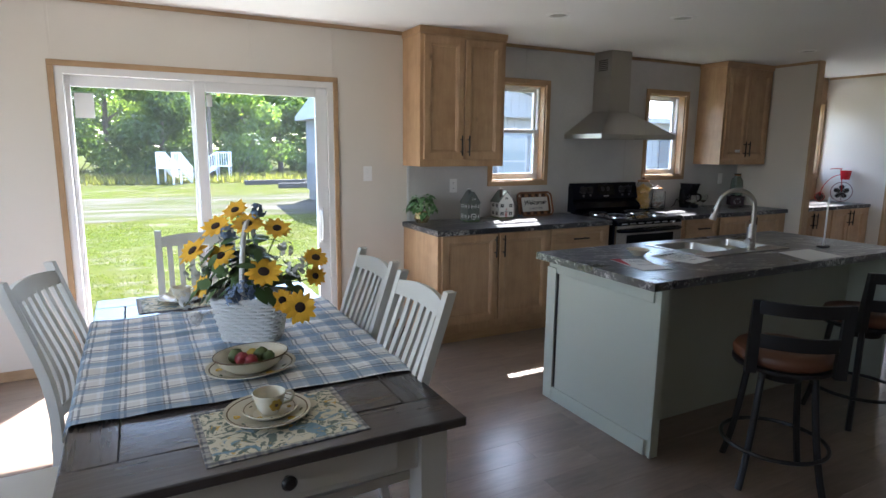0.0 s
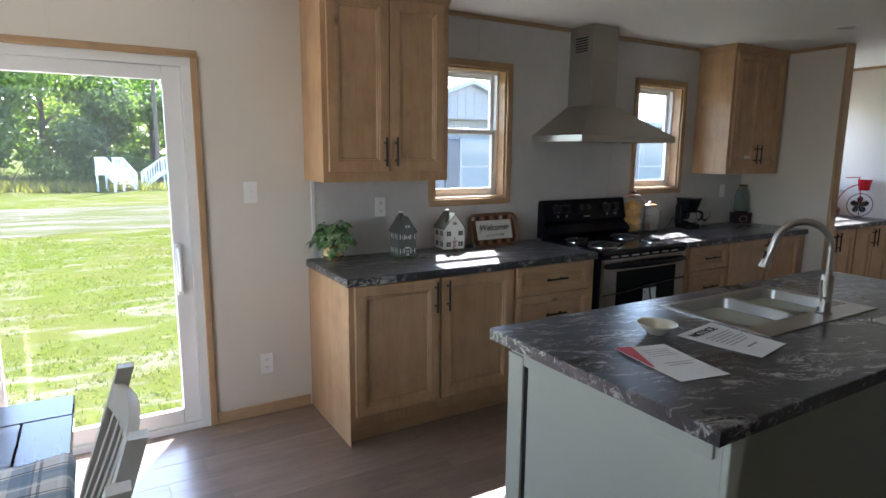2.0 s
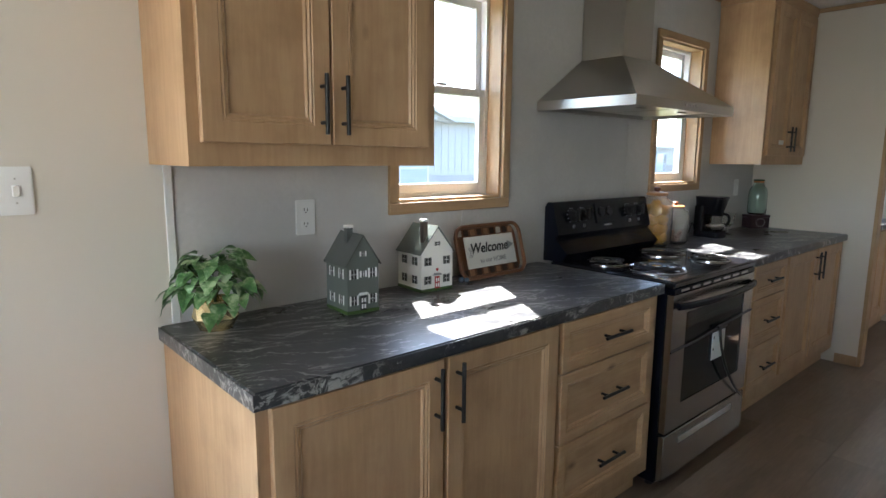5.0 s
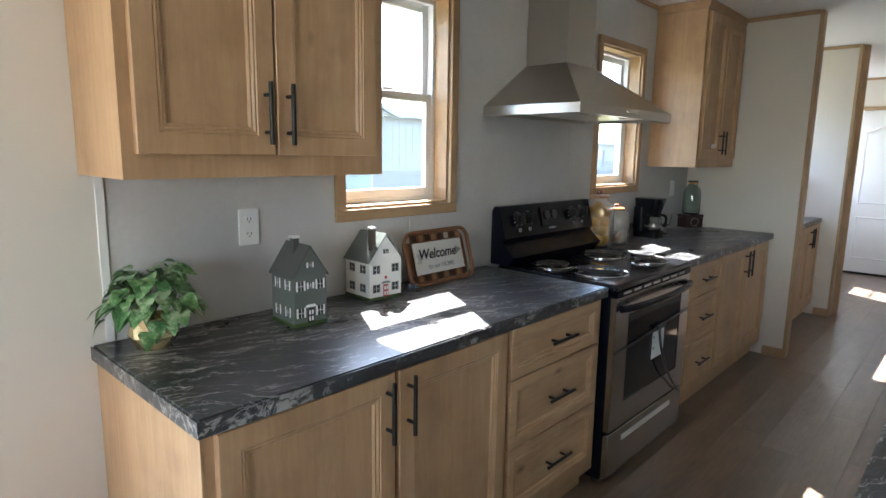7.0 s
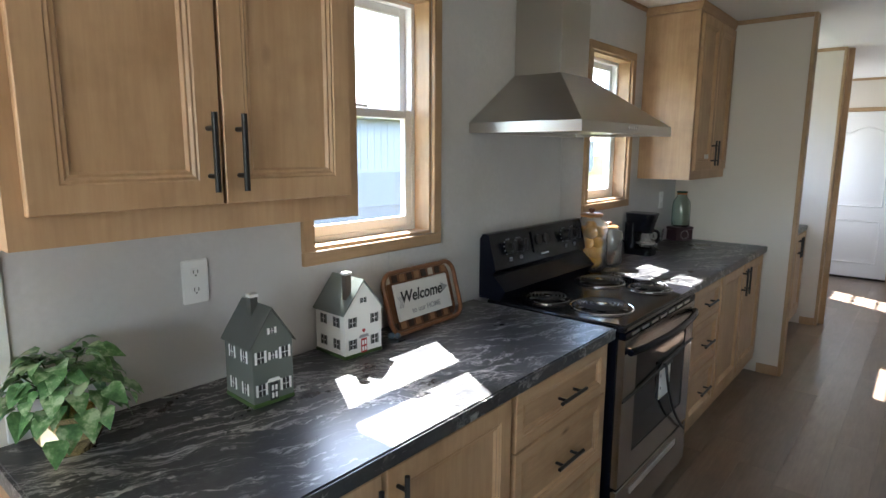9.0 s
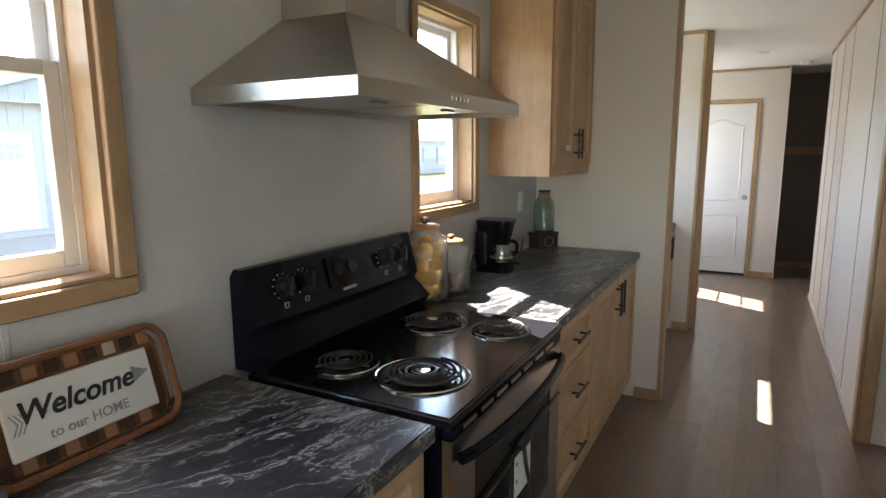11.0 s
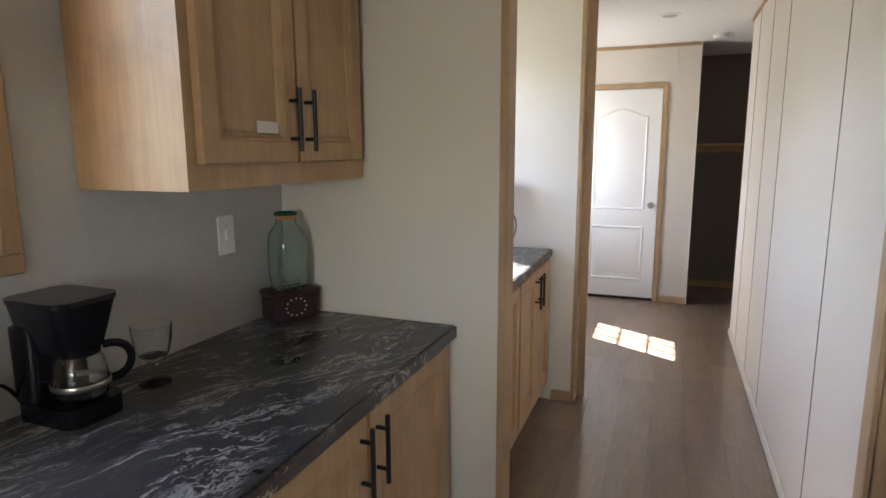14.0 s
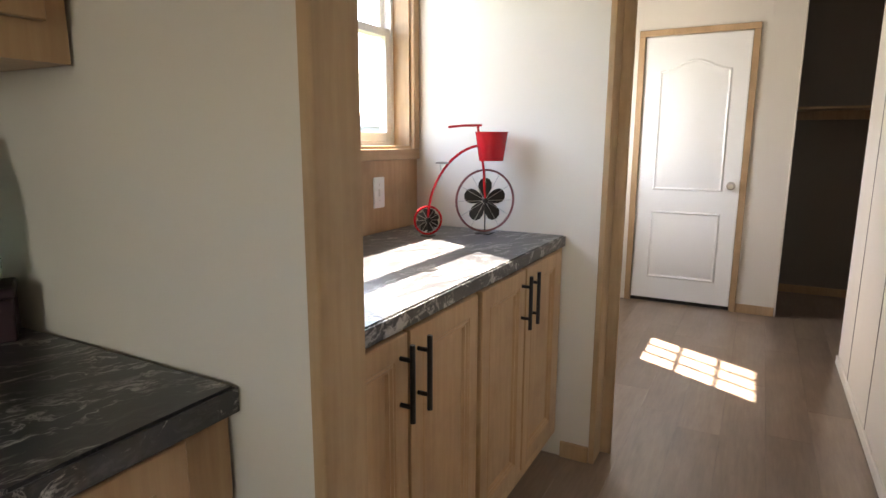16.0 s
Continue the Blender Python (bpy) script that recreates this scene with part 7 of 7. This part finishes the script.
def leaf_cloud(centres, count, size, rng, squash=0.8):
    """Many small two-sided leaves round several centres (x, y, z, radius)."""
    verts, faces = [], []
    total = sum(c[3] ** 2 for c in centres)
    for cx, cy, cz, r in centres:
        for _ in range(int(count * r * r / total)):
            d = Vector((rng.gauss(0, 1), rng.gauss(0, 1), rng.gauss(0, 1))).normalized()
            p = Vector((cx, cy, cz)) + Vector((d.x, d.y, d.z * squash)) * r * (0.45 + 0.6 * rng.random() ** 0.6)
            n = (d + Vector((rng.uniform(-1, 1), rng.uniform(-1, 1), rng.uniform(-0.5, 1)))).normalized()
            u = n.orthogonal().normalized()
            u.rotate(Matrix.Rotation(rng.random() * 6.28, 3, n))
            w = n.cross(u)
            s = size * rng.uniform(0.6, 1.3)
            i = len(verts)
            verts += [p - u * s, p - w * s * 0.42 + n * s * 0.1, p + u * s, p + w * s * 0.42 + n * s * 0.1]
            faces.append((i, i + 1, i + 2, i + 3))
    return verts, faces


def raw_part(name, verts, faces, material, parent):
    me = bpy.data.meshes.new(name)
    me.from_pydata([tuple(v) for v in verts], [], faces)
    me.materials.append(material)
    ob = new(name, me)
    ob.parent = parent
    return ob


def tree(x, y, height, spread, seed, leaves, count=3600, size=0.20, low=0.25):
    rng = random.Random(seed)
    t = thing("tree", (x, y, GZ), "leafy green tree at the edge of the lawn", "tree", "trees behind the lawn")
    bm = bmesh.new()
    top = Vector((rng.uniform(-0.4, 0.4), rng.uniform(-0.4, 0.4), height * 0.8))
    tube(bm, bez((0, 0, -0.1), (0.1, 0, height * 0.3), (top.x * 0.5, top.y, height * 0.5), top, 8), 0.16 + height * 0.008, 8, r_end=0.03)
    centres = [(top.x, top.y, height * 0.82, spread * 0.55)]
    for k in range(9):
        a = k * 2.4 + rng.random()
        z = height * rng.uniform(low + 0.05, 0.8)
        rr = spread * rng.uniform(0.55, 0.95) * (1.05 - 0.5 * z / height)
        end = Vector((math.cos(a) * rr, math.sin(a) * rr, z))
        tube(bm, bez((top.x * z / height, top.y * z / height, z * 0.75), (end.x * 0.3, end.y * 0.3, z * 0.85), (end.x * 0.7, end.y * 0.7, z * 0.95), end, 5), 0.06, 6, r_end=0.015)
        centres.append((end.x, end.y, end.z, spread * rng.uniform(0.32, 0.52)))
    part("trunk", bm, BARK, t, world=False)
    v, f = leaf_cloud(centres, count, size, rng)
    raw_part("crown", v, f, leaves, t)
    return t


def bush(x, y, height, spread, seed, leaves, count=1500, size=0.16):
    rng = random.Random(seed)
    t = thing("shrub", (x, y, GZ), "dense green shrub at the wood's edge", "shrub", "shrubs behind the lawn")
    centres = [(rng.uniform(-1, 1) * spread, rng.uniform(-0.5, 0.5) * spread, height * rng.uniform(0.25, 0.75), spread * rng.uniform(0.35, 0.6)) for _ in range(7)]
    bm = bmesh.new()
    for c in centres: tube(bm, [(c[0] * 0.2, c[1] * 0.2, -0.05), (c[0] * 0.6, c[1] * 0.6, c[2] * 0.5), c[:3]], 0.03, 5, r_end=0.01)
    part("stems", bm, BARK, t, world=False)
    v, f = leaf_cloud(centres, count, size, rng)
    raw_part("crown", v, f, leaves, t)
    return t


rng = random.Random(11)
i = 0
for x, y, h, w in ((-17, 47, 11, 4.2), (-12.5, 43, 9, 3.6), (-8.5, 46, 12, 4.4), (-5.2, 41.5, 7.5, 3.2), (-1.6, 45, 11.5, 4.0), (1.6, 43, 7.2, 2.9), (4.6, 47, 9.0, 3.6), (7.2, 44, 6.6, 2.8), (10.4, 48, 9.5, 3.8), (13.5, 45, 7.4, 3.2), (17.5, 49, 8.5, 4.0), (22.6, 47, 9.4, 3.2), (-22, 45, 10, 4)):
    tree(x, y, h, w, 100 + i, LEAVES[i % 3], 5200 if -14 < x < 16 else 2500)
    i += 1
for x in range(-18, 26, 3):
    bush(x + rng.uniform(-0.8, 0.8), 41.5 + rng.uniform(-1.2, 2.0), rng.uniform(1.8, 3.4), 1.9, 300 + x, LEAVES[i % 3])
    i += 1
# woods further back
verts, faces = [], []
for k in range(28):
    x, y = -42 + k * 2.1 + rng.uniform(-1, 1), 55 + rng.uniform(0, 8)
    v, f = leaf_cloud([(x, y, GZ + rng.uniform(4.5, 9.5), 3.5), (x + 1, y, GZ + rng.uniform(1, 4), 3.2)], 820, 0.42, rng)
    o = len(verts)
    verts += v
    faces += [tuple(q + o for q in g) for g in f]
tagged(raw_part("far_woods", verts, faces, LEAVES[2], None), "dark green woods beyond the lawn", "woods", kind="stuff")

# grass tufts near the door and tall weeds below the trees
def tufts(count, area, size, seed):
    r = random.Random(seed)
    vs, fs = [], []
    for _ in range(count):
        x, y = r.uniform(area[0], area[1]), r.uniform(area[2], area[3])
        if noise.noise((x * 0.6, y * 0.9, 2.0)) < r.uniform(-0.5, 0.15): continue
        for _ in range(3):
            a, l = r.random() * 6.28, size * r.uniform(0.5, 1.3)
            w, dx, dy = 0.006 + size * 0.05, math.cos(a), math.sin(a)
            px, py = x + r.uniform(-0.03, 0.03), y + r.uniform(-0.03, 0.03)
            k = len(vs)
            vs += [(px - dy * w, py + dx * w, GZ), (px + dy * w, py - dx * w, GZ), (px + dx * l * 0.5, py + dy * l * 0.5, GZ + l)]
            fs.append((k, k + 1, k + 2))
    return vs, fs


GRASS = leaf_material("grass_blades", (0.062, 0.084, 0.007), (0.10, 0.118, 0.016))
GRASS.node_tree.nodes["Principled BSDF"].inputs["Specular IOR Level"].default_value = 0.05
v, f = tufts(26000, (-4, 9, 4.9, 19), 0.036, 3)
tagged(raw_part("grass", v, f, GRASS, None), "short uneven green grass on the lawn", "grass", kind="stuff")
v, f = tufts(5000, (-16, 22, 36.5, 42), 0.5, 4)
tagged(raw_part("tall_weeds", v, f, leaf_material("weed_blades", (0.10, 0.10, 0.025), (0.20, 0.19, 0.07)), None), "tall yellowish weeds in front of the trees", "weeds", kind="stuff")

# ---- neighbouring houses ----
SIDING_W = plain("white_siding", (0.21, 0.207, 0.217), 0.6, vary=0.04, local=False)
SIDING_G = plain("grey_siding", (0.135, 0.132, 0.144), 0.6, vary=0.06, local=False)
HOUSE_WHITE = plain("white_house_trim", (0.29, 0.29, 0.312), 0.6, vary=0.04, local=False)
SKIRT = plain("dark_grey_skirting", (0.13, 0.125, 0.125), 0.7, vary=0.1, local=False)
ROOF_M = plain("pale_grey_shingle_roof", (0.42, 0.42, 0.43), 0.8, vary=0.12, grain=9)
SHUTTER = plain("slate_blue_shutter", (0.055, 0.065, 0.085), 0.5)


def house(x0, x1, y0, depth, windows, door_x, gable, label):
    zf, ze = -0.10, 2.55
    h = thing("house", ((x0 + x1) / 2, y0, GZ), label, "house", "neighbouring houses")
    part("skirting", B(x0 + 0.05, x1 - 0.05, y0 + 0.05, y0 + depth - 0.05, GZ, zf - 0.15), SKIRT, h)
    part("wall", B(x0, x1, y0, y0 + depth, zf - 0.15, ze), SIDING_W, h)
    bm = bmesh.new()
    n = 7
    for k in range(n):
        za, zb = zf - 0.14 + k * 0.155, zf - 0.14 + (k + 1) * 0.155
        prism(bm, [(y0 - 0.028, za), (y0 - 0.012, zb), (y0 - 0.001, zb), (y0 - 0.001, za)], 'x', x0 - 0.02, x1 + 0.02)
        prism(bm, [(x0 - 0.028, za), (x0 - 0.012, zb), (x0 - 0.001, zb), (x0 - 0.001, za)], 'y', y0, y0 + depth)
    part("lap_siding", bm, SIDING_G, h, "grey lap siding below the band", smooth=10)
    part("band", B(x0 - 0.035, x1 + 0.035, y0 - 0.035, y0 - 0.001, zf + 0.945, zf + 1.05), SIDING_W, h)
    bm = bmesh.new()
    x = x0 + 0.15
    while x < x1:
        box(bm, x - 0.02, x + 0.02, y0 - 0.012, y0 - 0.001, zf + 1.05, ze)
        x += 0.3
    part("siding_ribs", bm, SIDING_W, h)
    for x in (x0, x1): part("corner_board", B(x - 0.05, x + 0.05, y0 - 0.045, y0 + 0.05, zf - 0.15, ze), HOUSE_WHITE, h)
    bm = bmesh.new()
    yr = y0 + depth / 2
    prism(bm, [(y0 - 0.4, ze), (y0 - 0.4, ze + 0.16), (yr, ze + 1.25), (y0 + depth + 0.4, ze + 0.16), (y0 + depth + 0.4, ze)], 'x', x0 - 0.35, x1 + 0.35)
    roof = part("roof", bm, ROOF_M, h)
    part("fascia", B(x0 - 0.36, x1 + 0.36, y0 - 0.42, y0 - 0.401, ze - 0.02, ze + 0.17), HOUSE_WHITE, roof)
    if gable:
        a, b, pk = gable
        bm = bmesh.new()
        prism(bm, [(a, ze), (b, ze), ((a + b) / 2, pk)], 'y', y0 - 0.44, y0 + 2.2)
        part("gable", bm, SIDING_W, h, "white ribbed gable over the front")
        bm = bmesh.new()
        m = (a + b) / 2
        for p, q in ((a - 0.25, m), (b + 0.25, m)):
            zz = ze - 0.08
            prism(bm, [(p, zz), (q, pk + 0.03), (q, pk + 0.15), (p, zz + 0.12)], 'y', y0 - 0.62, y0 + 2.3)
        part("gable_roof", bm, HOUSE_WHITE, h)
        bm = bmesh.new()
        x = a + 0.3
        while x < b - 0.2:
            hh = ze + (pk - ze) * (1 - abs(x - m) / (m - a)) - 0.05
            box(bm, x - 0.02, x + 0.02, y0 - 0.452, y0 - 0.441, ze, hh)
            x += 0.3
        part("gable_ribs", bm, SIDING_W, h)
    for a, b, lo, hi, sh in windows:
        w = part("window", B(a - 0.08, b + 0.08, y0 - 0.05, y0 - 0.002, lo - 0.08, hi + 0.08), HOUSE_WHITE, h)
        for p, q in ((lo, (lo + hi) / 2 - 0.03), ((lo + hi) / 2 + 0.03, hi)):
            part("pane", B(a, b, y0 - 0.056, y0 - 0.051, p, q), HOUSE_GLASS, w)
        for s in sh:
            u, v_ = ((a - 0.62, a - 0.12) if s == "l" else (b + 0.12, b + 0.62))
            part("shutter", B(u, v_, y0 - 0.055, y0 - 0.002, lo - 0.05, hi + 0.05, bevel=0.01), SHUTTER, h)
    if door_x is not None:
        a, b = door_x
        d = part("door", B(a, b, y0 - 0.055, y0 - 0.002, zf, zf + 2.03, bevel=0.008), HOUSE_WHITE, h)
        for k in range(3):
            u = a + 0.2 + k * (b - a - 0.4) / 3
            for lo in (zf + 1.50, zf + 1.68):
                part("pane", B(u, u + (b - a - 0.4) / 3 - 0.03, y0 - 0.062, y0 - 0.056, lo, lo + 0.15), HOUSE_GLASS, d)
        bm = bmesh.new()
        box(bm, a - 0.11, a, y0 - 0.06, y0 - 0.002, zf, zf + 2.14)
        box(bm, b, b + 0.11, y0 - 0.06, y0 - 0.002, zf, zf + 2.14)
        box(bm, a, b, y0 - 0.06, y0 - 0.002, zf + 2.03, zf + 2.14)
        part("door_casing", bm, SIDING_W, h)
    return h


HOUSE_GLASS = plain("house_window_glass", (0.20, 0.23, 0.25), 0.06, vary=0.15, relief=0)
house(6.4, 23.0, 17.0, 7.5, [(11.02, 12.06, 0.275, 1.886, "l"), (12.37, 13.4, 0.275, 1.886, ""), (19.2, 20.6, 0.15, 1.93, "lr")], (8.74, 9.64), (8.2, 13.9, 3.55), "white and grey manufactured house with a front gable")
house(50.0, 64.0, 33.0, 7.0, [(52.0, 53.2, 0.4, 1.9, "lr"), (57.0, 58.2, 0.4, 1.9, "lr")], None, None, "grey manufactured house further along the lawn")

# ---- loose porch stairs and timbers on the lawn ----
WOOD_WHITE = plain("white_painted_timber", (0.78, 0.78, 0.77), 0.6, vary=0.05)


def porch_stairs(at, turn):
    s = thing("porch_stairs", at, "white timber porch stairs standing loose on the grass", "stairs", "porch stairs on the lawn")
    for y in (-0.55, 0.55):
        part("stringer", prism(bmesh.new(), [(0, 0), (0.35, 0), (1.5, 0.85), (1.5, 1.05), (1.2, 1.05)], 'y', y - 0.03, y + 0.03), WOOD_WHITE, s, world=False)
    for k in range(5):
        part("tread", B(0.12 + k * 0.27, 0.42 + k * 0.27, -0.52, 0.52, 0.17 + k * 0.2, 0.21 + k * 0.2, bevel=0.004), WOOD_WHITE, s, world=False)
    part("platform", B(1.45, 2.5, -0.6, 0.6, 0.98, 1.05), WOOD_WHITE, s, world=False)
    for x in (1.55, 2.42):
        for y in (-0.56, 0.56): part("post", B(x - 0.045, x + 0.045, y - 0.045, y + 0.045, 0, 1.95), WOOD_WHITE, s, world=False)
    for y in (-0.56, 0.56):
        part("handrail", prism(bmesh.new(), [(0.1, 0.95), (0.1, 1.03), (1.5, 2.0), (2.5, 2.0), (2.5, 1.92), (1.5, 1.92)], 'y', y - 0.04, y + 0.04), WOOD_WHITE, s, world=False)
        part("post", B(0.1, 0.19, y - 0.045, y + 0.045, 0, 1.0), WOOD_WHITE, s, world=False)
        for k in range(14):
            x = 0.25 + k * 0.165
            z = 0.15 + min(x, 1.5) * 0.63
            part("baluster", B(x - 0.02, x + 0.02, y - 0.02, y + 0.02, z, z + 0.88 if x < 1.5 else 1.92), WOOD_WHITE, s, world=False)
    s.matrix_basis = pose(*at, 0, 0, turn) @ Matrix.Diagonal((0.85, 0.85, 0.9, 1))
    return s


porch_stairs((2.7, 38.2, GZ), 235)
porch_stairs((3.4, 40.0, GZ), -15)
TIMBER = plain("weathered_dark_timber", (0.06, 0.05, 0.045), 0.85, vary=0.25, grain=14)
for x, y, l, a in ((7.6, 35.0, 4.2, 4), (8.4, 31.5, 3.4, -6), (9.6, 33.5, 2.4, 25)):
    bm = box(bmesh.new(), -l / 2, l / 2, -0.15, 0.15, 0, 0.26, bevel=0.02)
    ob = new("timber_beam", mesh_of("timber_beam", bm, TIMBER))
    ob.matrix_basis = pose(x, y, GZ, 0, 0, a)
    tagged(ob, "weathered dark timber lying on the lawn", "beam", "timbers on the lawn")
pole = thing("utility_pole", (4.35, 40.0, GZ), "grey wooden utility pole with a cable", "pole")
part("post", rod(bmesh.new(), (4.35, 40.0, GZ), (4.35, 40.0, 9.0), 0.13, 0.10, 12), BARK, pole)
part("cable", tube(bmesh.new(), bez((4.35, 40, 6.2), (-4, 40, 5.6), (-12, 40, 5.8), (-22, 40, 6.6), 14), 0.02, 6), BLACK_MATT, pole)


# ---- floor planks ----
floor = structure("floor", B(XL, XR, YF, YB, -0.012, -0.0032), GAP_DARK, "grey-brown vinyl plank floor", "floor")
PW, PL = 0.178, 1.22


def plank_mesh(length, width):
    bm = box(bmesh.new(), 0, length - 0.0006, 0, width - 0.0006, -0.003, 0.0, bevel=0.0005)
    return mesh_of("plank", bm, PLANK, 20)


plank_sizes = {}
rest = bmesh.new()
row, y = 0, YB
rng = random.Random(5)
while y > YF + 0.02:
    w = min(PW, y - YF)
    x = XL - rng.random() * PL
    while x < XR:
        a, b = max(x, XL), min(x + PL, XR)
        x += PL
        if b - a < 0.02: continue
        if y - w > 1.35 and b > 0.2 and a < 10.6:
            key = (round(b - a, 4), round(w, 4))
            if key not in plank_sizes: plank_sizes[key] = plank_mesh(*key)
            ob = new("plank", plank_sizes[key])
            ob.parent = floor
            ob.location = Vector((a, y - w, 0)) - ORIGIN[floor.name]
        else:
            box(rest, a, b - 0.0012, y - w, y - 0.0012, -0.003, 0.0)
    y -= PW
rest_ob = part("planks", rest, PLANK, floor)
tagged(rest_ob, kind="stuff")
